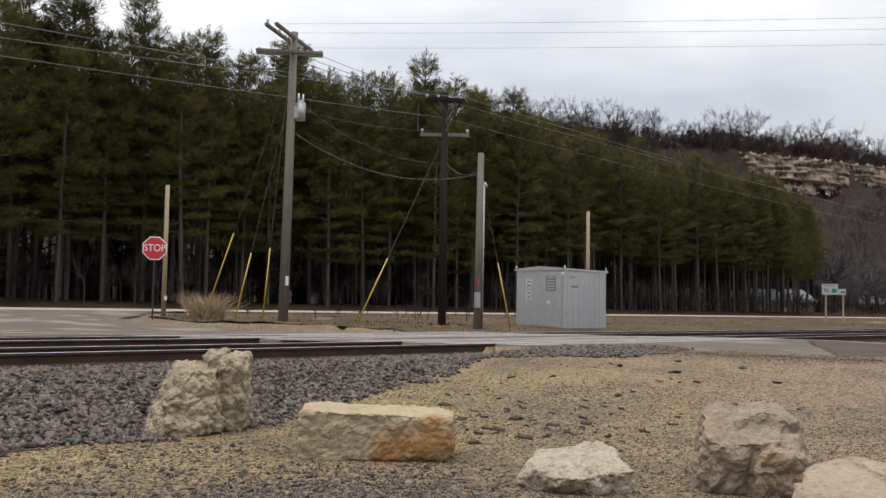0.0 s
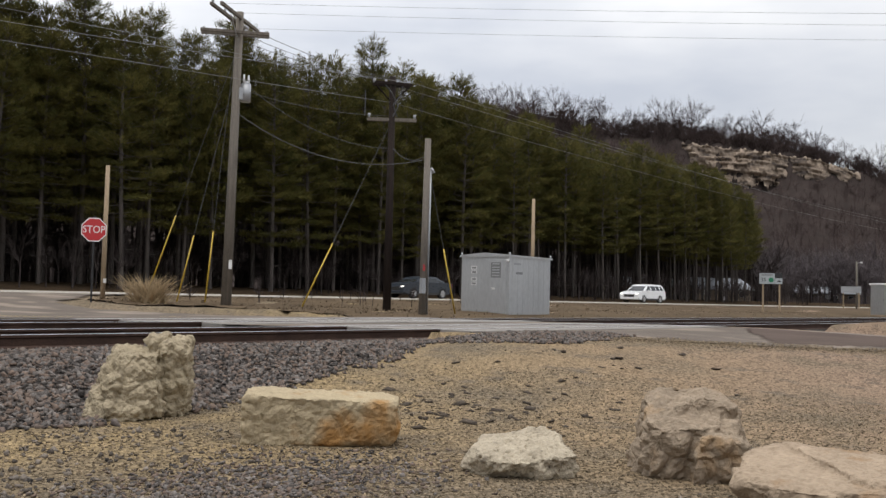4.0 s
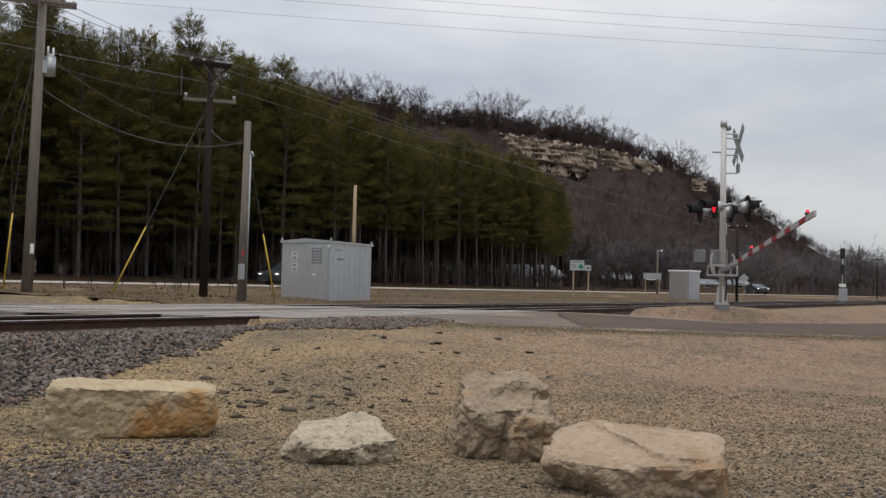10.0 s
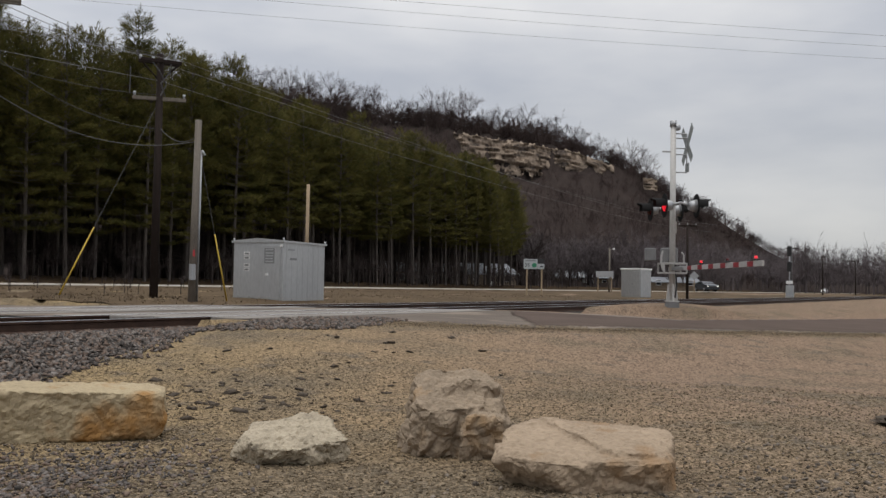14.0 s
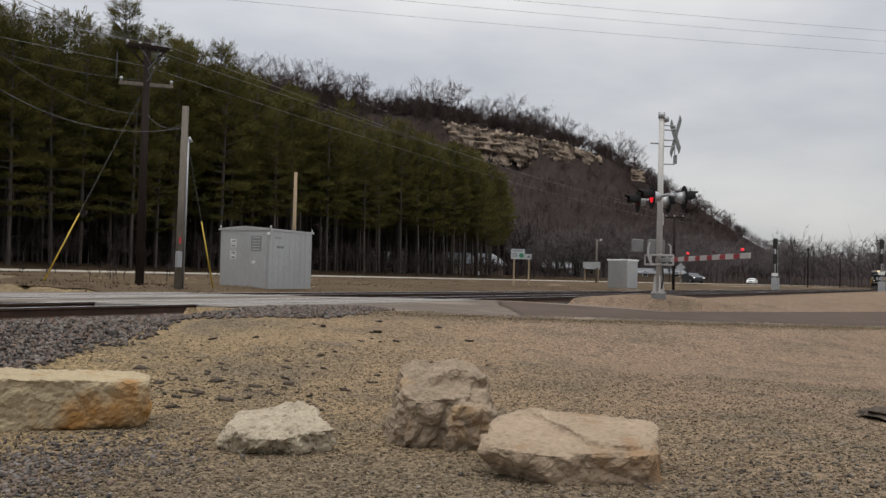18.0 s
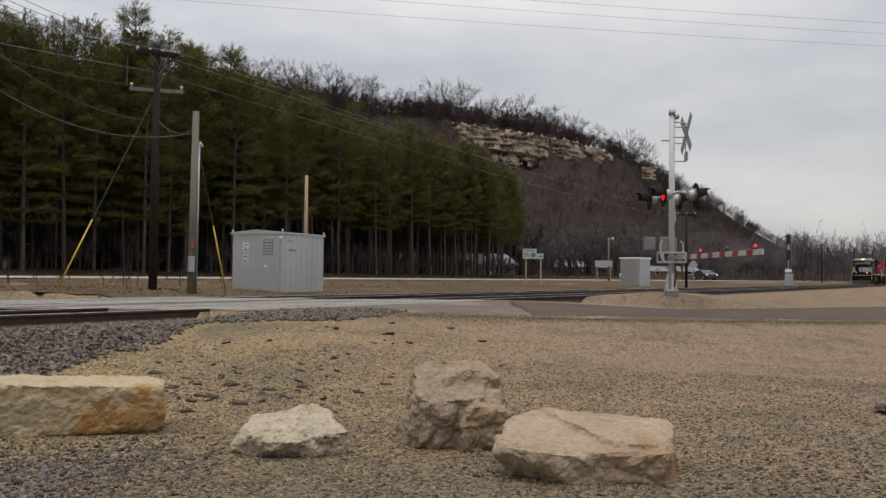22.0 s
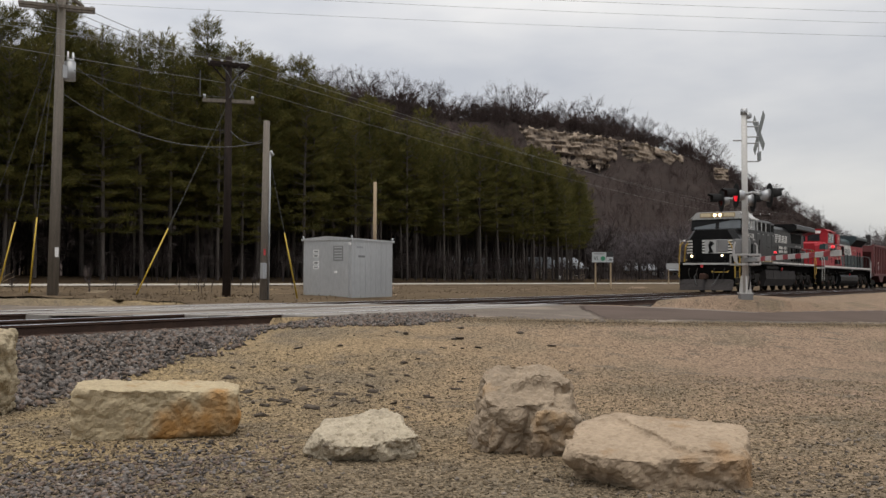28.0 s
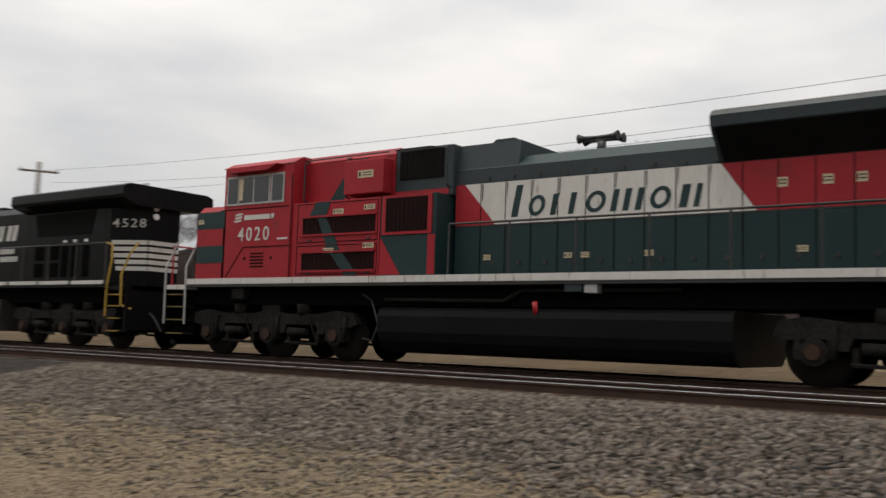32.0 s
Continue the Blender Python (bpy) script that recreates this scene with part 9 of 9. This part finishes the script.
CAR_WHITE = highway_car("white estate car driving along the highway", M_CARWHITE, True)
CAR_DARK = highway_car("dark blue car driving along the highway", M_CARDARK, False)
CAR_DARK_TWO = highway_car("dark grey estate car driving along the highway", M_CARDARK, True)
CAR_SEDAN = highway_car("white saloon car driving along the highway", M_CARWHITE, False)
for x, y, paint, what in ((128, 31.5, M_CARDARK, "dark car parked by the roadside buildings"), (134, 33, M_CARWHITE, "white car parked by the roadside buildings")):
    p = highway_car(what, paint, False)
    p["group"] = "parked cars"
    p.matrix_basis = pose(x, y, 0.45, 0, 0, 40) @ Matrix.Diagonal((0.88, 0.95, 0.95, 1))


def motions():
    # gate arm: tilt in degrees above level
    tilt = ((0.0, 82), (3.0, 80), (4.0, 66), (5.0, 51), (6.0, 37), (7.0, 25), (7.6, 20), (8.2, 16.5), (8.6, 14.7), (9.0, 13.3), (9.4, 11.3), (9.8, 10), (10.2, 8.2), (10.6, 7), (11.0, 5.2), (11.4, 3.8), (12.0, 1.5), (12.6, 0), (32.0, 0))
    walk(GATE, [(t, GATE_AXIS @ pose(0, 0, 0, -a, 0, 0)) for t, a in tilt])

    # train: the front axle of the second locomotive is at S(t)
    def S(t):
        u = t - 31.5
        return -6.248 - 23.446 * u - 0.219 * u * u
    times = (0.0, 4.0, 8.0, 12.0, 16.0, 18.0, 20.0, 22.0, 24.0, 25.0, 26.0, 27.0, 28.0, 28.5, 29.0, 29.5, 30.0, 30.5, 31.0, 31.3, 31.6, 32.0)
    for car, x in [(RED_LOCO, 0.0), (BLACK_LOCO, -22.3)] + [(w, 20.7 + 17.1 * k) for k, w in enumerate(HOPPERS)]:
        walk(car, [(t, pose(S(t) + x, TRAIN_Y, 0)) for t in times])
    turning = [0.0] + [27.5 + k / 30 for k in range(136)]
    for sets in (RED_SETS, BLACK_SETS):
        for w in sets:
            x = w.location.x
            walk(w, [(t, pose(x, 0, 0.533, 0, math.degrees(S(t) - S(27.5)) / 0.533 if t else 0, 0)) for t in turning])

    # cars: straight runs along the lanes
    for car, y, t0, x0, v in ((CAR_WHITE, 40.3, 4.0, 66.4, -22.1), (CAR_DARK, 40.3, 2.0, 82.9, -21.2), (CAR_DARK_TWO, 40.3, 9.0, 68.7, -23.4), (CAR_SEDAN, 40.3, 24.0, 75.3, -23.9)):
        walk(car, [(t, pose(x0 + v * (t - t0), y, 0.37)) for t in (0.0, 8.0, 16.0, 24.0, 32.0)])


motions()
